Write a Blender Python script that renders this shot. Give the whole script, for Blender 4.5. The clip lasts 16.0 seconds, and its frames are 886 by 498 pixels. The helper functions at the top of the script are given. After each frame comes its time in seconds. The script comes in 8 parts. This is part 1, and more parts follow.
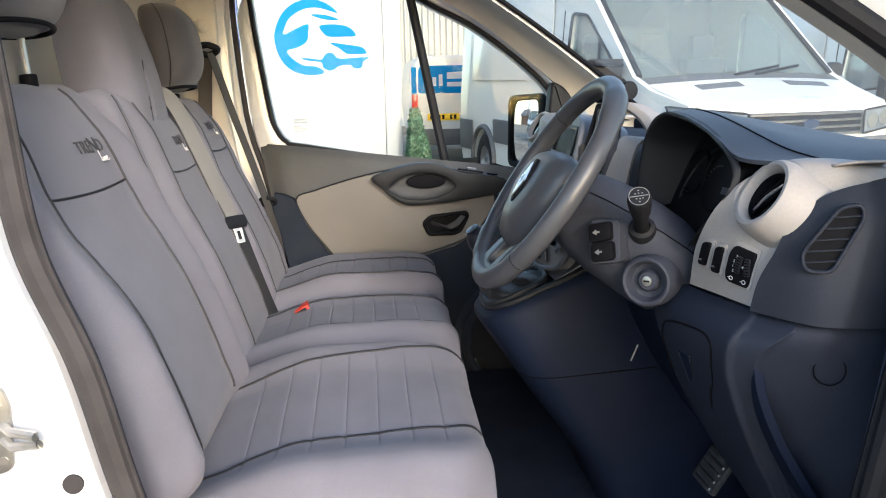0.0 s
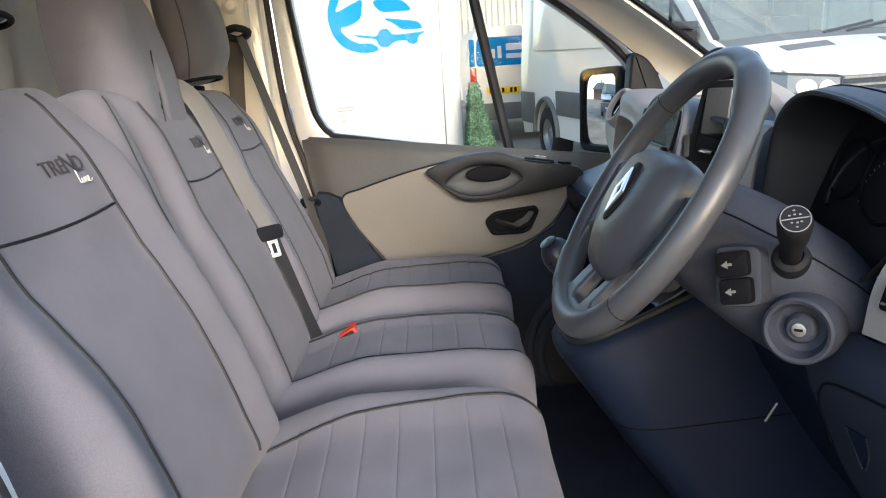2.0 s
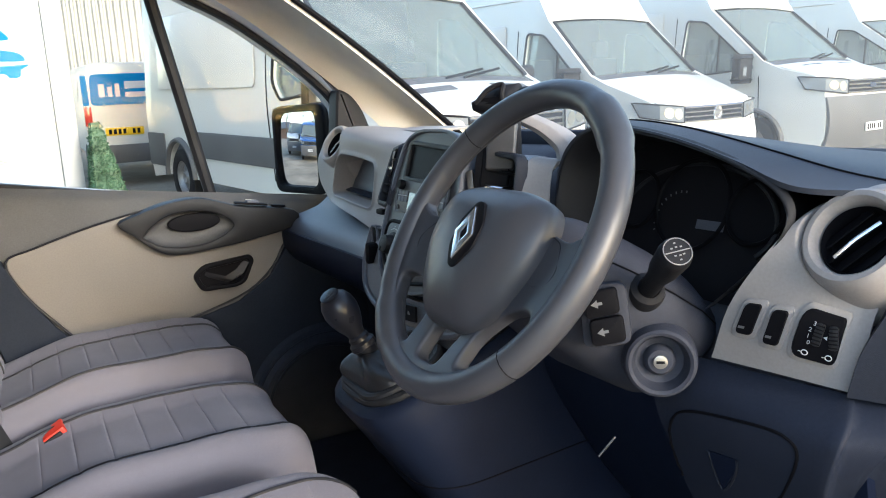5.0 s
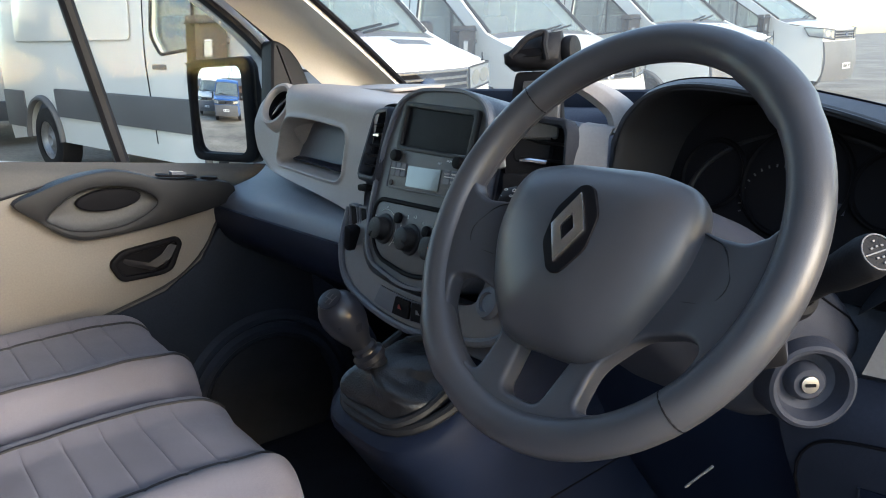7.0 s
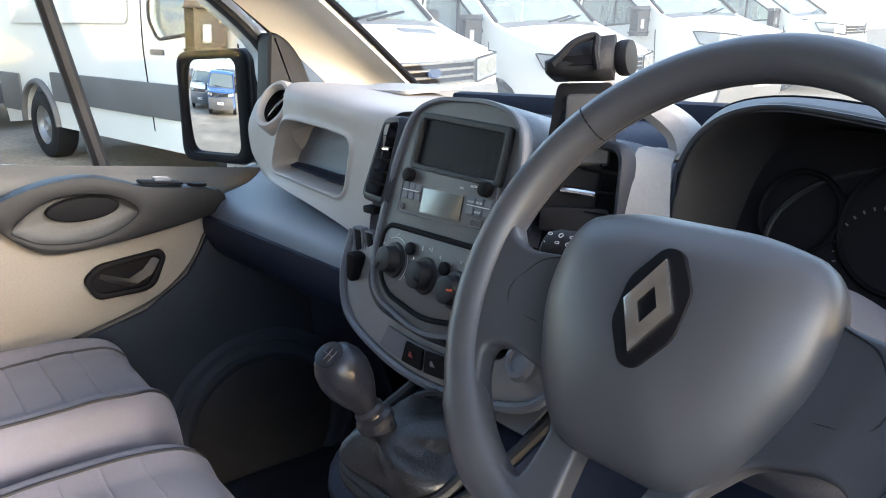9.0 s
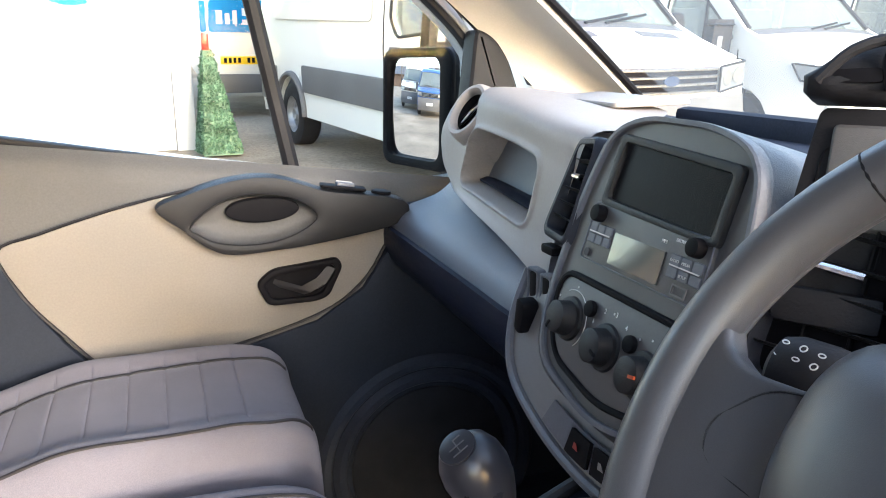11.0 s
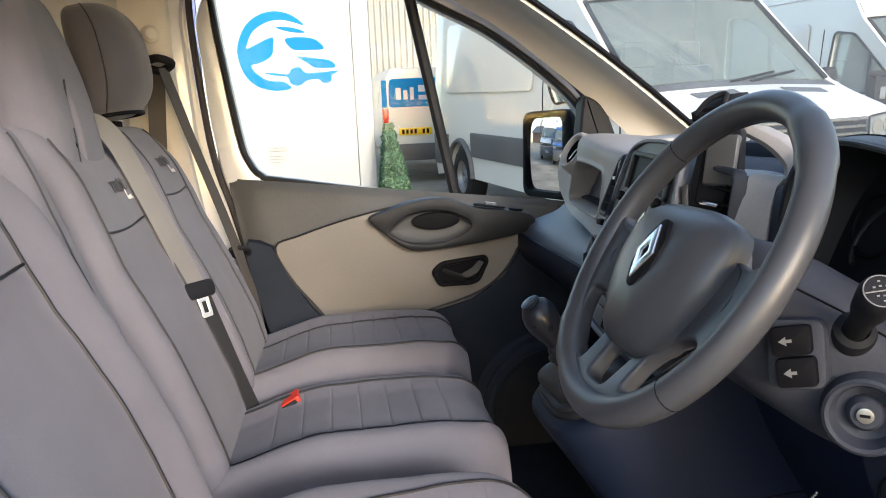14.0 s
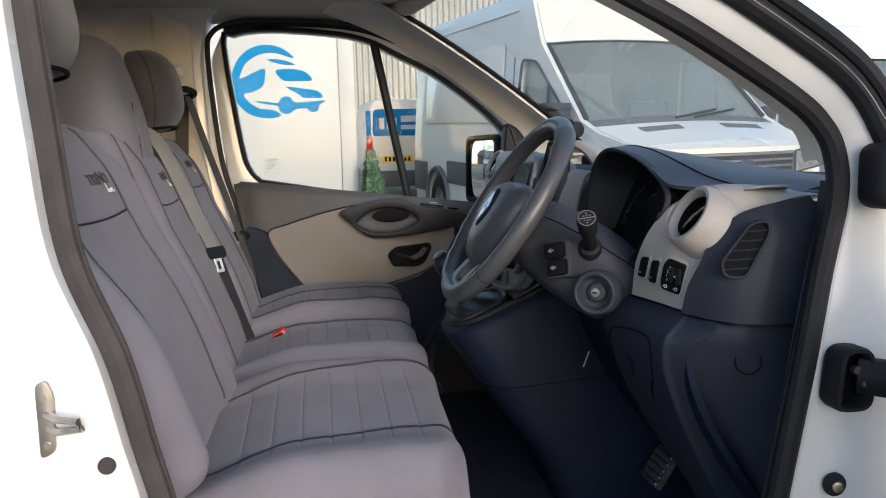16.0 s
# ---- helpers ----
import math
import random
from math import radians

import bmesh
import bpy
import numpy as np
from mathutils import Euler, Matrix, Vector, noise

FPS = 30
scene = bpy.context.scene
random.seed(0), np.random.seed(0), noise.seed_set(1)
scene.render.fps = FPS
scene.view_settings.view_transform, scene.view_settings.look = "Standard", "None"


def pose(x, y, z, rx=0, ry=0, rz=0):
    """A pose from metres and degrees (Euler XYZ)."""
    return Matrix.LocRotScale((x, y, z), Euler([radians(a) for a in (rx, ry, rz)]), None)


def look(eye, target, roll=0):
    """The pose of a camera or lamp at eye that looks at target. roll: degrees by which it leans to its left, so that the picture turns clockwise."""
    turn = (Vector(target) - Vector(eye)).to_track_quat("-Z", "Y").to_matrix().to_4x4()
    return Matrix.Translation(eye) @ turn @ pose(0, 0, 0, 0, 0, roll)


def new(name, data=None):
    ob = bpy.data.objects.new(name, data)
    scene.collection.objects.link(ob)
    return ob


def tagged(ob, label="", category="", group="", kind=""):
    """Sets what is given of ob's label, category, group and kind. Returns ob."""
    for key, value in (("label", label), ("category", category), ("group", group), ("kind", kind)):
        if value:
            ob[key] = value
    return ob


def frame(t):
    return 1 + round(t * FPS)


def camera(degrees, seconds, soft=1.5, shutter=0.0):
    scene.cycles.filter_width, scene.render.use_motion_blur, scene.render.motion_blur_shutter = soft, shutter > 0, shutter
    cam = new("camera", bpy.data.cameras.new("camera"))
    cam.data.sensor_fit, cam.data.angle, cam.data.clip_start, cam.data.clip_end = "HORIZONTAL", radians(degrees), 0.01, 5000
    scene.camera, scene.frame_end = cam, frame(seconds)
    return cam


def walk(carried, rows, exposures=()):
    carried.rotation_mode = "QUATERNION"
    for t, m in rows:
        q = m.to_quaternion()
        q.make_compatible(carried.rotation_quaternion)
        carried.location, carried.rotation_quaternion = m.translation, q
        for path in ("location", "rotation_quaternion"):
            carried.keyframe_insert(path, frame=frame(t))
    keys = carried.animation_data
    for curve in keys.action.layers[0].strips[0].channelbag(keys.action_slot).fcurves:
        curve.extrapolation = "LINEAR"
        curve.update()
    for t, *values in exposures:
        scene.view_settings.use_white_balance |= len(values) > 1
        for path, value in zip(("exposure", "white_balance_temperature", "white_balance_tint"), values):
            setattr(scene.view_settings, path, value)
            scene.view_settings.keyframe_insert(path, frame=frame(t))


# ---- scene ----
cam = camera(59.4, 16.0, 1.0)
METRES, EYE, TILT, LEAN, TURN = 2.72, 1.4, -10.0, 1.4, -5.5
ROWS = [
    (0.0, 0.0, 0.0, 0.0, 0.0, 0.0, -0.0),
    (0.5, -0.006, 0.0283, 0.0018, 0.65, -1.44, 0.42),
    (1.0, -0.0217, 0.06, 0.0098, 0.73, -1.98, 0.98),
    (1.5, -0.0156, 0.0898, 0.019, 1.78, -2.26, 1.24),
    (2.0, -0.0036, 0.1103, 0.0291, 4.59, -1.89, 1.53),
    (2.5, 0.0017, 0.1226, 0.0355, 5.95, -0.12, 1.35),
    (3.0, -0.0101, 0.1343, 0.0389, 5.16, 1.24, 1.1),
    (3.5, -0.0382, 0.1484, 0.0396, -1.93, 1.48, 2.29),
    (4.0, -0.0592, 0.1564, 0.0389, -11.08, 1.0, 3.99),
    (4.5, -0.0713, 0.1611, 0.0378, -17.72, 0.36, 5.21),
    (7.0, -0.1071, 0.2823, 0.0592, -31.38, -4.66, 6.76),
    (7.5, -0.1079, 0.2911, 0.0609, -32.2, -5.17, 6.91),
    (8.0, -0.1058, 0.2992, 0.0649, -32.87, -5.77, 6.75),
    (10.5, -0.0379, 0.3946, 0.089, -20.76, -4.34, 2.28),
    (11.0, -0.0337, 0.3971, 0.087, -14.75, -4.29, 1.27),
    (11.5, -0.0299, 0.3971, 0.085, -9.4, -4.47, 0.34),
    (12.0, -0.0254, 0.3826, 0.0802, -1.41, -4.5, -1.12),
    (12.5, -0.0195, 0.3566, 0.0714, 1.68, -4.53, -1.66),
    (13.0, -0.0387, 0.3056, 0.0612, 0.2, -3.12, -1.26),
    (13.5, -0.0521, 0.2453, 0.0535, -2.06, -1.18, -0.26),
    (14.0, -0.0432, 0.1679, 0.0408, -2.33, 0.82, 1.65),
    (14.5, -0.0498, 0.0965, 0.0255, -2.9, 2.52, 3.47),
    (15.0, -0.0689, 0.0158, -0.001, -5.04, 2.55, 4.26),
    (15.5, -0.0531, -0.0296, -0.0092, -5.47, 2.74, 2.67),
    (16.0, -0.0139, -0.0601, -0.0154, -3.43, 3.07, 0.75),
]
walk(cam, [(t, pose(0, 0, EYE, TILT, LEAN, TURN) @ pose(METRES * x, METRES * y, METRES * z, 90 + pitch, roll, yaw)) for t, x, y, z, yaw, pitch, roll in ROWS],
     exposures=[(0.0, 2.03, 6200, 10), (2.5, 2.13, 6200, 10), (4.5, 2.23, 6200, 10), (7.0, 2.28, 6200, 10), (8.0, 2.63, 6300, 11), (10.5, 3.22, 6550, 13), (11.0, 3.12, 6600, 13), (11.5, 2.97, 6600, 13), (12.5, 2.78, 6600, 13), (13.5, 2.32, 6550, 12), (14.5, 1.78, 6400, 12), (16.0, 1.33, 6200, 12)])

# ---------------------------------------------------------------- light
SUN_EL = 16.0
SUN_FROM = Vector((math.cos(radians(SUN_EL)) * 0.25, -math.cos(radians(SUN_EL)) * 0.968, math.sin(radians(SUN_EL)))).normalized()
world = bpy.data.worlds.new("sky")
scene.world = world
world.use_nodes = True
wn = world.node_tree.nodes
sky = wn.new("ShaderNodeTexSky")
sky.sky_type = "NISHITA"
sky.sun_disc = False
sky.sun_elevation = math.asin(SUN_FROM.z)
sky.sun_rotation = math.atan2(SUN_FROM.x, SUN_FROM.y)
sky.dust_density = 1.2
sky.air_density = 1.0
world.node_tree.links.new(sky.outputs[0], wn["Background"].inputs[0])
wn["Background"].inputs[1].default_value = 0.15
sun = new("sun", bpy.data.lights.new("sun", "SUN"))
sun.data.energy, sun.data.angle, sun.data.color = 0.68, radians(10), (1.0, 0.955, 0.90)
sun.matrix_world = look((0, 0, 12), Vector((0, 0, 12)) - SUN_FROM)


# ---------------------------------------------------------------- materials
def mat(name, color, rough=0.5, metal=0.0, vary=0.12, scale=6.0, grain=0.0, grain_scale=300.0, bump=0.0, bump_scale=400.0,
        spec=0.5, tint=None, spread=False, coat=0.0, sheen=0.0):
    """A surface with a broad and a fine variation of colour, gloss and relief. spread: each object differs a little."""
    m = bpy.data.materials.new(name)
    m.use_nodes = True
    n, l = m.node_tree.nodes, m.node_tree.links
    b = n["Principled BSDF"]
    b.inputs["Metallic"].default_value = metal
    b.inputs["Specular IOR Level"].default_value = spec
    b.inputs["Coat Weight"].default_value = coat
    b.inputs["Sheen Weight"].default_value = sheen
    co = n.new("ShaderNodeTexCoord")
    big = n.new("ShaderNodeTexNoise")
    big.inputs["Scale"].default_value, big.inputs["Detail"].default_value = scale, 6
    l.new(co.outputs["Object"], big.inputs["Vector"])
    fine = n.new("ShaderNodeTexNoise")
    fine.inputs["Scale"].default_value, fine.inputs["Detail"].default_value = grain_scale, 3
    l.new(co.outputs["Object"], fine.inputs["Vector"])
    mix = n.new("ShaderNodeMix")
    mix.data_type = "RGBA"
    c2 = tint or tuple(c * (1 - 2 * vary) for c in color)
    mix.inputs["A"].default_value = (*color, 1)
    mix.inputs["B"].default_value = (*c2, 1)
    ramp = n.new("ShaderNodeMapRange")
    ramp.inputs["From Min"].default_value, ramp.inputs["From Max"].default_value = 0.35, 0.7
    l.new(big.outputs["Fac"], ramp.inputs["Value"])
    l.new(ramp.outputs["Result"], mix.inputs["Factor"])
    last = mix.outputs["Result"]
    if grain:
        g = n.new("ShaderNodeMix")
        g.data_type, g.blend_type = "RGBA", "OVERLAY"
        g.inputs["Factor"].default_value = grain
        l.new(last, g.inputs["A"])
        l.new(fine.outputs["Fac"], g.inputs["B"])
        last = g.outputs["Result"]
    if spread:
        info, hsv, mr = n.new("ShaderNodeObjectInfo"), n.new("ShaderNodeHueSaturation"), n.new("ShaderNodeMapRange")
        mr.inputs["To Min"].default_value, mr.inputs["To Max"].default_value = 0.85, 1.15
        l.new(info.outputs["Random"], mr.inputs["Value"])
        l.new(mr.outputs["Result"], hsv.inputs["Value"])
        l.new(last, hsv.inputs["Color"])
        last = hsv.outputs["Color"]
    l.new(last, b.inputs["Base Color"])
    rr = n.new("ShaderNodeMapRange")
    rr.inputs["To Min"].default_value, rr.inputs["To Max"].default_value = max(rough - 0.07, 0.02), min(rough + 0.07, 1)
    l.new(big.outputs["Fac"], rr.inputs["Value"])
    l.new(rr.outputs["Result"], b.inputs["Roughness"])
    if bump:
        v = n.new("ShaderNodeTexNoise")
        v.inputs["Scale"].default_value, v.inputs["Detail"].default_value = bump_scale, 2
        l.new(co.outputs["Object"], v.inputs["Vector"])
        bp = n.new("ShaderNodeBump")
        bp.inputs["Strength"].default_value, bp.inputs["Distance"].default_value = bump, 0.002
        l.new(v.outputs["Fac"], bp.inputs["Height"])
        l.new(bp.outputs["Normal"], b.inputs["Normal"])
    return m


def glass_mat(name, color, rough=0.0, alpha_mix=0.0):
    """A thin pane: clear or tinted, with the reflection of real glass."""
    m = bpy.data.materials.new(name)
    m.use_nodes = True
    n, l = m.node_tree.nodes, m.node_tree.links
    n.remove(n["Principled BSDF"])
    t, g, mx, fr = n.new("ShaderNodeBsdfTransparent"), n.new("ShaderNodeBsdfGlossy"), n.new("ShaderNodeMixShader"), n.new("ShaderNodeLayerWeight")
    t.inputs["Color"].default_value = (*color, 1)
    g.inputs["Roughness"].default_value = rough
    pw, ma = n.new("ShaderNodeMath"), n.new("ShaderNodeMath")
    pw.operation, ma.operation = "POWER", "MULTIPLY_ADD"
    pw.inputs[1].default_value, ma.inputs[1].default_value, ma.inputs[2].default_value = 5.0, 0.30, 0.004 + alpha_mix
    l.new(fr.outputs["Facing"], pw.inputs[0])
    l.new(pw.outputs[0], ma.inputs[0])
    l.new(ma.outputs[0], mx.inputs[0])
    l.new(t.outputs[0], mx.inputs[1])
    l.new(g.outputs[0], mx.inputs[2])
    l.new(mx.outputs[0], n["Material Output"].inputs["Surface"])
    return m


FABRIC = mat("seat fabric", (0.168, 0.164, 0.196), 0.85, vary=0.06, scale=9, grain=0.35, grain_scale=900, bump=0.25, bump_scale=1400, sheen=0.10, spec=0.15)
# Same cloth as FABRIC; the shade under the roof is in its colour.
FABRIC_DARK = mat("seat fabric darkened for roof shade", (0.085, 0.083, 0.100), 0.8, vary=0.06, scale=9, grain=0.3, grain_scale=900, bump=0.25, bump_scale=1400, sheen=0.25, spec=0.25)
PIPING = mat("black piping", (0.012, 0.012, 0.016), 0.55, vary=0.1)
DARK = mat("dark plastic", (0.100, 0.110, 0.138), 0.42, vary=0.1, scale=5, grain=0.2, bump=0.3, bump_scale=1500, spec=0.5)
# Footwell shade and its blue cast are put into this dark colour.
LOWER = mat("lower plastic with shade in its colour", (0.0095, 0.0145, 0.0320), 0.46, vary=0.12, scale=5, grain=0.2, bump=0.25, bump_scale=1500, spec=0.1)
FOOT_M = mat("dark footwell trim", (0.036, 0.045, 0.066), 0.7, vary=0.12, scale=5, grain=0.25, bump=0.25, bump_scale=1100, spec=0.12)
HOOP_M = mat("mid grey console plastic", (0.175, 0.178, 0.190), 0.44, vary=0.06, scale=4, grain=0.12, bump=0.25, bump_scale=1500, spec=0.5)
DARK_SOFT = mat("dark carpeted plastic", (0.030, 0.037, 0.058), 0.75, vary=0.15, scale=6, grain=0.3, bump=0.25, bump_scale=900, spec=0.12)
GREY = mat("warm grey plastic", (0.335, 0.311, 0.300), 0.55, vary=0.05, scale=4, grain=0.12, bump=0.25, bump_scale=1500, spec=0.4)
BEIGE = mat("light grey-beige door vinyl", (0.205, 0.190, 0.173), 0.6, vary=0.05, scale=4, grain=0.15, bump=0.25, bump_scale=1500, spec=0.35)
# Same plastic as the hood, darkened for the open door's shade.
END_M = mat("dash plastic with shade in its colour", (0.024, 0.028, 0.040), 0.45, vary=0.1, scale=5, grain=0.2, bump=0.3, bump_scale=1500, spec=0.14)
ARM_M = mat("black armrest plastic", (0.013, 0.014, 0.017), 0.45, vary=0.12, scale=8, grain=0.2, bump=0.3, bump_scale=1500, spec=0.28)
DOORTOP = mat("door top plastic", (0.0924, 0.0924, 0.0938), 0.55, vary=0.08, scale=4, grain=0.2, bump=0.3, bump_scale=1500, spec=0.3)
PILLAR = mat("cream pillar trim", (0.70, 0.662, 0.60), 0.6, vary=0.05, scale=3, grain=0.12, bump=0.2, bump_scale=900, spec=0.3)
LINING = mat("roof lining felt", (0.66, 0.62, 0.54), 0.95, vary=0.06, scale=5, grain=0.3, grain_scale=1200, bump=0.3, bump_scale=1500, spec=0.1)
WHITE = mat("white van paint", (0.6272, 0.6328, 0.6552), 0.28, vary=0.03, scale=3, coat=0.6, grain=0.05, grain_scale=80)
WHITE_FAR = mat("white paint of parked vans", (0.645, 0.636, 0.60), 0.3, vary=0.04, scale=1.2, coat=0.5, grain=0.08, grain_scale=30)
RUBBER = mat("black rubber", (0.014, 0.0145, 0.018), 0.6, vary=0.15, scale=12, bump=0.2, spec=0.2)
SEAL = mat("grey-brown door seal", (0.0468, 0.0416, 0.0429), 0.7, vary=0.15, scale=20, bump=0.2, bump_scale=600, spec=0.25)
WHEEL_M = mat("steering wheel foam", (0.058, 0.060, 0.070), 0.36, vary=0.08, scale=9, grain=0.15, grain_scale=1200, bump=0.12, bump_scale=1800, spec=0.55)
SATIN = mat("satin chrome", (0.72, 0.72, 0.73), 0.24, metal=1.0, vary=0.08, scale=60)
CHROME = mat("bright metal", (0.78, 0.78, 0.8), 0.18, metal=1.0, vary=0.05)
STEEL = mat("dull steel", (0.48, 0.46, 0.43), 0.38, metal=1.0, vary=0.15, scale=40)
STACK_M = mat("charcoal stack plastic", (0.080, 0.081, 0.086), 0.44, vary=0.08, scale=8, grain=0.15, bump=0.2, bump_scale=1500, spec=0.5)
SCREEN = mat("black matt screen", (0.011, 0.011, 0.014), 0.5, vary=0.1, spec=0.12)
BLACK = mat("matt black", (0.007, 0.007, 0.009), 0.55, vary=0.1, spec=0.06)
RED = mat("red plastic", (0.62, 0.035, 0.015), 0.4, vary=0.08)
RED_DIM = mat("dull red marking", (0.22, 0.022, 0.015), 0.5, vary=0.05)
ORANGE = mat("orange marking", (0.6, 0.09, 0.02), 0.5, vary=0.05)
INK = mat("white printed marks", (0.6, 0.6, 0.6), 0.6, vary=0.05)
INK_DIM = mat("dim printed marks", (0.16, 0.16, 0.165), 0.6, vary=0.1)
INK_DARK = mat("dark stitched lettering", (0.05, 0.047, 0.052), 0.7, vary=0.05)
INK_PALE = mat("pale stitched lettering", (0.6, 0.576, 0.576), 0.7, vary=0.05)
BELT = mat("dark seat-belt webbing", (0.02, 0.02, 0.022), 0.7, vary=0.1, grain=0.08, grain_scale=700, bump=0.12, bump_scale=1800)
BELT_BROWN = mat("brown-grey seat-belt webbing", (0.066, 0.06, 0.0552), 0.7, vary=0.1, grain=0.08, grain_scale=700, bump=0.12, bump_scale=1800)
BELT_GREY = mat("grey seat-belt webbing", (0.207, 0.198, 0.1926), 0.7, vary=0.06, grain=0.08, grain_scale=700, bump=0.12, bump_scale=1800)
GLASS = glass_mat("window glass", (0.93, 0.95, 0.94))
# A thin translucent layer paints in the haze of dashboard reflections.
SCREEN_GLASS = glass_mat("windscreen glass with painted haze", (0.92, 0.94, 0.93))
_n, _l = SCREEN_GLASS.node_tree.nodes, SCREEN_GLASS.node_tree.links
_haze, _mx, _haze_noise, _rng = _n.new("ShaderNodeBsdfTranslucent"), _n.new("ShaderNodeMixShader"), _n.new("ShaderNodeTexNoise"), _n.new("ShaderNodeMapRange")
_haze_noise.inputs["Scale"].default_value, _haze_noise.inputs["Detail"].default_value = 5.0, 4
_rng.inputs["To Min"].default_value, _rng.inputs["To Max"].default_value = 0.02, 0.075
_haze.inputs["Color"].default_value = (0.85, 0.86, 0.84, 1)
_l.new(_haze_noise.outputs["Fac"], _rng.inputs["Value"])
_l.new(_rng.outputs["Result"], _mx.inputs[0])
_l.new(_n["Material Output"].inputs["Surface"].links[0].from_socket, _mx.inputs[1])
_l.new(_haze.outputs[0], _mx.inputs[2])
_l.new(_mx.outputs[0], _n["Material Output"].inputs["Surface"])
VAN_GLASS = glass_mat("parked van glass", (0.72, 0.80, 0.78), 0.02, 0.10)
# The diffuse share stands in for bright sky mirrored in these panes.
_n, _l = VAN_GLASS.node_tree.nodes, VAN_GLASS.node_tree.links
_haze, _mx = _n.new("ShaderNodeBsdfDiffuse"), _n.new("ShaderNodeMixShader")
_haze_noise = _n.new("ShaderNodeTexNoise")
_haze_noise.inputs["Scale"].default_value, _haze_noise.inputs["Detail"].default_value = 1.2, 3
_rng = _n.new("ShaderNodeMapRange")
_rng.inputs["To Min"].default_value, _rng.inputs["To Max"].default_value = 0.10, 0.24
_haze.inputs["Color"].default_value = (0.40, 0.45, 0.43, 1)
_l.new(_haze_noise.outputs["Fac"], _rng.inputs["Value"])
_l.new(_rng.outputs["Result"], _mx.inputs[0])
_l.new(_n["Material Output"].inputs["Surface"].links[0].from_socket, _mx.inputs[1])
_l.new(_haze.outputs[0], _mx.inputs[2])
_l.new(_mx.outputs[0], _n["Material Output"].inputs["Surface"])
MIRROR = mat("mirror", (0.92, 0.93, 0.94), 0.01, metal=1.0, vary=0.0)
MIRROR.node_tree.nodes["Principled BSDF"].inputs["Roughness"].links and MIRROR.node_tree.links.remove(MIRROR.node_tree.nodes["Principled BSDF"].inputs["Roughness"].links[0])
MIRROR.node_tree.nodes["Principled BSDF"].inputs["Roughness"].default_value = 0.0
GRAVEL = mat("gravelly yard", (0.29, 0.245, 0.19), 0.95, vary=0.25, scale=0.8, grain=0.6, grain_scale=25, bump=1.0, bump_scale=30, spec=0.2)
BOXWHITE = mat("white painted box wall", (0.4205, 0.4277, 0.4277), 0.45, vary=0.03, scale=1.0, grain=0.06, grain_scale=40)
BLUE = mat("bright blue vinyl", (0.0, 0.185, 0.42), 0.5, vary=0.05, spec=0.12)
CLAD = mat("grey wall cladding", (0.40, 0.395, 0.37), 0.6, vary=0.06, scale=1.0)
LEAF = mat("artificial box leaves", (0.078, 0.1625, 0.091), 0.6, vary=0.25, scale=8, tint=(0.02, 0.05, 0.02))
TRIMGREY = mat("grey bumper plastic", (0.10, 0.10, 0.105), 0.6, vary=0.1, scale=2, grain=0.15, grain_scale=120)
PLATE_Y = mat("yellow plate", (0.85, 0.52, 0.0), 0.4, vary=0.03)
PLATE_W = mat("white plate", (0.75, 0.75, 0.75), 0.4, vary=0.03)
LAMP_RED = mat("red lamp lens", (0.5, 0.02, 0.02), 0.15, vary=0.05)
LAMP_CLEAR = mat("clear lamp lens", (0.30, 0.33, 0.36), 0.08, vary=0.1, metal=0.4)
NAVY = mat("dark blue van paint", (0.012, 0.03, 0.08), 0.25, vary=0.05, coat=0.6)


# ---------------------------------------------------------------- mesh helpers
def thing(name, label, category, at=(0, 0, 0), group="", kind=""):
    ob = new(name)
    ob.empty_display_size = 0.05
    ob.location = at
    return tagged(ob, label, category, group, kind)


def finish(bm, smooth=35.0):
    bmesh.ops.recalc_face_normals(bm, faces=bm.faces)
    for f in bm.faces:
        f.smooth = True
    lim = radians(smooth)
    for e in bm.edges:
        if len(e.link_faces) == 2 and e.calc_face_angle(0) > lim:
            e.smooth = False


def part(name, bm, material, parent=None, label="", smooth=35.0, kind=""):
    """Links a bmesh, given in world metres, as one mesh object under a thing or a part."""
    finish(bm, smooth)
    me = bpy.data.meshes.new(name)
    bm.to_mesh(me)
    bm.free()
    me.materials.append(material)
    ob = new(name, me)
    if parent is not None:
        ob.parent = parent
        ob.matrix_parent_inverse = world_of(parent).inverted()
    return tagged(ob, label, kind=kind)


def world_of(ob):
    m = ob.matrix_basis
    return m.copy() if ob.parent is None else world_of(ob.parent) @ ob.matrix_parent_inverse @ m


def xf(bm, m):
    bmesh.ops.transform(bm, matrix=m, verts=bm.verts)
    return bm


def box(x0, x1, y0, y1, z0, z1, bevel=0.004, seg=2, m=None):
    bm = bmesh.new()
    bmesh.ops.create_cube(bm, size=1)
    for v in bm.verts:
        v.co = Vector(((x0 + x1) / 2 + v.co.x * (x1 - x0), (y0 + y1) / 2 + v.co.y * (y1 - y0), (z0 + z1) / 2 + v.co.z * (z1 - z0)))
    if bevel:
        bmesh.ops.bevel(bm, geom=bm.edges, offset=bevel, segments=seg, profile=0.6, affect="EDGES")
    return xf(bm, m) if m is not None else bm


def join(*bms):
    """Several bmeshes as one."""
    out = bms[0]
    for b in bms[1:]:
        me = bpy.data.meshes.new("tmp")
        b.to_mesh(me)
        b.free()
        out.from_mesh(me)
        bpy.data.meshes.remove(me)
    return out


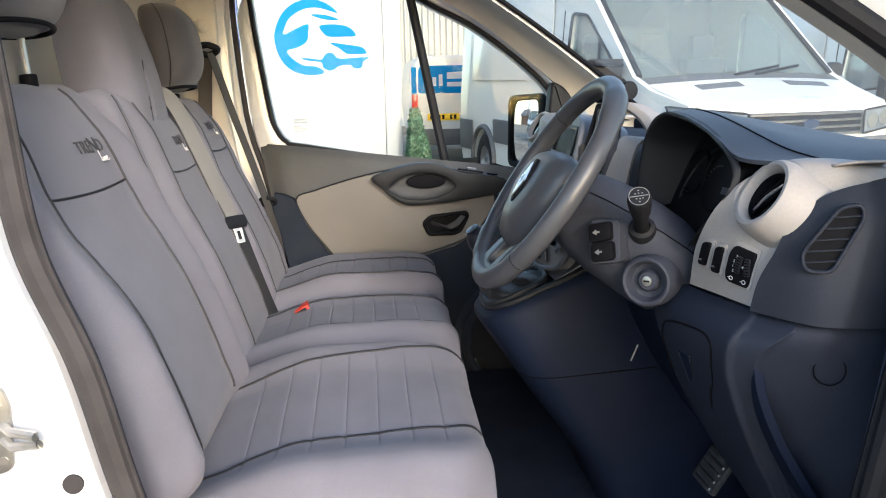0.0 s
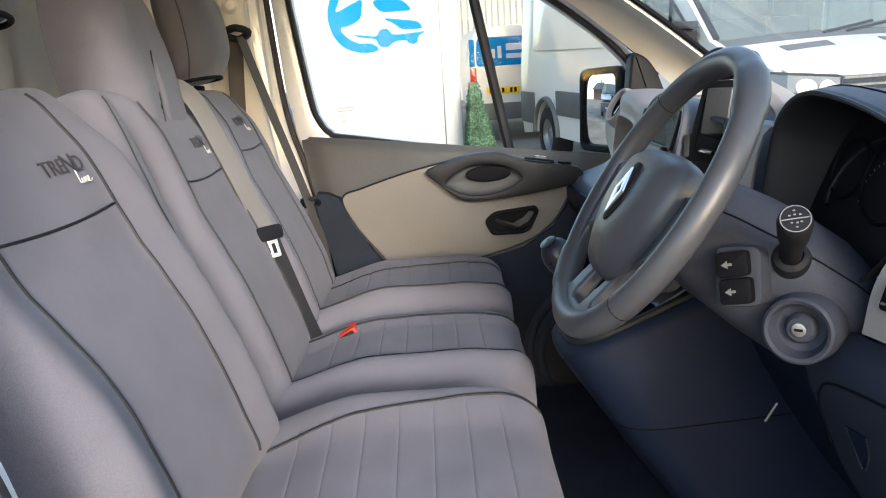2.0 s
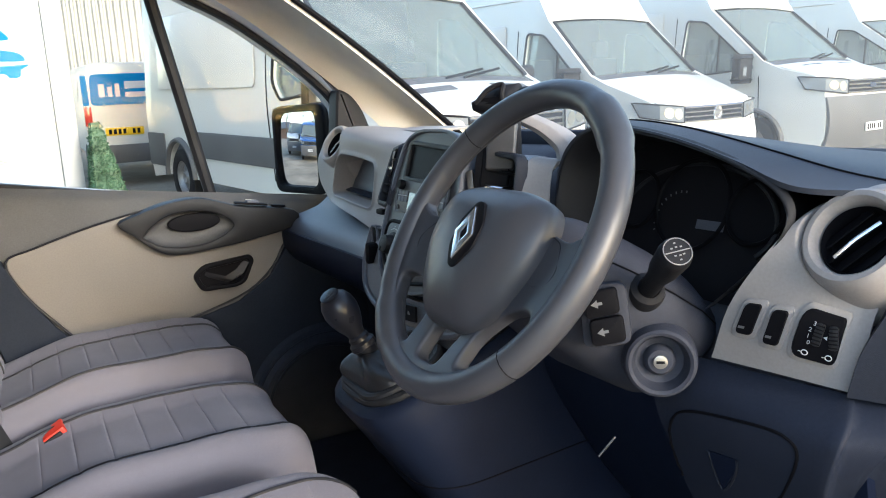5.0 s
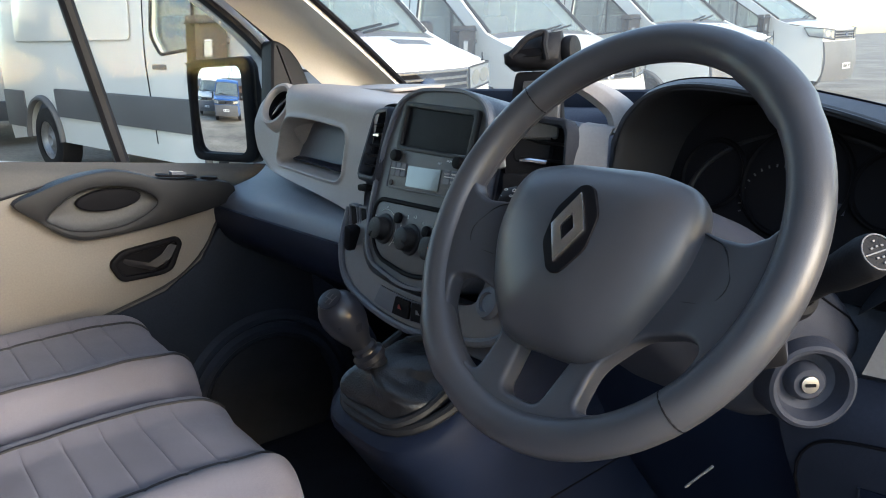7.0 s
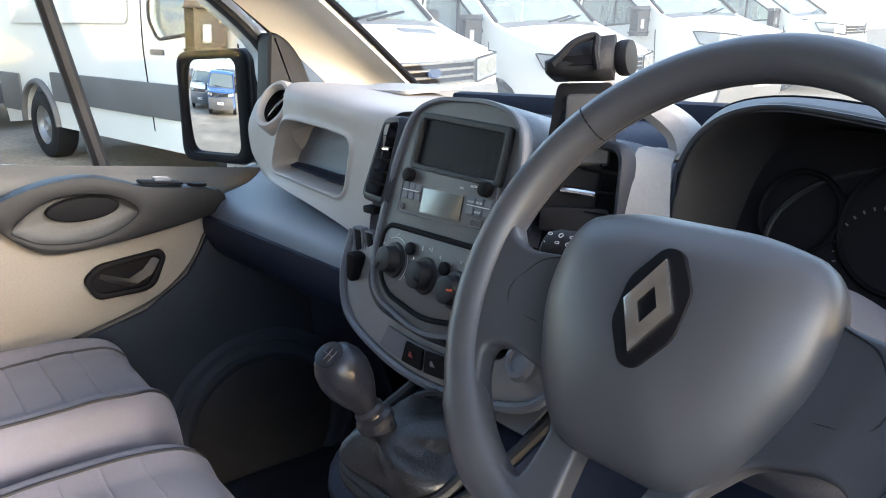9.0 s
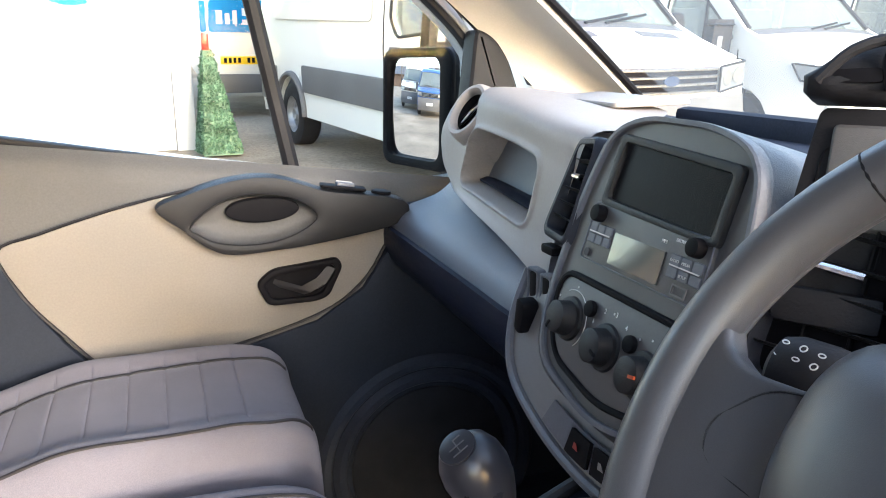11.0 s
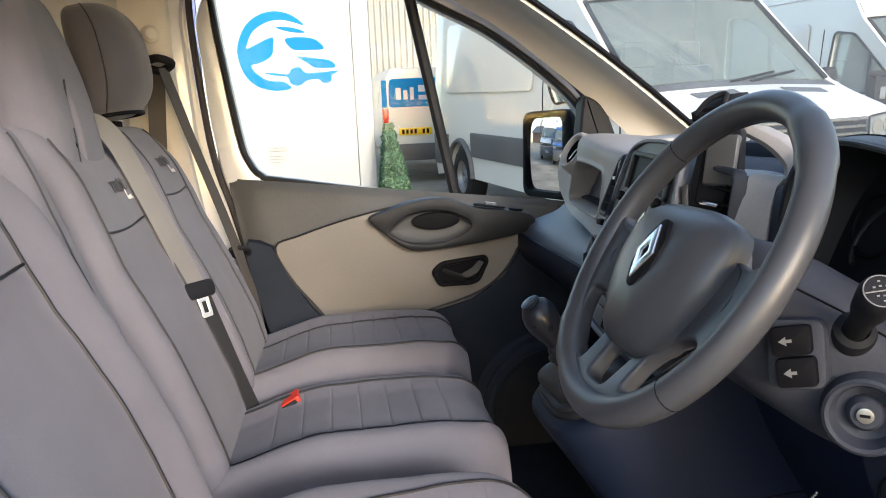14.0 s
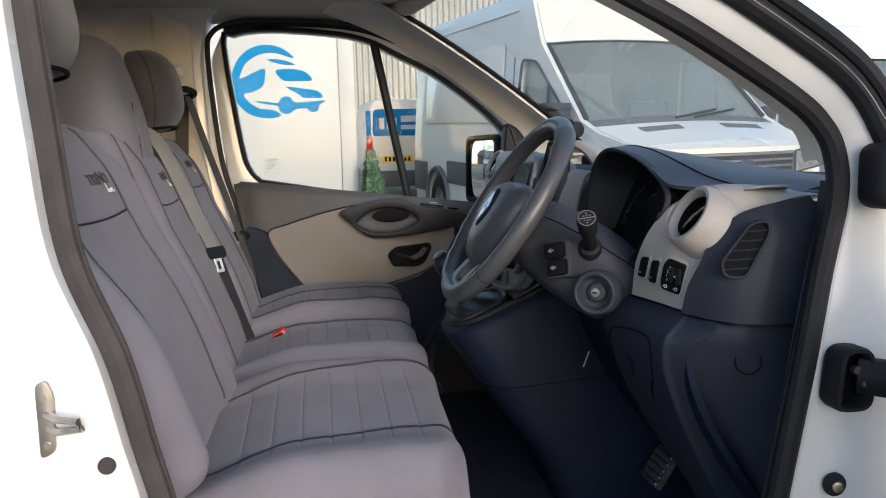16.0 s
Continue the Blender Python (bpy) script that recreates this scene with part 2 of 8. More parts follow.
def smooth_path(pts, n=8, closed=False):
    """A Catmull-Rom line through the points."""
    p = [Vector(q) for q in pts]
    k = len(p)
    out = []
    for i in range(k if closed else k - 1):
        a = p[(i - 1) % k] if closed or i else p[0] * 2 - p[1]
        b, c = p[i], p[(i + 1) % k]
        d = p[(i + 2) % k] if closed or i + 2 < k else c * 2 - b
        for j in range(n):
            t = j / n
            out.append(0.5 * (2 * b + (c - a) * t + (2 * a - 5 * b + 4 * c - d) * t * t + (3 * b - a - 3 * c + d) * t ** 3))
    if not closed:
        out.append(p[-1])
    return out


def tube(pts, r, seg=8, closed=False, flat=None, up=None):
    """A tube along a line; r a number or one per point; flat = (width, thickness) gives a strap whose wide side is square to up."""
    bm = bmesh.new()
    p = [Vector(q) for q in pts]
    k = len(p)
    rs = r if isinstance(r, (list, tuple)) else [r] * k
    rings, ref = [], Vector((0.12, 0.05, 1)).normalized()
    for i in range(k):
        t = (p[(i + 1) % k] - p[i - 1]) if closed else p[min(i + 1, k - 1)] - p[max(i - 1, 0)]
        t.normalize()
        u = up(i) if callable(up) else Vector(up) if up is not None else ref
        s = t.cross(u)
        if s.length < 1e-4:
            s = t.cross(Vector((1, 0, 0)))
        s.normalize()
        nrm = s.cross(t).normalized()
        if up is None:
            ref = nrm
        ring = []
        for j in range(seg):
            a = 2 * math.pi * (j + 0.5) / seg
            if flat:
                w, h = flat
                c, sn = math.cos(a), math.sin(a)
                f = 1 / max(abs(c), abs(sn))
                ring.append(bm.verts.new(p[i] + s * (w / 2 * c * f) + nrm * (h / 2 * sn * f)))
            else:
                ring.append(bm.verts.new(p[i] + (s * math.cos(a) + nrm * math.sin(a)) * rs[i]))
        rings.append(ring)
    for i in range(k if closed else k - 1):
        a, b = rings[i], rings[(i + 1) % k]
        for j in range(seg):
            bm.faces.new((a[j], a[(j + 1) % seg], b[(j + 1) % seg], b[j]))
    if not closed:
        bm.faces.new(rings[0][::-1])
        bm.faces.new(rings[-1])
    return bm


def loft(sections, closed=True, caps=True):
    """A skin over loops (or open lines) of equal count."""
    bm = bmesh.new()
    rows = [[bm.verts.new(p) for p in s] for s in sections]
    k = len(rows[0])
    for a, b in zip(rows, rows[1:]):
        for j in range(k if closed else k - 1):
            q = (a[j], a[(j + 1) % k], b[(j + 1) % k], b[j])
            if len({v.co.to_tuple(6) for v in q}) > 2:
                bm.faces.new(q)
    if closed and caps:
        bm.faces.new(rows[0][::-1])
        bm.faces.new(rows[-1])
    return bm


def sheet(fn, nu, nv, thick=0.0, us=None, vs=None):
    """A surface fn(u, v) over 0..1, as a solid of some thickness against its normal."""
    us = us or [i / nu for i in range(nu + 1)]
    vs = vs or [j / nv for j in range(nv + 1)]
    bm = bmesh.new()
    g = [[bm.verts.new(fn(u, v)) for v in vs] for u in us]
    for i in range(len(us) - 1):
        for j in range(len(vs) - 1):
            bm.faces.new((g[i][j], g[i + 1][j], g[i + 1][j + 1], g[i][j + 1]))
    bmesh.ops.recalc_face_normals(bm, faces=bm.faces)
    if thick:
        bmesh.ops.solidify(bm, geom=bm.faces, thickness=thick)
    return bm


def prism(outline, holes, axis, a, b, bevel=0.0, seg=2, m=None):
    """A plate: a 2D outline with holes, pushed from a to b along an axis. 2D is (x, z) for y, (x, y) for z, (y, z) for x."""
    place = {"y": lambda p, d: (p[0], d, p[1]), "z": lambda p, d: (p[0], p[1], d), "x": lambda p, d: (d, p[0], p[1])}[axis]
    bm = bmesh.new()
    edges = []
    for loop in [outline, *holes]:
        vs = [bm.verts.new(place(p, a)) for p in loop]
        edges += [bm.edges.new((vs[i], vs[(i + 1) % len(vs)])) for i in range(len(vs))]
    if holes:
        bmesh.ops.triangle_fill(bm, use_beauty=True, use_dissolve=False, edges=edges)
    else:
        bm.faces.new(bm.verts[:])
    faces = bm.faces[:]
    r = bmesh.ops.extrude_face_region(bm, geom=faces)
    d = Vector(place((0, 0), b)) - Vector(place((0, 0), a))
    for v in [g for g in r["geom"] if isinstance(g, bmesh.types.BMVert)]:
        v.co += d
    bmesh.ops.recalc_face_normals(bm, faces=bm.faces)
    if bevel:
        rim = [e for e in bm.edges if len(e.link_faces) == 2 and e.calc_face_angle(0) > 0.5 and abs((e.verts[0].co - e.verts[1].co).normalized().dot(d.normalized())) < 0.5]
        bmesh.ops.bevel(bm, geom=rim, offset=bevel, segments=seg, profile=0.6, affect="EDGES")
    return xf(bm, m) if m is not None else bm


def rounded(pts, r, n=5):
    """A polygon with rounded corners; r a number or one per corner."""
    out, k = [], len(pts)
    for i in range(k):
        p, a, b = Vector(pts[i]), Vector(pts[i - 1]), Vector(pts[(i + 1) % k])
        ri = r[i] if isinstance(r, (list, tuple)) else r
        da, db = (a - p), (b - p)
        ri = min(ri, da.length * 0.49, db.length * 0.49)
        if ri <= 0:
            out.append(tuple(p))
            continue
        s, e = p + da.normalized() * ri, p + db.normalized() * ri
        for j in range(n + 1):
            t = j / n
            out.append(tuple(s * (1 - t) ** 2 + p * 2 * t * (1 - t) + e * t * t))
    return out


def disc(c, axis, r, depth, seg=32, bevel=0.0, r2=None):
    """A round piece, from c along axis by depth."""
    bm = bmesh.new()
    bmesh.ops.create_cone(bm, cap_ends=True, segments=seg, radius1=r, radius2=r if r2 is None else r2, depth=depth)
    if bevel:
        bmesh.ops.bevel(bm, geom=[e for e in bm.edges if e.calc_face_angle(0) > 0.8], offset=bevel, segments=2, profile=0.6, affect="EDGES")
    a = Vector(axis).normalized()
    return xf(bm, Matrix.Translation(Vector(c) + a * depth / 2) @ a.to_track_quat("Z", "Y").to_matrix().to_4x4())


def lathe(profile, c, axis, seg=40, closed=False):
    """A turned piece: profile of (radius, height) round axis through c."""
    a = Vector(axis).normalized()
    m = Matrix.Translation(Vector(c)) @ a.to_track_quat("Z", "Y").to_matrix().to_4x4()
    rows = []
    for i in range(seg):
        t = 2 * math.pi * i / seg
        rows.append([m @ Vector((r * math.cos(t), r * math.sin(t), h)) for r, h in profile])
    bm = bmesh.new()
    vs = [[bm.verts.new(p) for p in row] for row in rows]
    k = len(profile)
    for i in range(seg):
        for j in range(k if closed else k - 1):
            q = [vs[i][j], vs[(i + 1) % seg][j], vs[(i + 1) % seg][(j + 1) % k], vs[i][(j + 1) % k]]
            bm.faces.new(q)
    bmesh.ops.remove_doubles(bm, verts=bm.verts, dist=1e-6)
    return bm


def frame_of(o, x, y, z):
    """A matrix from an origin and three axes."""
    m = Matrix((Vector(x), Vector(y), Vector(z))).transposed().to_4x4()
    m.translation = Vector(o)
    return m


def step(a, b, t):
    t = max(0.0, min(1.0, (t - a) / (b - a)))
    return t * t * (3 - 2 * t)


def patch(rows):
    """A smooth surface through a net of points: rows from top to bottom; u runs down, v across."""
    rows = [[Vector(p) for p in r] for r in rows]

    def cr(p, t):
        k = len(p)
        s = min(max(t, 0.0), 1.0) * (k - 1)
        i = min(int(s), k - 2)
        f = s - i
        b, c = p[i], p[i + 1]
        a = p[i - 1] if i else b * 2 - c
        d = p[i + 2] if i + 2 < k else c * 2 - b
        return 0.5 * (2 * b + (c - a) * f + (2 * a - 5 * b + 4 * c - d) * f * f + (3 * b - a - 3 * c + d) * f ** 3)
    return lambda u, v: cr([cr(r, v) for r in rows], u)

# ================================================================ the cab: shell
DOORX = [(-0.345, 1.770), (-0.32, 1.795), (-0.26, 1.808), (-0.156, 1.810), (0.032, 1.794), (0.136, 1.768), (0.23, 1.722), (0.339, 1.667),
         (0.44, 1.597), (0.537, 1.518), (0.60, 1.450), (0.612, 1.40), (0.60, 1.20), (0.25, 1.232), (-0.20, 1.308), (-0.255, 1.322), (-0.285, 1.36), (-0.305, 1.44)]
WINDOW = [tuple(p) for p in smooth_path([Vector((x, z, 0)) for x, z in DOORX], 3, closed=True)]
WINDOW = [(p[0], p[1]) for p in WINDOW]


def grow(loop, d):
    """The loop moved outwards from its middle by about d."""
    cx, cz = sum(p[0] for p in loop) / len(loop), sum(p[1] for p in loop) / len(loop)
    out = []
    for i, p in enumerate(loop):
        a, b = Vector(loop[i - 1]), Vector(loop[(i + 1) % len(loop)])
        t = (b - a).normalized()
        nrm = Vector((t.y, -t.x))
        if nrm.dot(Vector((p[0] - cx, p[1] - cz))) < 0:
            nrm = -nrm
        out.append((p[0] + nrm.x * d, p[1] + nrm.y * d))
    return out


floor = part("floor", box(-0.9, 1.25, 0.86, 2.62, 0.50, 0.56, 0.004), DARK_SOFT, None, "dark carpeted floor of the van cab", kind="structure")
mat_bm = sheet(lambda u, v: Vector((0.2 + 0.6 * u, 1.0 + 1.4 * v, 0.566 + 0.002 * math.sin(40 * u) * math.sin(50 * v))), 20, 40, 0.006)
tagged(part("floor_mat", mat_bm, DARK_SOFT, None, "dark ribbed rubber mat lying on the cab floor"), category="floor mat")

part("wall_underbody", box(-0.84, 1.18, 0.92, 2.56, 0.02, 0.498, 0.02), BLACK, None, "dark underbody of the van below the cab floor", kind="structure")
bulk = part("wall_bulkhead", box(-0.86, -0.82, 0.86, 2.62, 0.56, 1.95, 0.004), WHITE, None, "white painted steel bulkhead behind the seats", kind="structure")
for k, yy in enumerate((1.06, 1.46, 1.90, 2.30)):
    part("bulkhead_rib", box(-0.822, -0.806, yy - 0.035, yy + 0.035, 0.75, 1.86, 0.007, 3), WHITE, bulk)
part("bulkhead_ledge", box(-0.822, -0.800, 0.90, 2.50, 1.70, 1.76, 0.010, 3), WHITE, bulk)
part("wall_front", box(1.2, 1.24, 0.86, 2.62, 0.2, 1.17, 0.004), BLACK, None, "dark scuttle wall in front of the dashboard", kind="structure")


# roof lining: sags a little to its edges
def roof_fn(u, v):
    x = -0.85 + 1.10 * u
    y = 0.88 + 1.72 * v
    e = abs(v - 0.5) * 2
    return Vector((x, y, 1.925 - 0.085 * e ** 4 - 0.05 * step(0.75, 1.0, u)))


ceiling = part("ceiling", sheet(roof_fn, 16, 20, -0.03), LINING, None, "cream felt roof lining of the cab", kind="structure")
roof = part("roof_skin", sheet(lambda u, v: roof_fn(u * 1.04, v) + Vector((0, 0, 0.05)), 12, 12, -0.01), WHITE, None, "white painted roof of the van", kind="structure")

# passenger side shell round the door
rail = smooth_path([(-0.255, 2.545, 0.60), (-0.272, 2.545, 0.88), (-0.301, 2.545, 1.06), (-0.336, 2.545, 1.224), (-0.368, 2.545, 1.34), (-0.386, 2.545, 1.47), (-0.402, 2.545, 1.73), (-0.385, 2.545, 1.802), (-0.32, 2.545, 1.834),
                    (-0.2, 2.545, 1.842), (0.03, 2.545, 1.832), (0.18, 2.53, 1.79), (0.36, 2.53, 1.695), (0.54, 2.53, 1.555), (0.66, 2.53, 1.42), (0.69, 2.53, 1.20), (0.66, 2.53, 0.7)], 8)
part("trim_door_opening", tube(rail, 0.009, 8), SEAL, None, "dark grey rubber edge of the passenger door opening", kind="structure")
part("trim_door_opening_cover", tube([p + Vector((-0.020 * step(1.3, 0.9, abs(p.x + 1.0)) if p.x < -0.2 else 0, -0.006, 0.018 if p.z > 1.78 else 0.0)) for p in rail[:56]], 0.011, 8), PILLAR, None, "cream lip beside the rubber edge", kind="structure")

# left B pillar: white jamb and cream cover
part("wall_pillar_left", prism(rounded([(-0.86, 0.56), (-0.29, 0.56), (-0.295, 0.88), (-0.325, 1.06), (-0.358, 1.224), (-0.405, 1.4), (-0.42, 1.72), (-0.39, 1.85), (-0.3, 1.9), (-0.86, 1.9)], 0.03), [], "y", 2.50, 2.66, 0.015),
     WHITE, None, "white painted left pillar of the cab", kind="structure")
part("trim_pillar_left", prism(rounded([(-0.555, 0.95), (-0.345, 0.95), (-0.365, 1.06), (-0.40, 1.25), (-0.425, 1.42), (-0.44, 1.6), (-0.44, 1.82), (-0.555, 1.86)], 0.03), [], "y", 2.46, 2.498, 0.012),
     PILLAR, None, "cream plastic cover of the left pillar", kind="structure")
# the cream A pillar, from the roof down to the dashboard
PA = patch([[(-0.02, 2.51, 1.872), (0.02, 2.44, 1.893), (0.10, 2.33, 1.885)],
            [(0.16, 2.515, 1.800), (0.19, 2.44, 1.828), (0.24, 2.315, 1.812)],
            [(0.36, 2.52, 1.690), (0.38, 2.44, 1.730), (0.42, 2.325, 1.700)],
            [(0.53, 2.52, 1.560), (0.55, 2.44, 1.610), (0.58, 2.338, 1.590)],
            [(0.668, 2.512, 1.438), (0.70, 2.445, 1.490), (0.73, 2.36, 1.480)],
            [(0.765, 2.495, 1.330), (0.81, 2.455, 1.385), (0.87, 2.385, 1.370)],
            [(0.86, 2.48, 1.20), (0.90, 2.46, 1.260), (0.97, 2.41, 1.290)]])
part("trim_pillar_front_left", sheet(PA, 40, 10, 0.012), PILLAR, None, "cream windscreen pillar cover, passenger side", kind="structure")
part("trim_pillar_joint", tube([PA(0.255, v / 10) + Vector((-0.0005, -0.0005, 0)) for v in range(11)], 0.0018, 6), SEAL, None, "dark joint line in the pillar cover", kind="structure")
part("trim_screen_edge_left", tube([PA(u / 30, 1.0) + Vector((0.004, -0.004, 0.0)) for u in range(4, 31)], 0.007, 8), BLACK, None, "black rubber edge of the windscreen", kind="structure")
part("wall_kick_left", box(0.585, 1.2, 2.455, 2.53, 0.50, 1.24, 0.01), FOOT_M, None, "dark footwell side panel", kind="structure")
visor = thing("sun_visor", "cream folded-up sun visor under the roof lining", "sun visor", (0.12, 2.1, 1.86))
part("flap", box(0.02, 0.20, 1.86, 2.24, 1.842, 1.862, 0.009, 3, m=None), LINING, visor)
part("visor_pin", tube([(0.16, 2.24, 1.853), (0.18, 2.31, 1.86)], 0.006, 8), PILLAR, visor)

# driver side: seal, white body edge and outer rubber of the open doorway
seal_a = smooth_path([(-0.35, 0.90, 1.79), (-0.15, 0.87, 1.775), (0.05, 0.84, 1.715), (0.20, 0.815, 1.653), (0.355, 0.80, 1.575), (0.448, 0.80, 1.526), (0.569, 0.80, 1.452), (0.615, 0.80, 1.412), (0.636, 0.80, 1.372), (0.641, 0.80, 1.314),
                      (0.622, 0.80, 1.214), (0.600, 0.80, 1.08), (0.570, 0.80, 0.92), (0.545, 0.80, 0.78), (0.52, 0.80, 0.62)], 8)
part("trim_door_seal_front", tube(seal_a, 0.015, 10), RUBBER, None, "dark grey rubber seal round the driver doorway", kind="structure")


def edge_row(i):
    p = seal_a[i]
    t = (seal_a[min(i + 1, len(seal_a) - 1)] - seal_a[max(i - 1, 0)]).normalized()
    n = Vector((-t.z, 0, t.x))
    n = n if n.x + 0.3 * n.z > 0 else -n
    low = step(1.40, 1.24, p.z)
    w1, w2 = 0.048 + 0.07 * low, 0.062 + 0.24 * low
    return [p + n * 0.024 + Vector((0, 0.05, 0)), p + n * 0.012 + Vector((0, 0.004, 0)), p + n * 0.020 + Vector((0, -0.004, 0)), p + n * w1 + Vector((0, -0.010, 0)), p + n * w2 + Vector((0, -0.03 - 0.02 * low, 0)), p + n * (w2 + 0.01) + Vector((0, 0.05, 0))]


part("wall_doorway_front", loft([edge_row(i) for i in range(len(seal_a))]), WHITE, None, "white painted body edge of the driver doorway", kind="structure")
def edge_out(i, d):
    """A place past the white edge by d, in the plane of the doorway."""
    r = edge_row(i)
    return r[3] + (r[3] - r[2]).normalized() * d + Vector((0, -0.002, 0))


OUT = [i for i in range(len(seal_a)) if seal_a[i].z > 1.36]
part("trim_outer_seal", tube([edge_out(i, 0.013) for i in OUT], 0.015, 10), RUBBER, None, "dark outer rubber along the windscreen pillar", kind="structure")
part("trim_outer_seal_lip", tube([edge_out(i, 0.039) + Vector((0, 0.004, 0)) for i in OUT], 0.012, 10), RUBBER, None, "black outer edge along the windscreen pillar", kind="structure")
# inner dark pillar cover of the driver side
PB2 = patch([[(p.x + 0.0, p.y + 0.015, p.z), (p.x + 0.014, p.y + 0.05, p.z + 0.008), (p.x + 0.022, p.y + 0.09, p.z + 0.004)] for p in seal_a[::6] if p.z > 1.345])
part("trim_pillar_front_right", sheet(PB2, 40, 8, 0.01), PILLAR, None, "cream windscreen pillar cover, driver side", kind="structure")
# closing strip between the dashboard's end and the seal
part("trim_sill_front", sheet(patch([[(0.70, 0.93, 1.30), (0.648, 0.83, 1.30)], [(0.69, 0.92, 1.2), (0.625, 0.83, 1.2)], [(0.67, 0.90, 1.0), (0.59, 0.83, 1.0)], [(0.62, 0.88, 0.8), (0.552, 0.83, 0.8)], [(0.60, 0.88, 0.56), (0.52, 0.83, 0.6)]]), 20, 6, 0.008), DARK_SOFT, None, "dark trim between dashboard and door seal", kind="structure")
part("trim_sill_lip", sheet(patch([[(0.655, 0.84, 1.335), (0.648, 0.812, 1.335)], [(0.636, 0.84, 1.2), (0.622, 0.812, 1.2)], [(0.60, 0.84, 1.0), (0.582, 0.812, 1.0)], [(0.562, 0.84, 0.8), (0.545, 0.812, 0.8)], [(0.535, 0.84, 0.6), (0.52, 0.812, 0.6)]]), 20, 4, 0.01), RUBBER, None, "black inner lip beside the door seal", kind="structure")
part("trim_sill_ridge", tube([(0.665, 0.868, 1.28), (0.645, 0.862, 1.15), (0.61, 0.852, 0.95), (0.575, 0.85, 0.75), (0.56, 0.85, 0.6)], 0.008, 8), DARK, None, "dark ridge of the doorway trim", kind="structure")
strap = thing("door_check", "black door check box on the white jamb", "door check", (0.665, 0.76, 1.03))
CK = rounded([(0.616, 1.026), (0.672, 1.026), (0.672, 1.114), (0.626, 1.114)], 0.018)
part("case", prism(CK, [[(0.645 + (x - 0.645) * 0.80, 1.070 + (z - 1.070) * 0.84) for x, z in CK]], "y", 0.752, 0.79, 0.006), RUBBER, strap)
part("well", prism([(0.645 + (x - 0.645) * 0.9, 1.070 + (z - 1.070) * 0.92) for x, z in CK], [], "y", 0.782, 0.79), BLACK, strap)
part("arm", tube([(0.662, 0.772, 1.072), (0.70, 0.74, 1.07), (0.76, 0.68, 1.065)], 0.01, 8, flat=(0.05, 0.03), up=(0, 1, 0.1)), RUBBER, strap)
part("pin", disc((0.652, 0.768, 1.082), (0, -1, 0), 0.006, 0.010, 16, 0.002), STEEL, strap)
part("pin", disc((0.660, 0.764, 1.064), (0, -1, 0), 0.004, 0.010, 16, 0.001), STEEL, strap)
hinge = thing("rubber_boot", "black rubber cable boot at the windscreen pillar", "boot", (0.72, 0.75, 1.3))
part("cover", box(0.655, 0.72, 0.73, 0.79, 1.300, 1.388, 0.024, 4), RUBBER, hinge)
bolt = thing("jamb_bolt", "steel bolt in a dark grommet on the jamb", "bolt", (0.642, 0.78, 0.911))
part("grommet", disc((0.642, 0.789, 0.911), (0, -1, 0), 0.017, 0.008, 24, 0.003), RUBBER, bolt)
part("bolt_head", disc((0.642, 0.782, 0.911), (-0.3, -1, 0), 0.008, 0.010, 12, 0.002), STEEL, bolt)
odoor = thing("driver_door", "edge of the white driver door standing open", "door", (0.86, 0.45, 0.6))
DOOR_UP = [(-0.44, 1.20), (0.66, 1.16), (0.66, 1.30), (0.50, 1.52), (0.26, 1.72), (-0.02, 1.83), (-0.30, 1.83), (-0.40, 1.70)]
part("door_panel", box(0.672, 0.745, -0.44, 0.66, 0.46, 1.22, 0.03, 4), LOWER, odoor, "dark inner trim of the open door")
part("door_edge", box(0.56, 0.668, 0.24, 0.68, 0.55, 1.15, 0.03, 4, m=pose(0, 0, 0, 0, 3, 0) @ pose(0.03, 0, 0.0)), LOWER, odoor, "dark storage pocket of the door")
part("door_skin", box(0.749, 0.775, -0.44, 0.66, 0.44, 1.22, 0.012, 3), WHITE, odoor, "white painted outer skin")
DOOR_IN = [(0.11 + (y - 0.11) * 0.88, 1.49 + (z - 1.49) * 0.84) for y, z in DOOR_UP]
part("window_frame", prism(DOOR_UP, [DOOR_IN], "x", 0.70, 0.75, 0.006), RUBBER, odoor, "black window frame of the open door")
dg = part("pane", prism([(0.11 + (y - 0.11) * 1.01, 1.49 + (z - 1.49) * 1.01) for y, z in DOOR_IN], [], "x", 0.724, 0.728), GLASS, odoor, "clear side window glass")
dg.visible_shadow = False

# windscreen: bowed glass
def screen_fn(u, v):
    y = 1.02 + 1.42 * v
    bow = 0.10 * (1 - (2 * v - 1) ** 2)
    return Vector((0.22 + 0.86 * u + bow, y, 1.845 - 0.54 * u + 0.02 * math.sin(math.pi * u)))


ws = part("window_windscreen", sheet(screen_fn, 10, 14, 0.004), SCREEN_GLASS, None, "clear curved windscreen", kind="structure")
ws.visible_shadow = False
part("trim_windscreen_header", tube([screen_fn(0.0, v / 20) + Vector((-0.02, 0, 0.0)) for v in range(21)], 0.03, 10), LINING, None, "cream header above the windscreen", kind="structure")

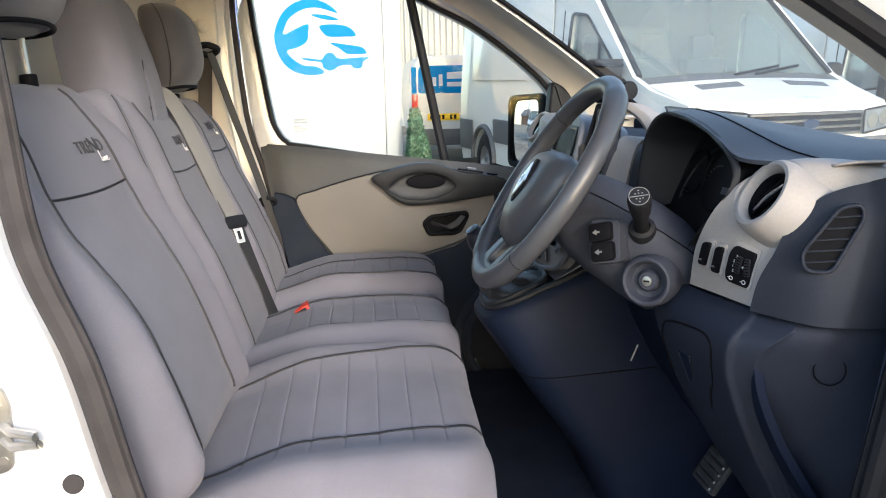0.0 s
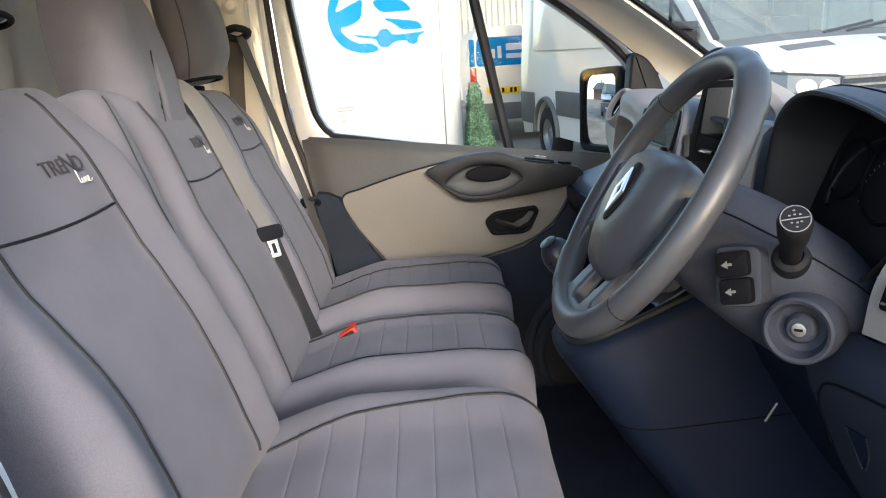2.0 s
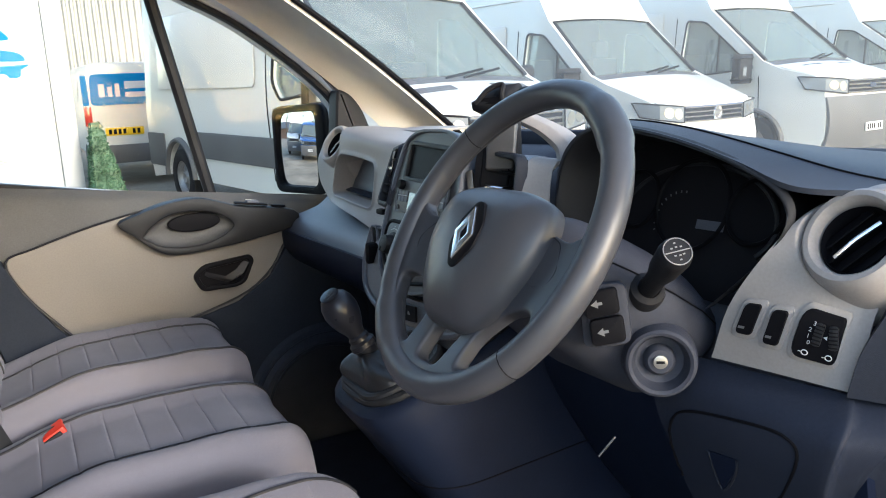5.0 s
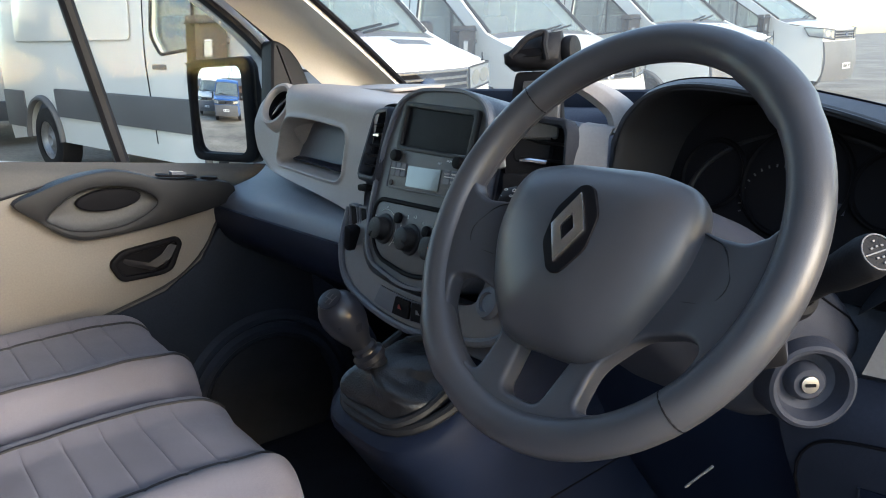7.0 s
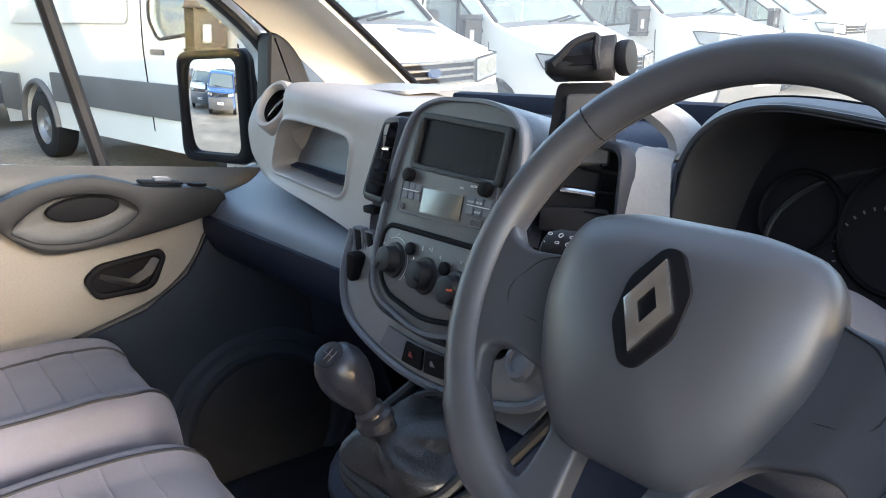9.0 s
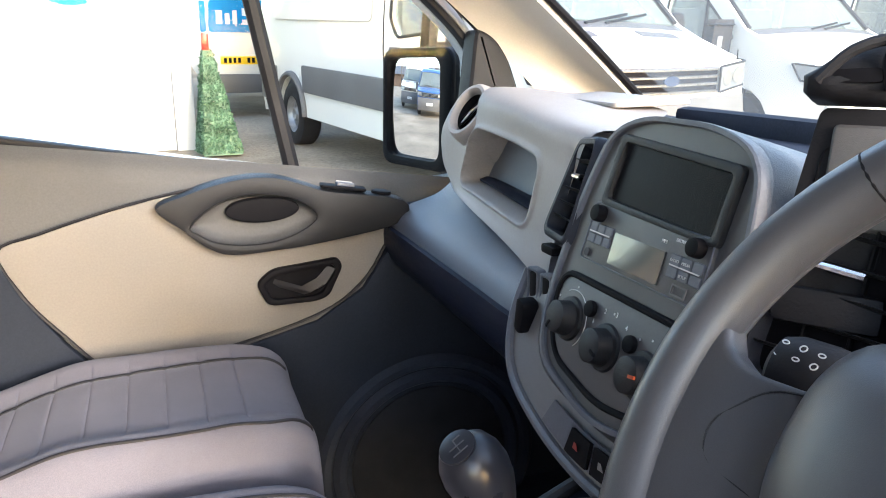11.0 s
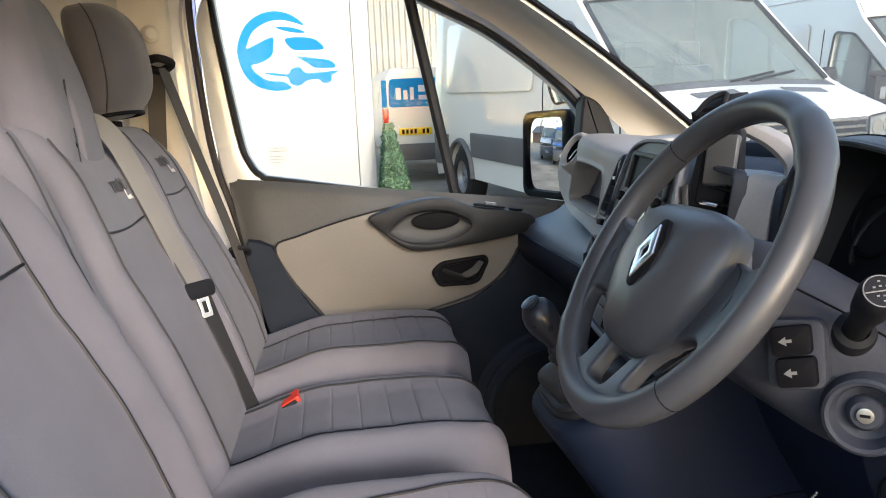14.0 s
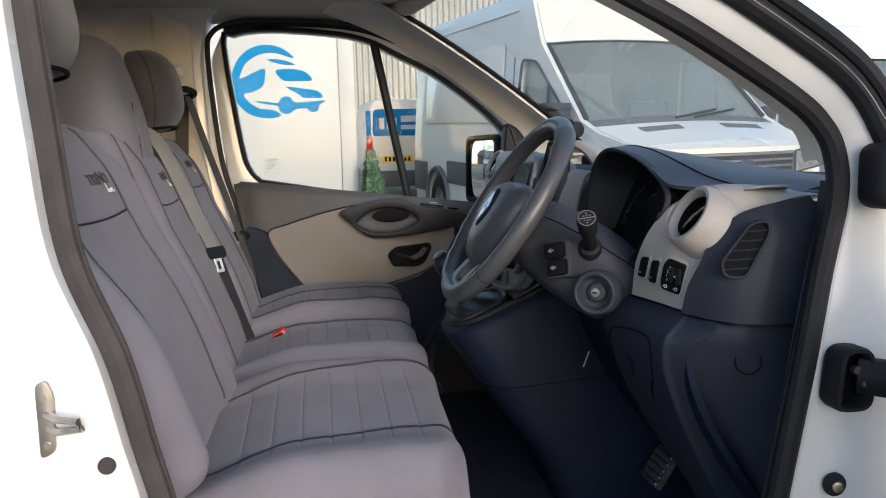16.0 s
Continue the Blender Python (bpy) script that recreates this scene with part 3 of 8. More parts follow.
# ---------------------------------------------------------------- passenger door
door = thing("passenger_door", "closed white van door with dark and beige inner trim", "door", (0.1, 2.55, 0.6))
skin_out = rounded([(-0.39, 0.60), (0.64, 0.60), (0.665, 1.2), (0.66, 1.42), (0.54, 1.57), (0.36, 1.715), (0.16, 1.815), (-0.1, 1.862), (-0.34, 1.845), (-0.40, 1.72), (-0.37, 1.40)], 0.03)
skin_in = rounded([(-0.30, 1.10), (0.64, 1.15), (0.66, 1.42), (0.54, 1.565), (0.36, 1.71), (0.16, 1.805), (-0.1, 1.842), (-0.33, 1.832), (-0.392, 1.72), (-0.375, 1.45), (-0.355, 1.32)], 0.03)
part("door_skin", prism(skin_out, [WINDOW], "y", 2.585, 2.63, 0.006), WHITE, door, "white painted outer door skin")
part("window_frame", prism(grow(WINDOW, 0.013), [WINDOW], "y", 2.548, 2.583, 0.005), RUBBER, door, "black rubber window surround")
part("door_frame", prism(skin_in, [grow(WINDOW, 0.0135)], "y", 2.552, 2.583, 0.006), WHITE, door, "white painted window frame of the door")
part("frame_seal", tube([p + Vector((0.014, 0.0, -0.012 if p.z > 1.78 else 0)) for p in rail[60:110]], 0.0075, 8), RUBBER, door, "black inner weather strip")
pane = part("pane", prism(grow(WINDOW, 0.006), [], "y", 2.570, 2.574), GLASS, door, "clear side window glass")
pane.visible_shadow = False
part("quarter_bar", tube([(0.148, 2.566, 1.775), (0.25, 2.566, 1.236)], 0.01, 8, flat=(0.028, 0.03), up=(0, 1, 0)), RUBBER, door, "black quarter-light divider bar")


# inner trim as a curved shell in several fields
def belt_z(x):
    return 1.312 - 0.125 * (x + 0.345)


TRIM_FRONT, TRIM_BACK = 0.60, -0.345


def trim_edge(z):
    """The rear edge of the trim leans forward downwards."""
    return -0.345 + 0.205 * max(0.0, 1.312 - z)


def trim_fn(u, v):
    z1 = 0.60
    x0 = 0
    zt = belt_z(TRIM_BACK + (TRIM_FRONT - TRIM_BACK) * u)
    z = zt + (z1 - zt) * v
    x0 = trim_edge(z)
    x = x0 + (TRIM_FRONT - x0) * u
    y = 2.535 - 0.02 * step(0.0, 0.03, v) - 0.03 * step(0.0, 0.20, v) - 0.035 * step(0.12, 0.36, v) * (1 - 0.6 * step(0.25, 0.0, u)) + 0.015 * step(0.45, 0.6, v)
    y += 0.04 * (1 - step(0.0, 0.07, u))
    return Vector((x, y, z))


us = [0, 0.01, 0.025, 0.045, 0.07] + [0.1 + 0.9 * i / 26 for i in range(27)]
vs = [0, 0.01, 0.02, 0.035, 0.06] + [0.08 + 0.92 * i / 40 for i in range(41)]
part("inner_trim", sheet(trim_fn, 0, 0, 0.01, us, vs), DOORTOP, door, "dark grey moulded inner door trim")
BEIGE_LOOP = [(-0.229, 1.144), (-0.17, 1.168), (-0.063, 1.199), (0.044, 1.222), (0.09, 1.224), (0.20, 1.21), (0.30, 1.17), (0.405, 1.143), (0.388, 1.10), (0.345, 1.038),
              (0.263, 0.987), (0.084, 0.942), (-0.07, 0.925), (-0.105, 0.945), (-0.146, 0.995), (-0.197, 1.064)]
BEIGE_S = [(p[0], p[1]) for p in smooth_path([Vector((x, z, 0)) for x, z in BEIGE_LOOP], 4, closed=True)]
part("beige_panel", prism(BEIGE_S, [], "y", 2.437, 2.47, 0.006), BEIGE, door, "smooth beige door panel with stitched edge")
part("panel_edge", tube([(x, 2.438, z) for x, z in grow(BEIGE_S, 0.002)], 0.0028, 6, closed=True), PIPING, door)
LOW_LOOP = [(-0.20, 0.60), (-0.245, 0.86), (-0.285, 1.03), (-0.305, 1.13), (-0.296, 1.165), (-0.268, 1.160), (-0.238, 1.146), (-0.205, 1.07), (-0.15, 0.985), (-0.11, 0.935), (-0.07, 0.915), (0.084, 0.93), (0.263, 0.975), (0.35, 1.028), (0.4, 1.10), (0.42, 1.17), (0.60, 1.19), (0.62, 0.60)]
part("lower_trim", prism(LOW_LOOP, [], "y", 2.432, 2.475, 0.004, 3), mat("dark door plastic", (0.024, 0.030, 0.043), 0.72, vary=0.12, scale=5, grain=0.2, bump=0.25, bump_scale=1500, spec=0.1), door, "dark lower door trim")
for k, rr in enumerate((0.215, 0.185)):
    part("speaker_ring", lathe([(rr - 0.02, 0), (rr - 0.012, 0.012), (rr, 0.014), (rr + 0.014, 0)], (0.475, 2.435, 0.655), (0, -1, 0), 64), FOOT_M, door)
part("speaker_grille", disc((0.475, 2.432, 0.655), (0, -1, 0), 0.160, 0.006, 40, 0.002), mat("black speaker cloth", (0.020, 0.023, 0.030), 0.7, vary=0.15, scale=20, bump=0.4, bump_scale=1600, spec=0.2), door, "black round loudspeaker grille")
# armrest with pull cup
ARM = [(0.005, 1.203), (0.05, 1.223), (0.10, 1.238), (0.15, 1.246), (0.20, 1.244), (0.25, 1.228), (0.29, 1.215), (0.42, 1.192), (0.415, 1.15), (0.30, 1.128), (0.205, 1.118), (0.12, 1.116), (0.08, 1.132), (0.045, 1.163)]
ARM_S = [(p[0], p[1]) for p in smooth_path([Vector((x, z, 0)) for x, z in ARM], 4, closed=True)]
CUP = [(0.058, 1.172), (0.105, 1.206), (0.16, 1.216), (0.222, 1.206), (0.262, 1.178), (0.25, 1.158), (0.203, 1.138), (0.15, 1.133), (0.10, 1.14), (0.07, 1.156)]
CUP_S = [(p[0], p[1]) for p in smooth_path([Vector((x, z, 0)) for x, z in CUP], 4, closed=True)]
arm = part("armrest", prism(ARM_S, [CUP_S], "y", 2.405, 2.46, 0.008), ARM_M, door, "dark armrest with a pull cup")
cup_rows = []
for k, (s, d) in enumerate([(1.0, -0.004), (0.97, 0.006), (0.9, 0.014), (0.75, 0.020), (0.4, 0.023), (0.02, 0.023)]):
    cup_rows.append([Vector((0.16 + (x - 0.16) * s, 2.411 + d, 1.172 + (z - 1.172) * s)) for x, z in CUP_S])
part("pull_cup", loft(cup_rows, True, False), DOORTOP, arm, "grey hollow of the pull cup")
# A black oval plate paints the shade inside the grip hollow.
GRIP_OVAL = [(0.11 + 0.065 + 0.062 * math.cos(t), 1.188 + 0.022 * math.sin(t)) for t in [2 * math.pi * i / 28 for i in range(28)]]
part("grip_shade", prism(GRIP_OVAL, [], "y", 2.418, 2.434, 0.006, 3), BLACK, arm, "black oval plate in place of the hollow's shade")
m_sw = pose(0.315, 2.432, 1.2145, 0, 9, 0)
part("window_switch_plate", prism(rounded([(-0.042, -0.018), (0.04, -0.018), (0.045, 0.018), (-0.038, 0.018)], 0.008), [], "z", 0, 0.005, 0.002, m=m_sw), BLACK, arm)
part("window_switch", prism(rounded([(-0.012, -0.01), (0.02, -0.01), (0.02, 0.01), (-0.012, 0.01)], 0.004), [], "z", 0.004, 0.011, 0.002, m=m_sw), DARK, arm, "small window switch")
part("switch_edge", prism([(-0.010, 0.006), (0.018, 0.006), (0.018, 0.009), (-0.010, 0.009)], [], "z", 0.0105, 0.0118, m=m_sw), STEEL, arm)
part("mirror_adjuster", disc((0.385, 2.43, 1.201), (0.12, 0, 1), 0.018, 0.006, 24, 0.002), BLACK, arm)
# release handle
HB = rounded([(0.157, 1.056), (0.185, 1.08), (0.303, 1.091), (0.311, 1.075), (0.285, 1.022), (0.262, 1.014), (0.176, 1.014)], 0.014)
HI = rounded([(0.171, 1.053), (0.192, 1.068), (0.292, 1.079), (0.297, 1.072), (0.273, 1.030), (0.258, 1.025), (0.184, 1.026)], 0.010)
hb = part("handle_bezel", prism(HB, [HI], "y", 2.424, 2.445, 0.005), BLACK, door, "black door release surround")
part("handle_recess", prism(grow(HI, 0.002), [], "y", 2.4335, 2.4365), BLACK, door)
part("release_lever", loft([[Vector((x, y, z)) for x, y, z in s] for s in (
    [(0.283, 2.426, 1.078), (0.296, 2.424, 1.072), (0.290, 2.432, 1.062), (0.278, 2.434, 1.070)],
    [(0.262, 2.420, 1.060), (0.278, 2.416, 1.050), (0.272, 2.428, 1.040), (0.258, 2.430, 1.048)],
    [(0.235, 2.424, 1.046), (0.250, 2.420, 1.034), (0.240, 2.432, 1.028), (0.228, 2.433, 1.038)],
    [(0.190, 2.432, 1.062), (0.200, 2.431, 1.052), (0.196, 2.4335, 1.046), (0.186, 2.4335, 1.054)])]), mat("satin lever", (0.022, 0.022, 0.026), 0.45, spec=0.25), hb, "dark lever of the door release")

# mirror with its housing, and the black sail inside
mirror = thing("door_mirror", "black door mirror with a tall glass", "mirror", (0.56, 2.72, 1.2))
MH = rounded([(0.0, 0.0), (0.225, -0.005), (0.235, 0.262), (0.01, 0.258)], 0.038)
mirror_m = frame_of((0.512, 2.862, 1.195), (0.40, -0.917, 0), (0.917, 0.40, 0), (0, 0, 1))
part("housing", prism(MH, [], "y", 0.012, 0.12, 0.03, 4, m=mirror_m), RUBBER, mirror)
MG = rounded([(0.018, 0.022), (0.190, 0.018), (0.196, 0.240), (0.026, 0.238)], 0.028)
part("rim", prism(MH, [MG], "y", -0.004, 0.014, 0.008, m=mirror_m), BLACK, mirror)
part("mirror_glass", xf(sheet(lambda a, b: Vector((0.012 + 0.190 * a, 0.004 + ((0.19 * (a - 0.5)) ** 2 + (0.23 * (b - 0.5)) ** 2) / 2.4, 0.014 + 0.230 * b)), 24, 24), mirror_m), MIRROR, mirror, "slightly domed mirror glass")
part("mount", box(0.62, 0.70, 2.61, 2.80, 1.23, 1.29, 0.015), RUBBER, mirror)
part("sail", prism(rounded([(0.562, 1.22), (0.70, 1.20), (0.685, 1.37), (0.662, 1.432), (0.633, 1.472), (0.592, 1.492)], 0.02), [], "y", 2.492, 2.555, 0.014, 3), RUBBER, door, "black mirror sail cover")

# ---------------------------------------------------------------- driver side opening
jamb_b = smooth_path([(-0.395, 0.86, 1.70), (-0.388, 0.85, 1.573), (-0.374, 0.84, 1.422), (-0.356, 0.83, 1.276), (-0.31, 0.82, 1.151), (-0.285, 0.82, 1.035), (-0.265, 0.82, 0.94), (-0.25, 0.82, 0.80), (-0.235, 0.82, 0.62)], 8)


def jamb_row(p):
    return [Vector((p.x - 0.02, p.y + 0.06, p.z)), Vector((p.x - 0.03, p.y + 0.01, p.z)), Vector((p.x - 0.045, p.y, p.z)), Vector((-0.52 + 0.2 * (p.x + 0.3), p.y - 0.005, p.z)), Vector((-0.60, p.y - 0.10, p.z)), Vector((-0.75, p.y - 0.105, p.z)), Vector((-0.75, p.y + 0.06, p.z))]


part("wall_pillar_right", loft([jamb_row(p) for p in jamb_b]), WHITE, None, "white painted door jamb beside the driver seat", kind="structure")
part("trim_seal_stitch", tube([p + Vector((0.016, -0.006, 0)) for p in jamb_b], 0.0025, 6), SEAL, None, "thin ridge on the door seal", kind="structure")
striker = thing("door_striker", "steel door striker bolted to the white jamb", "striker", (-0.405, 0.81, 1.08))
SK = pose(-0.396, 0.818, 1.078, 0, 0, -6)
part("plate", prism(rounded([(-0.010, -0.048), (0.008, -0.040), (0.012, 0.03), (0.004, 0.052), (-0.010, 0.046)], 0.008), [], "y", -0.006, 0.0, 0.002, m=SK), STEEL, striker)
part("loop", tube([SK @ Vector(p) for p in ((0.002, -0.004, 0.008), (0.020, -0.022, 0.008), (0.048, -0.028, 0.006), (0.052, -0.028, -0.003), (0.020, -0.022, -0.008), (0.002, -0.004, -0.008))], 0.005, 8), STEEL, striker)
for z in (0.03, -0.03):
    part("screw", disc(SK @ Vector((0.0, -0.006, z)), (0, -1, 0), 0.0045, 0.002, 12), STEEL, striker)
part("trim_jamb_plug", disc((-0.332, 0.819, 1.014), (0, -1, 0), 0.011, 0.003, 20), SEAL, None, "dark grommet in the white jamb", kind="structure")
part("trim_door_seal", tube(jamb_b, 0.016, 10), SEAL, None, "grey rubber door seal on the jamb", kind="structure")

# ================================================================ seats
def pad(L, W, T, top=None, width=None, r=0.04, nx=60, ny=36, grooves=()):
    """A soft block: length along x, width along y, bulging up to T. Returns the surface function and its bmesh in local metres."""
    def surf(u, v):
        w = W * (width(u) if width else 1.0)
        x, y = u * L, (v - 0.5) * w
        d = [min(u, 1 - u) * L, min(v, 1 - v) * w]
        z = T
        for k in d:
            if k < r:
                z -= r - math.sqrt(max(0.0, r * r - (r - k) ** 2))
        z += top(u, v) if top else 0.0
        z += 0.0030 * noise.noise(Vector((x * 7.0 + W * 31, y * 7.0, L * 17))) + 0.0012 * noise.noise(Vector((x * 22.0, y * 22.0 + L * 9, W * 13)))
        for g in grooves:
            z -= 0.0022 * math.exp(-abs(x - g) / 0.0022) * step(0.14, 0.19, v) * step(0.86, 0.81, v)
        return Vector((x, y, max(z, T - r - 0.080)))
    ed = [0, 0.02, 0.05, 0.1, 0.2, 0.35, 0.55, 0.8, 1.0]
    eu = [k * r / L for k in ed]
    ev = [k * r / W for k in ed]
    us = eu + [r / L + (1 - 2 * r / L) * i / nx for i in range(1, nx)] + [1 - k for k in eu[::-1]]
    vs = ev + [r / W + (1 - 2 * r / W) * i / ny for i in range(1, ny)] + [1 - k for k in ev[::-1]]
    us = sorted(set(us) | {(q + o) / L for q in grooves for o in (-0.0045, -0.0028, -0.0014, 0.0, 0.0014, 0.0028, 0.0045)})
    bm = bmesh.new()
    g = [[bm.verts.new(surf(u, v)) for v in vs] for u in us]
    for i in range(len(us) - 1):
        for j in range(len(vs) - 1):
            bm.faces.new((g[i][j], g[i + 1][j], g[i + 1][j + 1], g[i][j + 1]))
    low = {}
    rim = [g[0][j] for j in range(len(vs))] + [g[i][-1] for i in range(1, len(us))] + [g[-1][j] for j in range(len(vs) - 2, -1, -1)] + [g[i][0] for i in range(len(us) - 2, 0, -1)]
    lower = [bm.verts.new((p.co.x, p.co.y, 0)) for p in rim]
    k = len(rim)
    for i in range(k):
        bm.faces.new((rim[i], rim[(i + 1) % k], lower[(i + 1) % k], lower[i]))
    bm.faces.new(lower)
    return surf, bm


def cushion_block(L, W, T, n=28, m=40):
    """A plump rounded block standing on z = 0, length along x, width along y."""
    def pw(c, e):
        return math.copysign(abs(c) ** e, c)
    rows = []
    for i in range(1, n):
        a = -math.pi / 2 + math.pi * i / n
        rows.append([Vector((L / 2 + L / 2 * pw(math.sin(a), 0.62), W / 2 * pw(math.cos(a), 0.55) * pw(math.cos(t), 0.62) * (1 - 0.06 * math.sin(a)), T / 2 + T / 2 * pw(math.cos(a), 0.6) * pw(math.sin(t), 0.72))) for t in [2 * math.pi * k / m for k in range(m)]])
    return loft(rows)


def lettering(txt, size, m, material, parent, label, name="lettering", extrude=0.0006):
    cu = bpy.data.curves.new(name, "FONT")
    cu.body, cu.size, cu.extrude, cu.align_x = txt, size, extrude, "CENTER"
    ob = new(name, cu)
    me = bpy.data.meshes.new_from_object(ob)
    bpy.data.objects.remove(ob)
    me.materials.append(material)
    o = new(name, me)
    me.transform(m)
    o.parent = parent
    o.matrix_parent_inverse = world_of(parent).inverted()
    return tagged(o, label)


REC = radians(20.5)


def seat(name, label, yc, yb, wc, wb, zc, head, back_len=0.64, lean=0.0, pipes=((0.2, 0.2), (0.8, 0.8)), droop=0.0, bol=0.022, set_back=0.0,
         pv=(0.22, 0.78), cross_z=0.45, text_y=1.3, L=0.52, round_front=0.13, head_at=(0, 0, 0), head_lean=14.0, head_size=(0.27, 0.245)):
    s = thing(name, label, "seat", (-0.1, yc, 0.56), "cab seats")
    # cushion: x from -0.33 to 0.20

    def top(u, v):
        e = abs(v - 0.5) * 2
        return -0.05 * (1 - step(0.0, 0.45, u)) - 0.012 * step(0.75, 1.0, u) + 0.016 * step(0.45, 0.8, e) - 0.012 * step(0.85, 1.0, e) - lean * (1 - v) * (1 - 0.3 * u)
    gr = [0.12 + 0.052 * k for k in range(7)]
    surf, bm = pad(L, wc, 0.17, top, lambda u: 1 - round_front * step(0.84, 1.0, u) ** 1.5, 0.045, 110, 30, gr)
    M = frame_of((-0.33, yc, zc - 0.17), (1, 0, 0), (0, 1, 0), (0, 0, 1))
    part("cushion", xf(bm, M), FABRIC, s)
    for v0, v1 in pipes:
        line = [M @ (surf(u / 60, v0 + (v1 - v0) * u / 60) + Vector((0, 0, 0.0005))) for u in range(4, 60)]
        line.append(M @ (Vector((L + 0.001, (v1 - 0.5) * wc, 0.05))))
        part("piping", tube(line, 0.0026, 6), PIPING, s)
    part("seat_base", box(-0.28, 0.12, yc - wc / 2 + 0.03, yc + wc / 2 - 0.03, 0.56, zc - 0.165, 0.01), DARK_SOFT, s, "dark plastic seat base")
    # backrest
    up = Vector((-math.sin(REC), 0, math.cos(REC)))
    out = Vector((math.cos(REC), 0, math.sin(REC)))
    base = Vector((-0.255 - set_back, yb or yc, zc - 0.06)) - out * 0.13
    B = frame_of(base, up, (0, -1, 0), out)

    def btop(u, v):
        e = abs(v - 0.5) * 2
        return bol * step(0.5, 0.85, e) * (1 - step(0.75, 0.95, u)) - 0.02 * step(0.82, 1, e) + 0.012 * math.sin(math.pi * min(1, u / 0.6)) - 0.02 * step(0.8, 1, u) - droop * step(0.35, 0.75, u) * v

    def bwidth(u):
        return 1.0 - 0.20 * step(0.62, 1.0, u)
    bs, bm = pad(back_len, wb, 0.13, btop, bwidth, 0.045, 60, 40)
    part("backrest", xf(bm, B), FABRIC, s)
    for v in pv:
        part("piping", tube([B @ (bs(u / 60, v) + Vector((0, 0, 0.0005))) for u in range(3, 59)], 0.0026, 6), PIPING, s)
    cross = cross_z / back_len
    part("piping", tube([B @ (bs(cross - 0.01 * math.sin(math.pi * k / 24), pv[0] + (pv[1] - pv[0]) * k / 24) + Vector((0, 0, 0.0005))) for k in range(25)], 0.0022, 6), PIPING, s)
    tv = 0.5 + (yb - text_y) / wb
    c = bs(cross + 0.055 / back_len, tv)
    ex = (bs(cross + 0.055 / back_len, tv - 0.08) - c).normalized()
    ey = (bs(cross + 0.105 / back_len, tv) - c).normalized()
    ez = ex.cross(ey).normalized()
    tm = B @ frame_of(c + ez * 0.003, ex, ez.cross(ex), ez)
    lettering("TRE", 0.030, tm @ pose(-0.019, 0, 0), INK_DARK, s, "dark stitched letters")
    lettering("N", 0.037, tm @ pose(0.0170, -0.001, 0), INK_DARK, s, "tall dark stitched letter")
    lettering("D", 0.030, tm @ pose(0.0375, 0, 0), INK_DARK, s, "dark stitched letter")
    word = smooth_path([tm @ Vector((0.016 + 0.0052 * q[0], -0.019 + 0.0046 * q[1], 0.0008)) for q in
                        ((0.0, 0.4), (0.6, 2.4), (0.9, 4.2), (0.5, 3.6), (0.3, 1.0), (0.8, 0.2), (1.5, 1.6), (1.5, 0.3), (2.1, 0.4), (2.5, 1.7), (2.7, 0.2), (3.2, 1.6), (3.6, 1.5), (3.7, 0.2), (4.4, 0.7), (4.9, 1.6), (4.4, 1.8), (4.3, 0.5), (5.0, 0.1), (6.0, 0.9))], 5)
    part("stitched_word", tube(word, 0.0007, 5), INK_PALE, s, "pale word line in stitched script")
    if head == "post":
        lean_h = radians(head_lean)
        hu = Vector((-math.sin(lean_h), 0, math.cos(lean_h)))
        ho = Vector((math.cos(lean_h), 0, math.sin(lean_h)))
        H = frame_of(Vector(head_at), hu, (0, -1, 0), ho)
        hw, hh = head_size

        def shell(k, t):
            """A plump egg: narrow at the top, blunt at the foot, its face bowed."""
            a = -math.pi / 2 + math.pi * k
            pw = lambda c, e: math.copysign(abs(c) ** e, c)
            wide = hw / 2 * pw(math.cos(a), 0.55) * (1 - 0.10 * math.sin(a))
            deep = 0.062 * pw(math.cos(a), 0.6)
            return H @ Vector((hh / 2 + hh / 2 * pw(math.sin(a), 0.72), wide * pw(math.cos(t), 0.68), deep * pw(math.sin(t), 0.78) + 0.012 * math.cos(2 * a) - 0.010 * math.cos(t) ** 2))
        hr = part("headrest", loft([[shell(k / 30, 2 * math.pi * q / 44) for q in range(44)] for k in range(1, 30)]), FABRIC_DARK, s, "fabric headrest on two posts, roof shade in its colour", smooth=70)
        for sg in (0.22, math.pi - 0.22):
            part("headrest_seam", tube([shell(k / 40, sg) for k in range(3, 38)], 0.0016, 6), PIPING, hr)
        part("headrest_band", tube([H @ Vector((0.006, hw * 0.36 * math.cos(t), 0.045 * math.sin(t) - 0.004)) for t in [2 * math.pi * q / 32 for q in range(32)]], 0.004, 8, closed=True), BLACK, hr, "black elastic hem under the headrest")
        for dy in (-0.066, 0.066):
            p1 = H @ Vector((0.03, dy, -0.022))
            p0 = B @ Vector((back_len - 0.05, yb - p1.y, 0.060))
            part("headrest_post", tube([p0, p1], 0.006, 10), STEEL, s, "steel headrest post")
            part("post_sleeve", disc(p0 + (p1 - p0).normalized() * 0.038, p1 - p0, 0.013, 0.024, 20, 0.004), BLACK, s, "black sleeve of the headrest post")
    else:
        tilt = REC - radians(9)
        hu, ho = Vector((-math.sin(tilt), 0, math.cos(tilt))), Vector((math.cos(tilt), 0, math.sin(tilt)))
        H = frame_of(B @ Vector((back_len - 0.16, -0.016, -0.022)), hu, (0, -1, 0), ho)
        dome = lambda u: 1.0 if u < 0.45 else max(0.34, math.sqrt(max(0.0, 1 - ((u - 0.45) / 0.60) ** 2)))
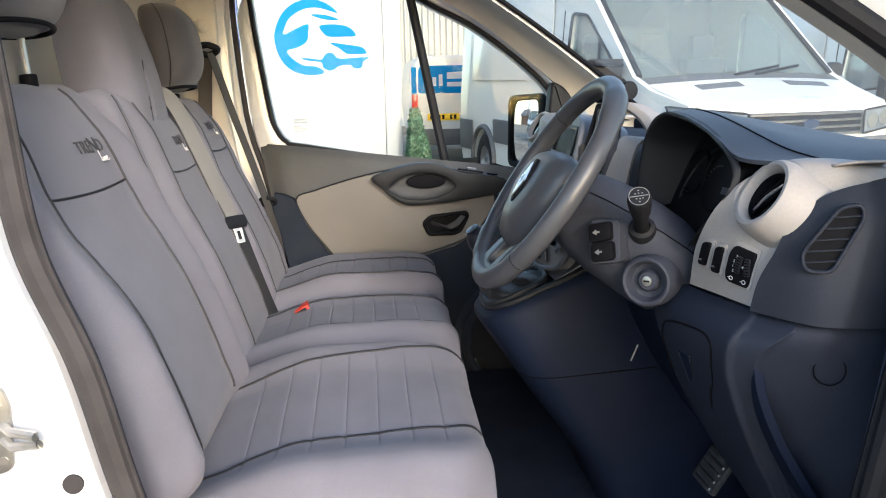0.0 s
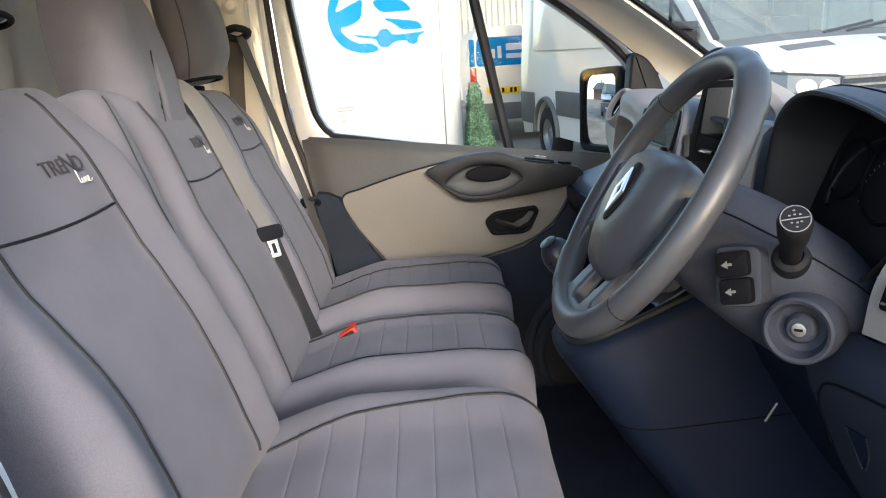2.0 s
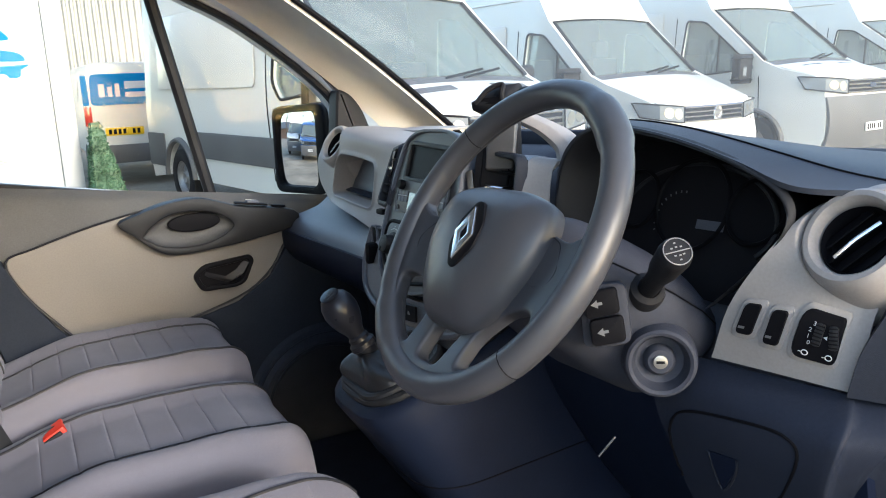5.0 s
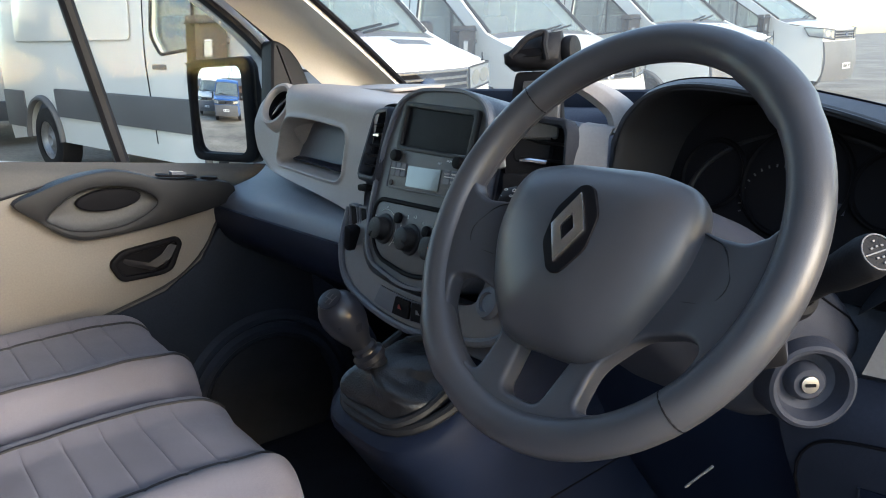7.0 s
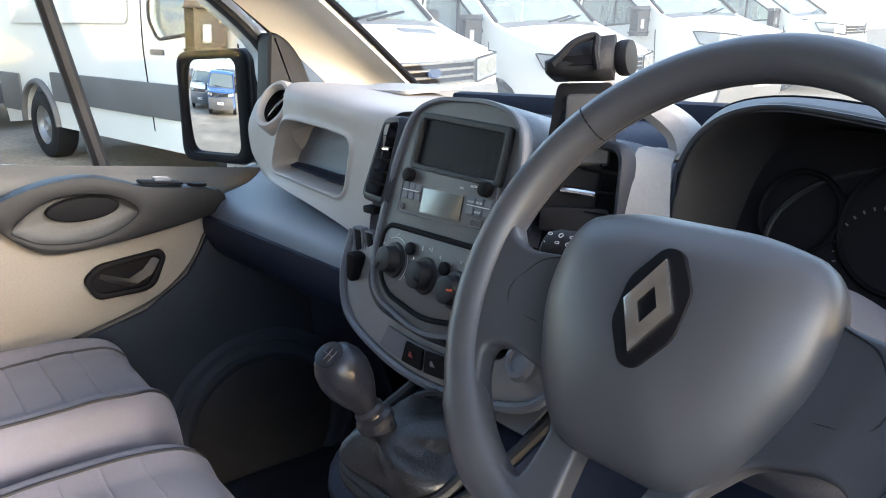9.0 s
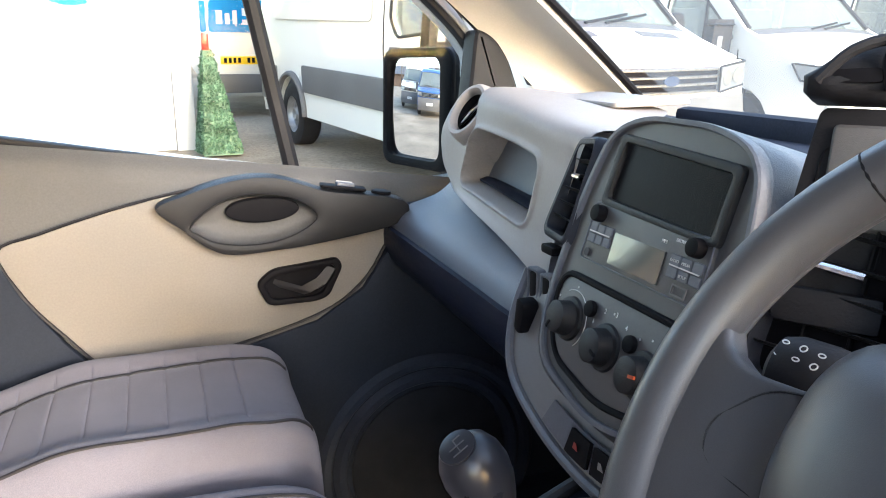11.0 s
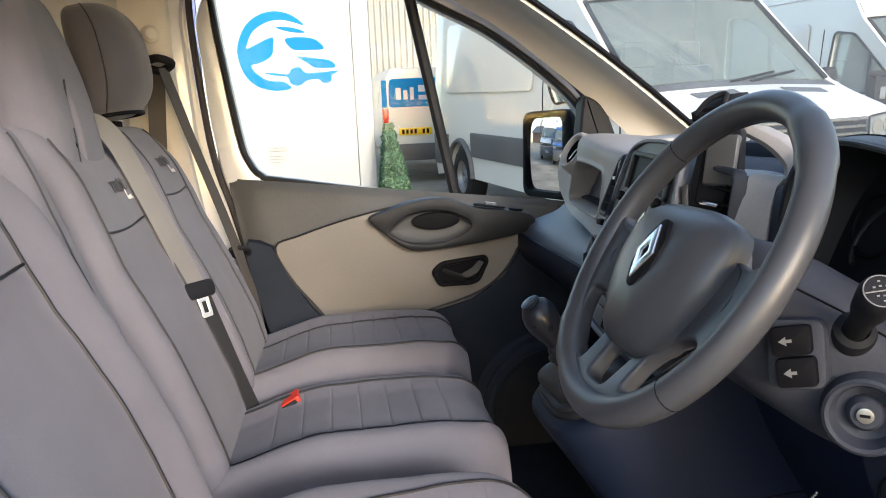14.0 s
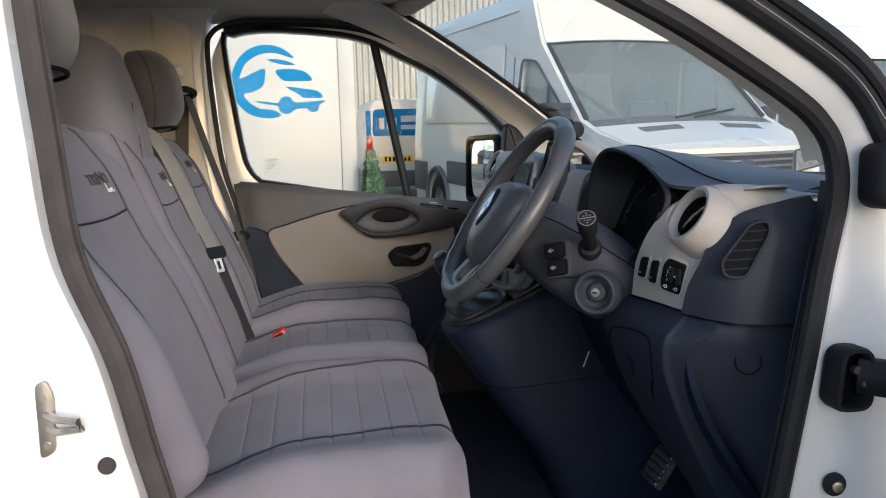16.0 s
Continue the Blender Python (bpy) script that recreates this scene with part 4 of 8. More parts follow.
        fold = lambda u, v: 0.014 * math.sin(math.pi * u) - 0.016 * math.exp(-((v - 0.66 + 0.18 * u) / 0.030) ** 2) * step(0.62, 0.30, u)
        hs, bm = pad(0.405, 0.275, 0.125, fold, dome, 0.060, 44, 60)
        hr = part("headrest", xf(bm, H), FABRIC, s, "fabric-covered tall integral headrest", smooth=60)
        part("headrest_seam", tube([H @ (hs(0.04 + 0.52 * k / 24, 0.655 - 0.18 * (0.04 + 0.52 * k / 24) + 0.02 * math.sin(3.1 * k / 24)) + Vector((0, 0, 0.0006))) for k in range(25)], 0.0022, 6), PIPING, hr)
        part("headrest_seam", tube([H @ (hs(0.0 + 0.36 * k / 24, 0.74 - 0.05 * k / 24) + Vector((0, 0, 0.0004))) for k in range(25)], 0.0014, 6), PIPING, hr)
        hole = H @ (hs(0.30, 0.70) + Vector((0, 0, -0.004)))
        part("headrest_eyelet", lathe([(0.0, 0.002), (0.004, 0.005), (0.007, 0.003), (0.008, 0.0)], hole, out, 18), BLACK, hr, "small black eyelet")
    return s, B, bs


drv, DB, dbs = seat("driver_seat", "grey fabric-covered driver seat with black piping", 1.265, 1.245, 0.50, 0.50, 0.945, "post", lean=0.06, L=0.500, round_front=0.17, pipes=((0.215, 0.30), (0.775, 0.90)), droop=0.04, cross_z=0.446,
                    text_y=1.305, head_at=(-0.512, 1.250, 1.532), head_lean=10.0, head_size=(0.27, 0.25))
mid, MB, mbs = seat("middle_seat", "grey fabric-covered middle seat with tall integral headrest", 1.832, 1.835, 0.345, 0.36, 0.925, "tall", back_len=0.66, pipes=((0.2, 0.2), (0.85, 0.85)), bol=0.006, set_back=0.012,
                    pv=(0.14, 0.855), cross_z=0.452, text_y=1.906)
pas, PB, pbs = seat("passenger_seat", "grey fabric-covered passenger seat beside the closed door", 2.215, 2.19, 0.37, 0.40, 0.965, "post", back_len=0.61, pipes=((0.075, 0.09), (0.72, 0.80)), bol=0.008,
                    pv=(0.19, 0.80), cross_z=0.440, text_y=2.208, head_at=(-0.484, 2.122, 1.470), head_lean=8.0, head_size=(0.228, 0.222))
# folded armrest of the driver seat
surf, bm = pad(0.335, 0.085, 0.11, None, lambda u: 1 - 0.15 * step(0.6, 1, u), 0.034, 24, 16)
AM = frame_of(Vector((-0.462, 1.530, 1.115)), (-math.sin(REC), 0, math.cos(REC)), (0, -1, 0), (math.cos(REC), 0, math.sin(REC)))
am = part("armrest", xf(bm, AM), FABRIC, drv, "folded-up fabric armrest")
part("armrest_seam", tube([AM @ (surf(u / 30, 0.66) + Vector((0, 0, 0.0004))) for u in range(2, 29)], 0.0016, 6), PIPING, am)

# seat belts
def strap(pts, w, material, parent, upv, label=""):
    return part("webbing", tube(smooth_path(pts, 8), 0.01, 8, flat=(w, 0.003), up=upv), material, parent, label)


belt = thing("seat_belt", "grey and black middle seat belt lying over the seat backs", "seat belt", (-0.34, 1.96, 1.1))
strap([(-0.60, 1.972, 1.36), (-0.545, 1.968, 1.458), (-0.500, 1.968, 1.462), (-0.462, 1.971, 1.430), (-0.418, 1.974, 1.330), (-0.378, 1.981, 1.225), (-0.348, 1.987, 1.146)], 0.050, BELT_GREY, belt, (0.80, -0.52, 0.33), "grey webbing")
strap([(-0.347, 1.987, 1.145), (-0.322, 1.985, 1.065), (-0.288, 1.980, 0.961), (-0.262, 1.978, 0.885), (-0.250, 1.976, 0.84)], 0.050, BELT, belt, (0.78, -0.55, 0.30), "black webbing")
TG = frame_of((-0.342, 1.982, 1.140), (0.58, 0.81, 0.0), (-0.25, 0.18, 0.95), (0.77, -0.56, 0.31))
tg = part("tongue", prism(rounded([(-0.036, -0.017), (0.036, -0.017), (0.037, 0.016), (-0.037, 0.016)], 0.012), [], "z", -0.005, 0.006, 0.003, m=TG), RUBBER, belt, "black belt tongue with steel plate")
part("tongue_plate", prism(rounded([(-0.013, -0.055), (0.013, -0.055), (0.015, -0.010), (-0.015, -0.010)], 0.005), [rounded([(-0.006, -0.046), (0.006, -0.046), (0.006, -0.024), (-0.006, -0.024)], 0.002)], "z", 0.0, 0.003, 0.0008, 1, m=TG), mat("brushed bright steel", (0.75, 0.75, 0.76), 0.5, metal=0.5), tg, "bright steel plate")
buckle = thing("belt_buckle", "black belt buckle with a red button between the cushions", "buckle", (-0.23, 2.01, 0.86))
BK = frame_of((-0.207, 1.948, 0.899), (-0.05, 0.99, 0.1), (0.80, 0.0, 0.45), (-0.45, 0.0, 0.88))
part("case", prism(rounded([(-0.022, -0.10), (0.022, -0.10), (0.022, 0.016), (-0.022, 0.016)], 0.006), [], "z", -0.018, 0.008, 0.003, m=BK @ pose(0, 0.028, 0, 0, 0, 0)), RUBBER, buckle)
part("button", prism(rounded([(-0.018, 0.010), (0.018, 0.010), (0.018, 0.052), (-0.018, 0.052)], 0.003), [], "z", -0.010, 0.011, 0.002, m=BK), RED, buckle, "red release button")
pbelt = thing("seat_belt", "dark passenger seat belt hanging from the cream pillar", "seat belt", (-0.42, 2.44, 1.1))
strap([(-0.455, 2.425, 1.590), (-0.404, 2.420, 1.42), (-0.356, 2.410, 1.273), (-0.318, 2.402, 1.150), (-0.306, 2.402, 1.10), (-0.288, 2.41, 1.02), (-0.276, 2.42, 0.90), (-0.268, 2.42, 0.78)], 0.030, BELT_BROWN, pbelt, (0.80, -0.55, 0.1), "brown-grey webbing")
strap([(-0.475, 2.445, 1.590), (-0.49, 2.445, 1.35), (-0.50, 2.445, 1.0)], 0.040, BELT_BROWN, pbelt, (0.3, -0.95, 0.0), "brown-grey webbing")
part("guide_loop", tube(smooth_path([(-0.50, 2.435, 1.60), (-0.465, 2.415, 1.612), (-0.435, 2.43, 1.60), (-0.465, 2.445, 1.585)], 6, True), 0.010, 8, closed=True), RUBBER, pbelt, "black belt guide loop")
part("anchor_cap", lathe([(0.0, 0.022), (0.012, 0.021), (0.019, 0.014), (0.021, 0.0)], (-0.483, 2.462, 1.672), (0.3, -1, 0), 28), PILLAR, pbelt, "cream round anchor cap")
part("lower_guide", tube(smooth_path([(-0.335, 2.41, 1.15), (-0.300, 2.41, 1.152), (-0.295, 2.43, 1.135), (-0.325, 2.43, 1.128)], 5, True), 0.006, 8, closed=True), RUBBER, pbelt, "black lower belt guide")

# ================================================================ dashboard
dash = thing("dashboard", "dark blue-grey and warm grey plastic van dashboard", "dashboard", (0.6, 1.7, 0.6))


# the main dark body: a skin from the screen's foot over the top, down to the knees
PROF_P = [(1.12, 1.300), (0.88, 1.335), (0.72, 1.345), (0.62, 1.345), (0.56, 1.31), (0.54, 1.24), (0.50, 1.196), (0.412, 1.158), (0.425, 1.07), (0.60, 0.97), (0.76, 0.80), (0.85, 0.56)]
PROF_C = [(1.12, 1.300), (0.88, 1.340), (0.72, 1.345), (0.60, 1.345), (0.53, 1.31), (0.50, 1.24), (0.47, 1.18), (0.46, 1.13), (0.47, 1.06), (0.60, 0.97), (0.76, 0.80), (0.85, 0.56)]
PROF_D = [(1.12, 1.300), (0.88, 1.335), (0.74, 1.325), (0.66, 1.31), (0.60, 1.26), (0.56, 1.20), (0.53, 1.14), (0.505, 1.10), (0.51, 1.02), (0.57, 0.90), (0.68, 0.75), (0.85, 0.56)]


def dash_net(y):
    a = step(1.80, 1.90, y)
    d = 1 - step(1.44, 1.54, y)
    c = 1 - a - d
    return [(p[0] * a + q[0] * c + r[0] * d, y, p[1] * a + q[1] * c + r[1] * d) for p, q, r in zip(PROF_P, PROF_C, PROF_D)]


ys = [0.93, 1.05, 1.2, 1.35, 1.44, 1.49, 1.54, 1.65, 1.80, 1.85, 1.90, 2.05, 2.2, 2.33, 2.44]
net = [dash_net(y) for y in ys]
dash_fn = patch([[n[i] for n in net] for i in range(12)])
part("dash_body", sheet(lambda u, v: dash_fn(0.30 + 0.36 * u, v), 28, 60, 0.016), DARK, dash, "dark dashboard body")
part("dash_top", sheet(lambda u, v: dash_fn(0.30 * u, v), 20, 60, 0.016), DARK_SOFT, dash, "dark navy top of the dashboard below the windscreen")
# Continues dash_body downwards; the footwell's shade is in the darker colour.
part("dash_foot", sheet(lambda u, v: dash_fn(0.66 + 0.34 * u, v), 24, 60, 0.012), LOWER, dash, "lower dashboard skin in a colour darkened for shade")

def dent(fn, c, axis, r, depth):
    """The surface with a round hollow sunk into it about an axis."""
    c, a = Vector(c), Vector(axis).normalized()

    def f(u, v):
        p = fn(u, v)
        q = p - c
        d = (q - a * q.dot(a)).length
        return p - a * depth * (1 - step(r * 0.86, r * 1.04, d)) * step(-0.075, -0.045, q.dot(a))
    return f


# passenger side: warm grey pod with an open pocket
POD = [[(0.74, 2.40, 1.350), (0.73, 2.28, 1.372), (0.72, 2.20, 1.372), (0.70, 2.05, 1.365), (0.60, 1.93, 1.362), (0.52, 1.835, 1.360)],
       [(0.56, 2.42, 1.372), (0.535, 2.31, 1.388), (0.52, 2.20, 1.384), (0.50, 2.07, 1.377), (0.472, 1.95, 1.368), (0.452, 1.828, 1.362)],
       [(0.505, 2.425, 1.325), (0.505, 2.325, 1.325), (0.488, 2.20, 1.330), (0.475, 2.07, 1.326), (0.455, 1.95, 1.320), (0.436, 1.840, 1.315)],
       [(0.500, 2.425, 1.262), (0.498, 2.345, 1.235), (0.484, 2.22, 1.232), (0.468, 2.09, 1.230), (0.448, 1.965, 1.232), (0.420, 1.850, 1.240)],
       [(0.510, 2.405, 1.215), (0.490, 2.33, 1.212), (0.472, 2.22, 1.206), (0.456, 2.09, 1.198), (0.436, 1.96, 1.190), (0.410, 1.850, 1.185)]]
P_VENT = ((0.506, 2.318, 1.352), (-0.84, -0.12, 0.50))
pod_fn = patch(POD)
pod_dent = dent(pod_fn, *P_VENT, 0.050, 0.06)


def pocket_depth(u, v):
    """How far inside the rounded mouth of the pocket a place on the panel lies, in metres."""
    lean = (0.5 * (u - 0.62)) * (1 if v < 0.5 else 0.5)
    dx = abs(v * 0.58 - 0.305 + lean * 0.25) - (0.150 - 0.030)
    dz = abs(u * 0.40 - 0.252) - (0.050 - 0.030)
    out = math.hypot(max(dx, 0), max(dz, 0)) + min(max(dx, dz), 0) - 0.030
    return -out


def pod_skin(u, v):
    p = pod_fn(u, v).lerp(pod_dent(u, v), step(0.31, 0.25, v))
    d = pocket_depth(u, v)
    p = p + Vector((0.105 * step(-0.003, 0.016, d), 0, 0))
    return p + Vector((-0.004 * math.exp(-((d + 0.006) / 0.006) ** 2), 0, 0))


pu = [0.30 * i / 26 for i in range(26)] + [0.30 + 0.55 * i / 110 for i in range(110)] + [0.85 + 0.15 * i / 10 for i in range(11)]
pv = [i / 150 for i in range(151)]
part("pocket_panel", sheet(pod_skin, 0, 0, 0, pu, pv), GREY, dash, "warm grey dashboard panel round an open pocket", smooth=70)
part("pocket_floor", sheet(lambda a, b: pod_fn(0.735, 0.30 + 0.46 * b) + Vector((0.022 + 0.08 * a, 0, 0.006 + 0.004 * math.sin(9 * a))), 6, 10, 0.003), LOWER, dash, "dark rubber floor of the pocket")


def vent_ring(c, axis, r, material, parent, tilt):
    """A round vent: a soft collar that grows out of the panel, with a dark barrel and slats inside."""
    a = Vector(axis).normalized()
    c = Vector(c)
    v = part("round_vent", lathe([(r * 0.70, -0.034), (r * 0.71, -0.006), (r * 0.74, 0.001), (r * 0.80, 0.005), (r * 0.90, 0.005), (r * 0.98, 0.0), (r * 1.03, -0.010), (r * 1.08, -0.028), (r * 1.16, -0.05), (r * 1.24, -0.075)], c, a, 56), material, parent, "round air vent in a grey collar")
    part("vent_core", disc(c - a * 0.030, a, r * 0.705, 0.004, 32), BLACK, v)
    part("vent_barrel", lathe([(r * 0.70, -0.028), (r * 0.695, -0.010), (r * 0.66, -0.006), (r * 0.64, -0.028)], c, a, 40), BLACK, v, "black inner barrel")
    q = a.to_track_quat("Z", "Y").to_matrix()
    d = (q @ Vector((math.cos(tilt), math.sin(tilt), 0))).normalized()
    e = a.cross(d)
    for k in (-0.42, -0.14, 0.14, 0.42):
        h = math.sqrt(max(0.01, 0.66 ** 2 - k * k)) * r
        part("vent_slat", tube([c - a * 0.016 + e * k * r - d * h, c - a * 0.016 + e * k * r + d * h], 0.002, 6, flat=(0.014, 0.003), up=a + e * 0.6), BLACK, v)
    part("vent_tab", tube([c - a * 0.009 - d * r * 0.5, c - a * 0.006, c - a * 0.009 + d * r * 0.5], 0.0026, 8), CHROME, v, "bright vent tab")
    return v


vent_ring(*P_VENT, 0.050, GREY, dash, 0.9)
# cover lid on the grey pod's top
part("top_lid", prism(rounded([(0.60, 2.02), (0.75, 2.05), (0.75, 2.30), (0.60, 2.24)], 0.02), [], "z", 1.3725, 1.3795, 0.003), GREY, dash, "pale flat lid on top of the dashboard")
part("tray_wall", box(0.70, 0.73, 1.50, 2.03, 1.335, 1.372, 0.01), DARK_SOFT, dash)

# centre stack
up = Vector((0.276, 0, 0.961))
nrm = Vector((-0.961, 0, 0.276))
S = frame_of((0.402, 1.665, 1.25), (0, -1, 0), up, nrm)
stack_loop = rounded([(-0.118, 0.06), (-0.098, 0.128), (-0.05, 0.146), (0.05, 0.146), (0.108, 0.128), (0.122, 0.06), (0.132, -0.06), (0.115, -0.112), (0.0, -0.138), (-0.115, -0.112), (-0.128, -0.05)], 0.04, 5)
stack_in = [(x * 0.955, y * 0.96) for x, y in stack_loop]
stk = thing("centre_stack", "dark centre stack with display, radio and heater controls", "control panel", (0.42, 1.665, 1.2))
part("stack_body", prism(stack_loop, [], "z", -0.10, -0.004, 0.006, m=S), DARK, stk)
part("stack_bezel", prism(stack_loop, [stack_in], "z", -0.01, 0.007, 0.005, 3, m=S), DARK, stk, "raised dark surround")
part("stack_face", prism(stack_in, [], "z", -0.006, 0.001, m=S), STACK_M, stk)
DISP = [(-0.081, 0.056), (0.090, 0.050), (0.093, 0.117), (-0.077, 0.126)]
GLS = [(-0.071, 0.063), (0.080, 0.057), (0.083, 0.109), (-0.067, 0.118)]
part("display_frame", prism(rounded(DISP, 0.008), [rounded(GLS, 0.004)], "z", -0.002, 0.007, 0.003, m=S), ARM_M, stk)
part("display", prism(rounded(GLS, 0.004), [], "z", -0.002, 0.001, m=S), SCREEN, stk, "black switched-off display")
radio = part("radio", prism(rounded([(-0.09, 0.0), (0.09, 0.0), (0.087, 0.058), (-0.087, 0.058)], 0.004), [], "z", -0.002, 0.005, 0.002, m=S), STACK_M, stk, "charcoal car radio")
for x in (-0.072, 0.072):
    k = part("radio_knob", disc(S @ Vector((x, 0.047, 0.005)), nrm, 0.0085, 0.010, 24, 0.0015, 0.0078), BLACK, radio)
LCD = mat("glossy grey radio screen", (0.07, 0.075, 0.07), 0.10, vary=0.1, spec=0.6, coat=0.3)
part("radio_screen", prism([(-0.042, 0.006), (0.034, 0.006), (0.034, 0.035), (-0.042, 0.035)], [], "z", 0.005, 0.0062, m=S), LCD, radio, "glossy grey radio screen")
for i in range(3):
    for j in range(2):
        part("radio_key", prism(rounded([(-0.083 + 0.0125 * i, 0.018 + 0.0105 * j), (-0.0715 + 0.0125 * i, 0.018 + 0.0105 * j), (-0.0715 + 0.0125 * i, 0.0275 + 0.0105 * j), (-0.083 + 0.0125 * i, 0.0275 + 0.0105 * j)], 0.0015, 2), [], "z", 0.004, 0.007, 0.0008, 1, m=S), DARK, radio)
        part("radio_key", prism(rounded([(0.042 + 0.0145 * i, 0.0165 + 0.0105 * j), (0.0555 + 0.0145 * i, 0.0165 + 0.0105 * j), (0.0555 + 0.0145 * i, 0.026 + 0.0105 * j), (0.042 + 0.0145 * i, 0.026 + 0.0105 * j)], 0.0015, 2), [], "z", 0.004, 0.007, 0.0008, 1, m=S), DARK, radio)
part("radio_edge", tube([S @ Vector((x, y, 0.0052)) for x, y in rounded([(-0.089, 0.001), (0.089, 0.001), (0.086, 0.057), (-0.086, 0.057)], 0.004)], 0.0009, 6, closed=True), DARK, radio)
part("radio_line", prism([(-0.082, 0.0284), (-0.048, 0.0284), (-0.048, 0.0296), (-0.082, 0.0296)], [], "z", 0.007, 0.0076, m=S), INK, radio)
part("radio_line", prism([(0.044, 0.0264), (0.082, 0.0264), (0.082, 0.0276), (0.044, 0.0276)], [], "z", 0.007, 0.0076, m=S), INK, radio)
part("usb_port", prism([(0.054, 0.004), (0.072, 0.004), (0.072, 0.013), (0.054, 0.013)], [[(0.0552, 0.0052), (0.0708, 0.0052), (0.0708, 0.0118), (0.0552, 0.0118)]], "z", 0.004, 0.0068, m=S), INK_DIM, radio, "pale-rimmed USB socket")
part("aux_port", disc(S @ Vector((-0.078, 0.008, 0.004)), nrm, 0.004, 0.003, 16), INK_DARK, radio)
for txt, x, y, sz in (("MP3", 0.030, 0.042, 0.0042), ("BROWSE", 0.052, 0.0465, 0.0040), ("RADIO", 0.049, 0.0195 + 0.0105, 0.0036), ("MEDIA", 0.0635, 0.0195 + 0.0105, 0.0036), ("SETUP", 0.0635, 0.0195, 0.0036)):
    lettering(txt, sz, S @ pose(x, y, 0.0072), INK, radio, "white printed words", "marking", 0.0002)
# heater panel
heat = part("heater_panel", prism(rounded([(-0.108, -0.020), (0.108, -0.020), (0.112, -0.062), (0.085, -0.100), (0.0, -0.114), (-0.085, -0.100), (-0.110, -0.062)], 0.025), [], "z", -0.002, 0.004, 0.003, m=S), STACK_M, stk, "dark heater control panel")
part("heater_rim", tube([S @ Vector((x, y, 0.003)) for x, y in rounded([(-0.110, -0.018), (0.110, -0.018), (0.114, -0.063), (0.087, -0.102), (0.0, -0.1165), (-0.087, -0.102), (-0.112, -0.063)], 0.025)], 0.0035, 8, closed=True), BLACK, stk, "black groove round the heater controls")
for i, (x, y) in enumerate(((-0.077, -0.060), (-0.010, -0.066), (0.050, -0.070))):
    c = S @ Vector((x, y, 0.004))
    k = part("heater_knob", lathe([(0.0, 0.019), (0.012, 0.0195), (0.0155, 0.018), (0.0175, 0.004), (0.0215, 0.003), (0.0225, 0.0)], c, nrm, 36), ARM_M, heat, "round dark heater knob")
    a = radians((150, 250, -80)[i])
    part("knob_mark", prism([(-0.0014, 0.007), (0.0014, 0.007), (0.0014, 0.0150), (-0.0014, 0.0150)], [], "z", 0.0175, 0.0202, m=Matrix.Translation(c - (S @ Vector((0, 0, 0)))) @ S @ Matrix.Rotation(a, 4, "Z")), ORANGE if i == 2 else BLACK, k)
    if i == 0:
        part("knob_arc", tube([S @ Vector((x + 0.0285 * math.cos(radians(q)), y + 0.0285 * math.sin(radians(q)), 0.0042)) for q in range(-50, 121, 10)], 0.0005, 5), INK, heat, "thin printed arc")
    for t in range(9):
        an = radians(210 - 30 * t)
        p = (x + 0.032 * math.cos(an), y + 0.032 * math.sin(an))
        if t % 2 == 0 or i == 2:
            part("knob_scale", prism([(p[0] - 0.0008, p[1] - 0.0010), (p[0] + 0.0008, p[1] - 0.0010), (p[0] + 0.0008, p[1] + 0.0010), (p[0] - 0.0008, p[1] + 0.0010)], [], "z", 0.004, 0.0046, m=S), ORANGE if i == 2 and t > 4 else INK, heat)
for txt, x, y in (("1", -0.038, -0.052), ("2", -0.024, -0.038), ("3", -0.006, -0.036), ("4", 0.012, -0.042)):
    lettering(txt, 0.0068, S @ pose(x, y, 0.0042), INK, heat, "white printed figure", "marking", 0.0002)
for x, y in ((-0.044, -0.040), (0.026, -0.050)):
    part("heater_button", disc(S @ Vector((x, y, 0.004)), nrm, 0.008, 0.006, 20, 0.002), BLACK, heat)


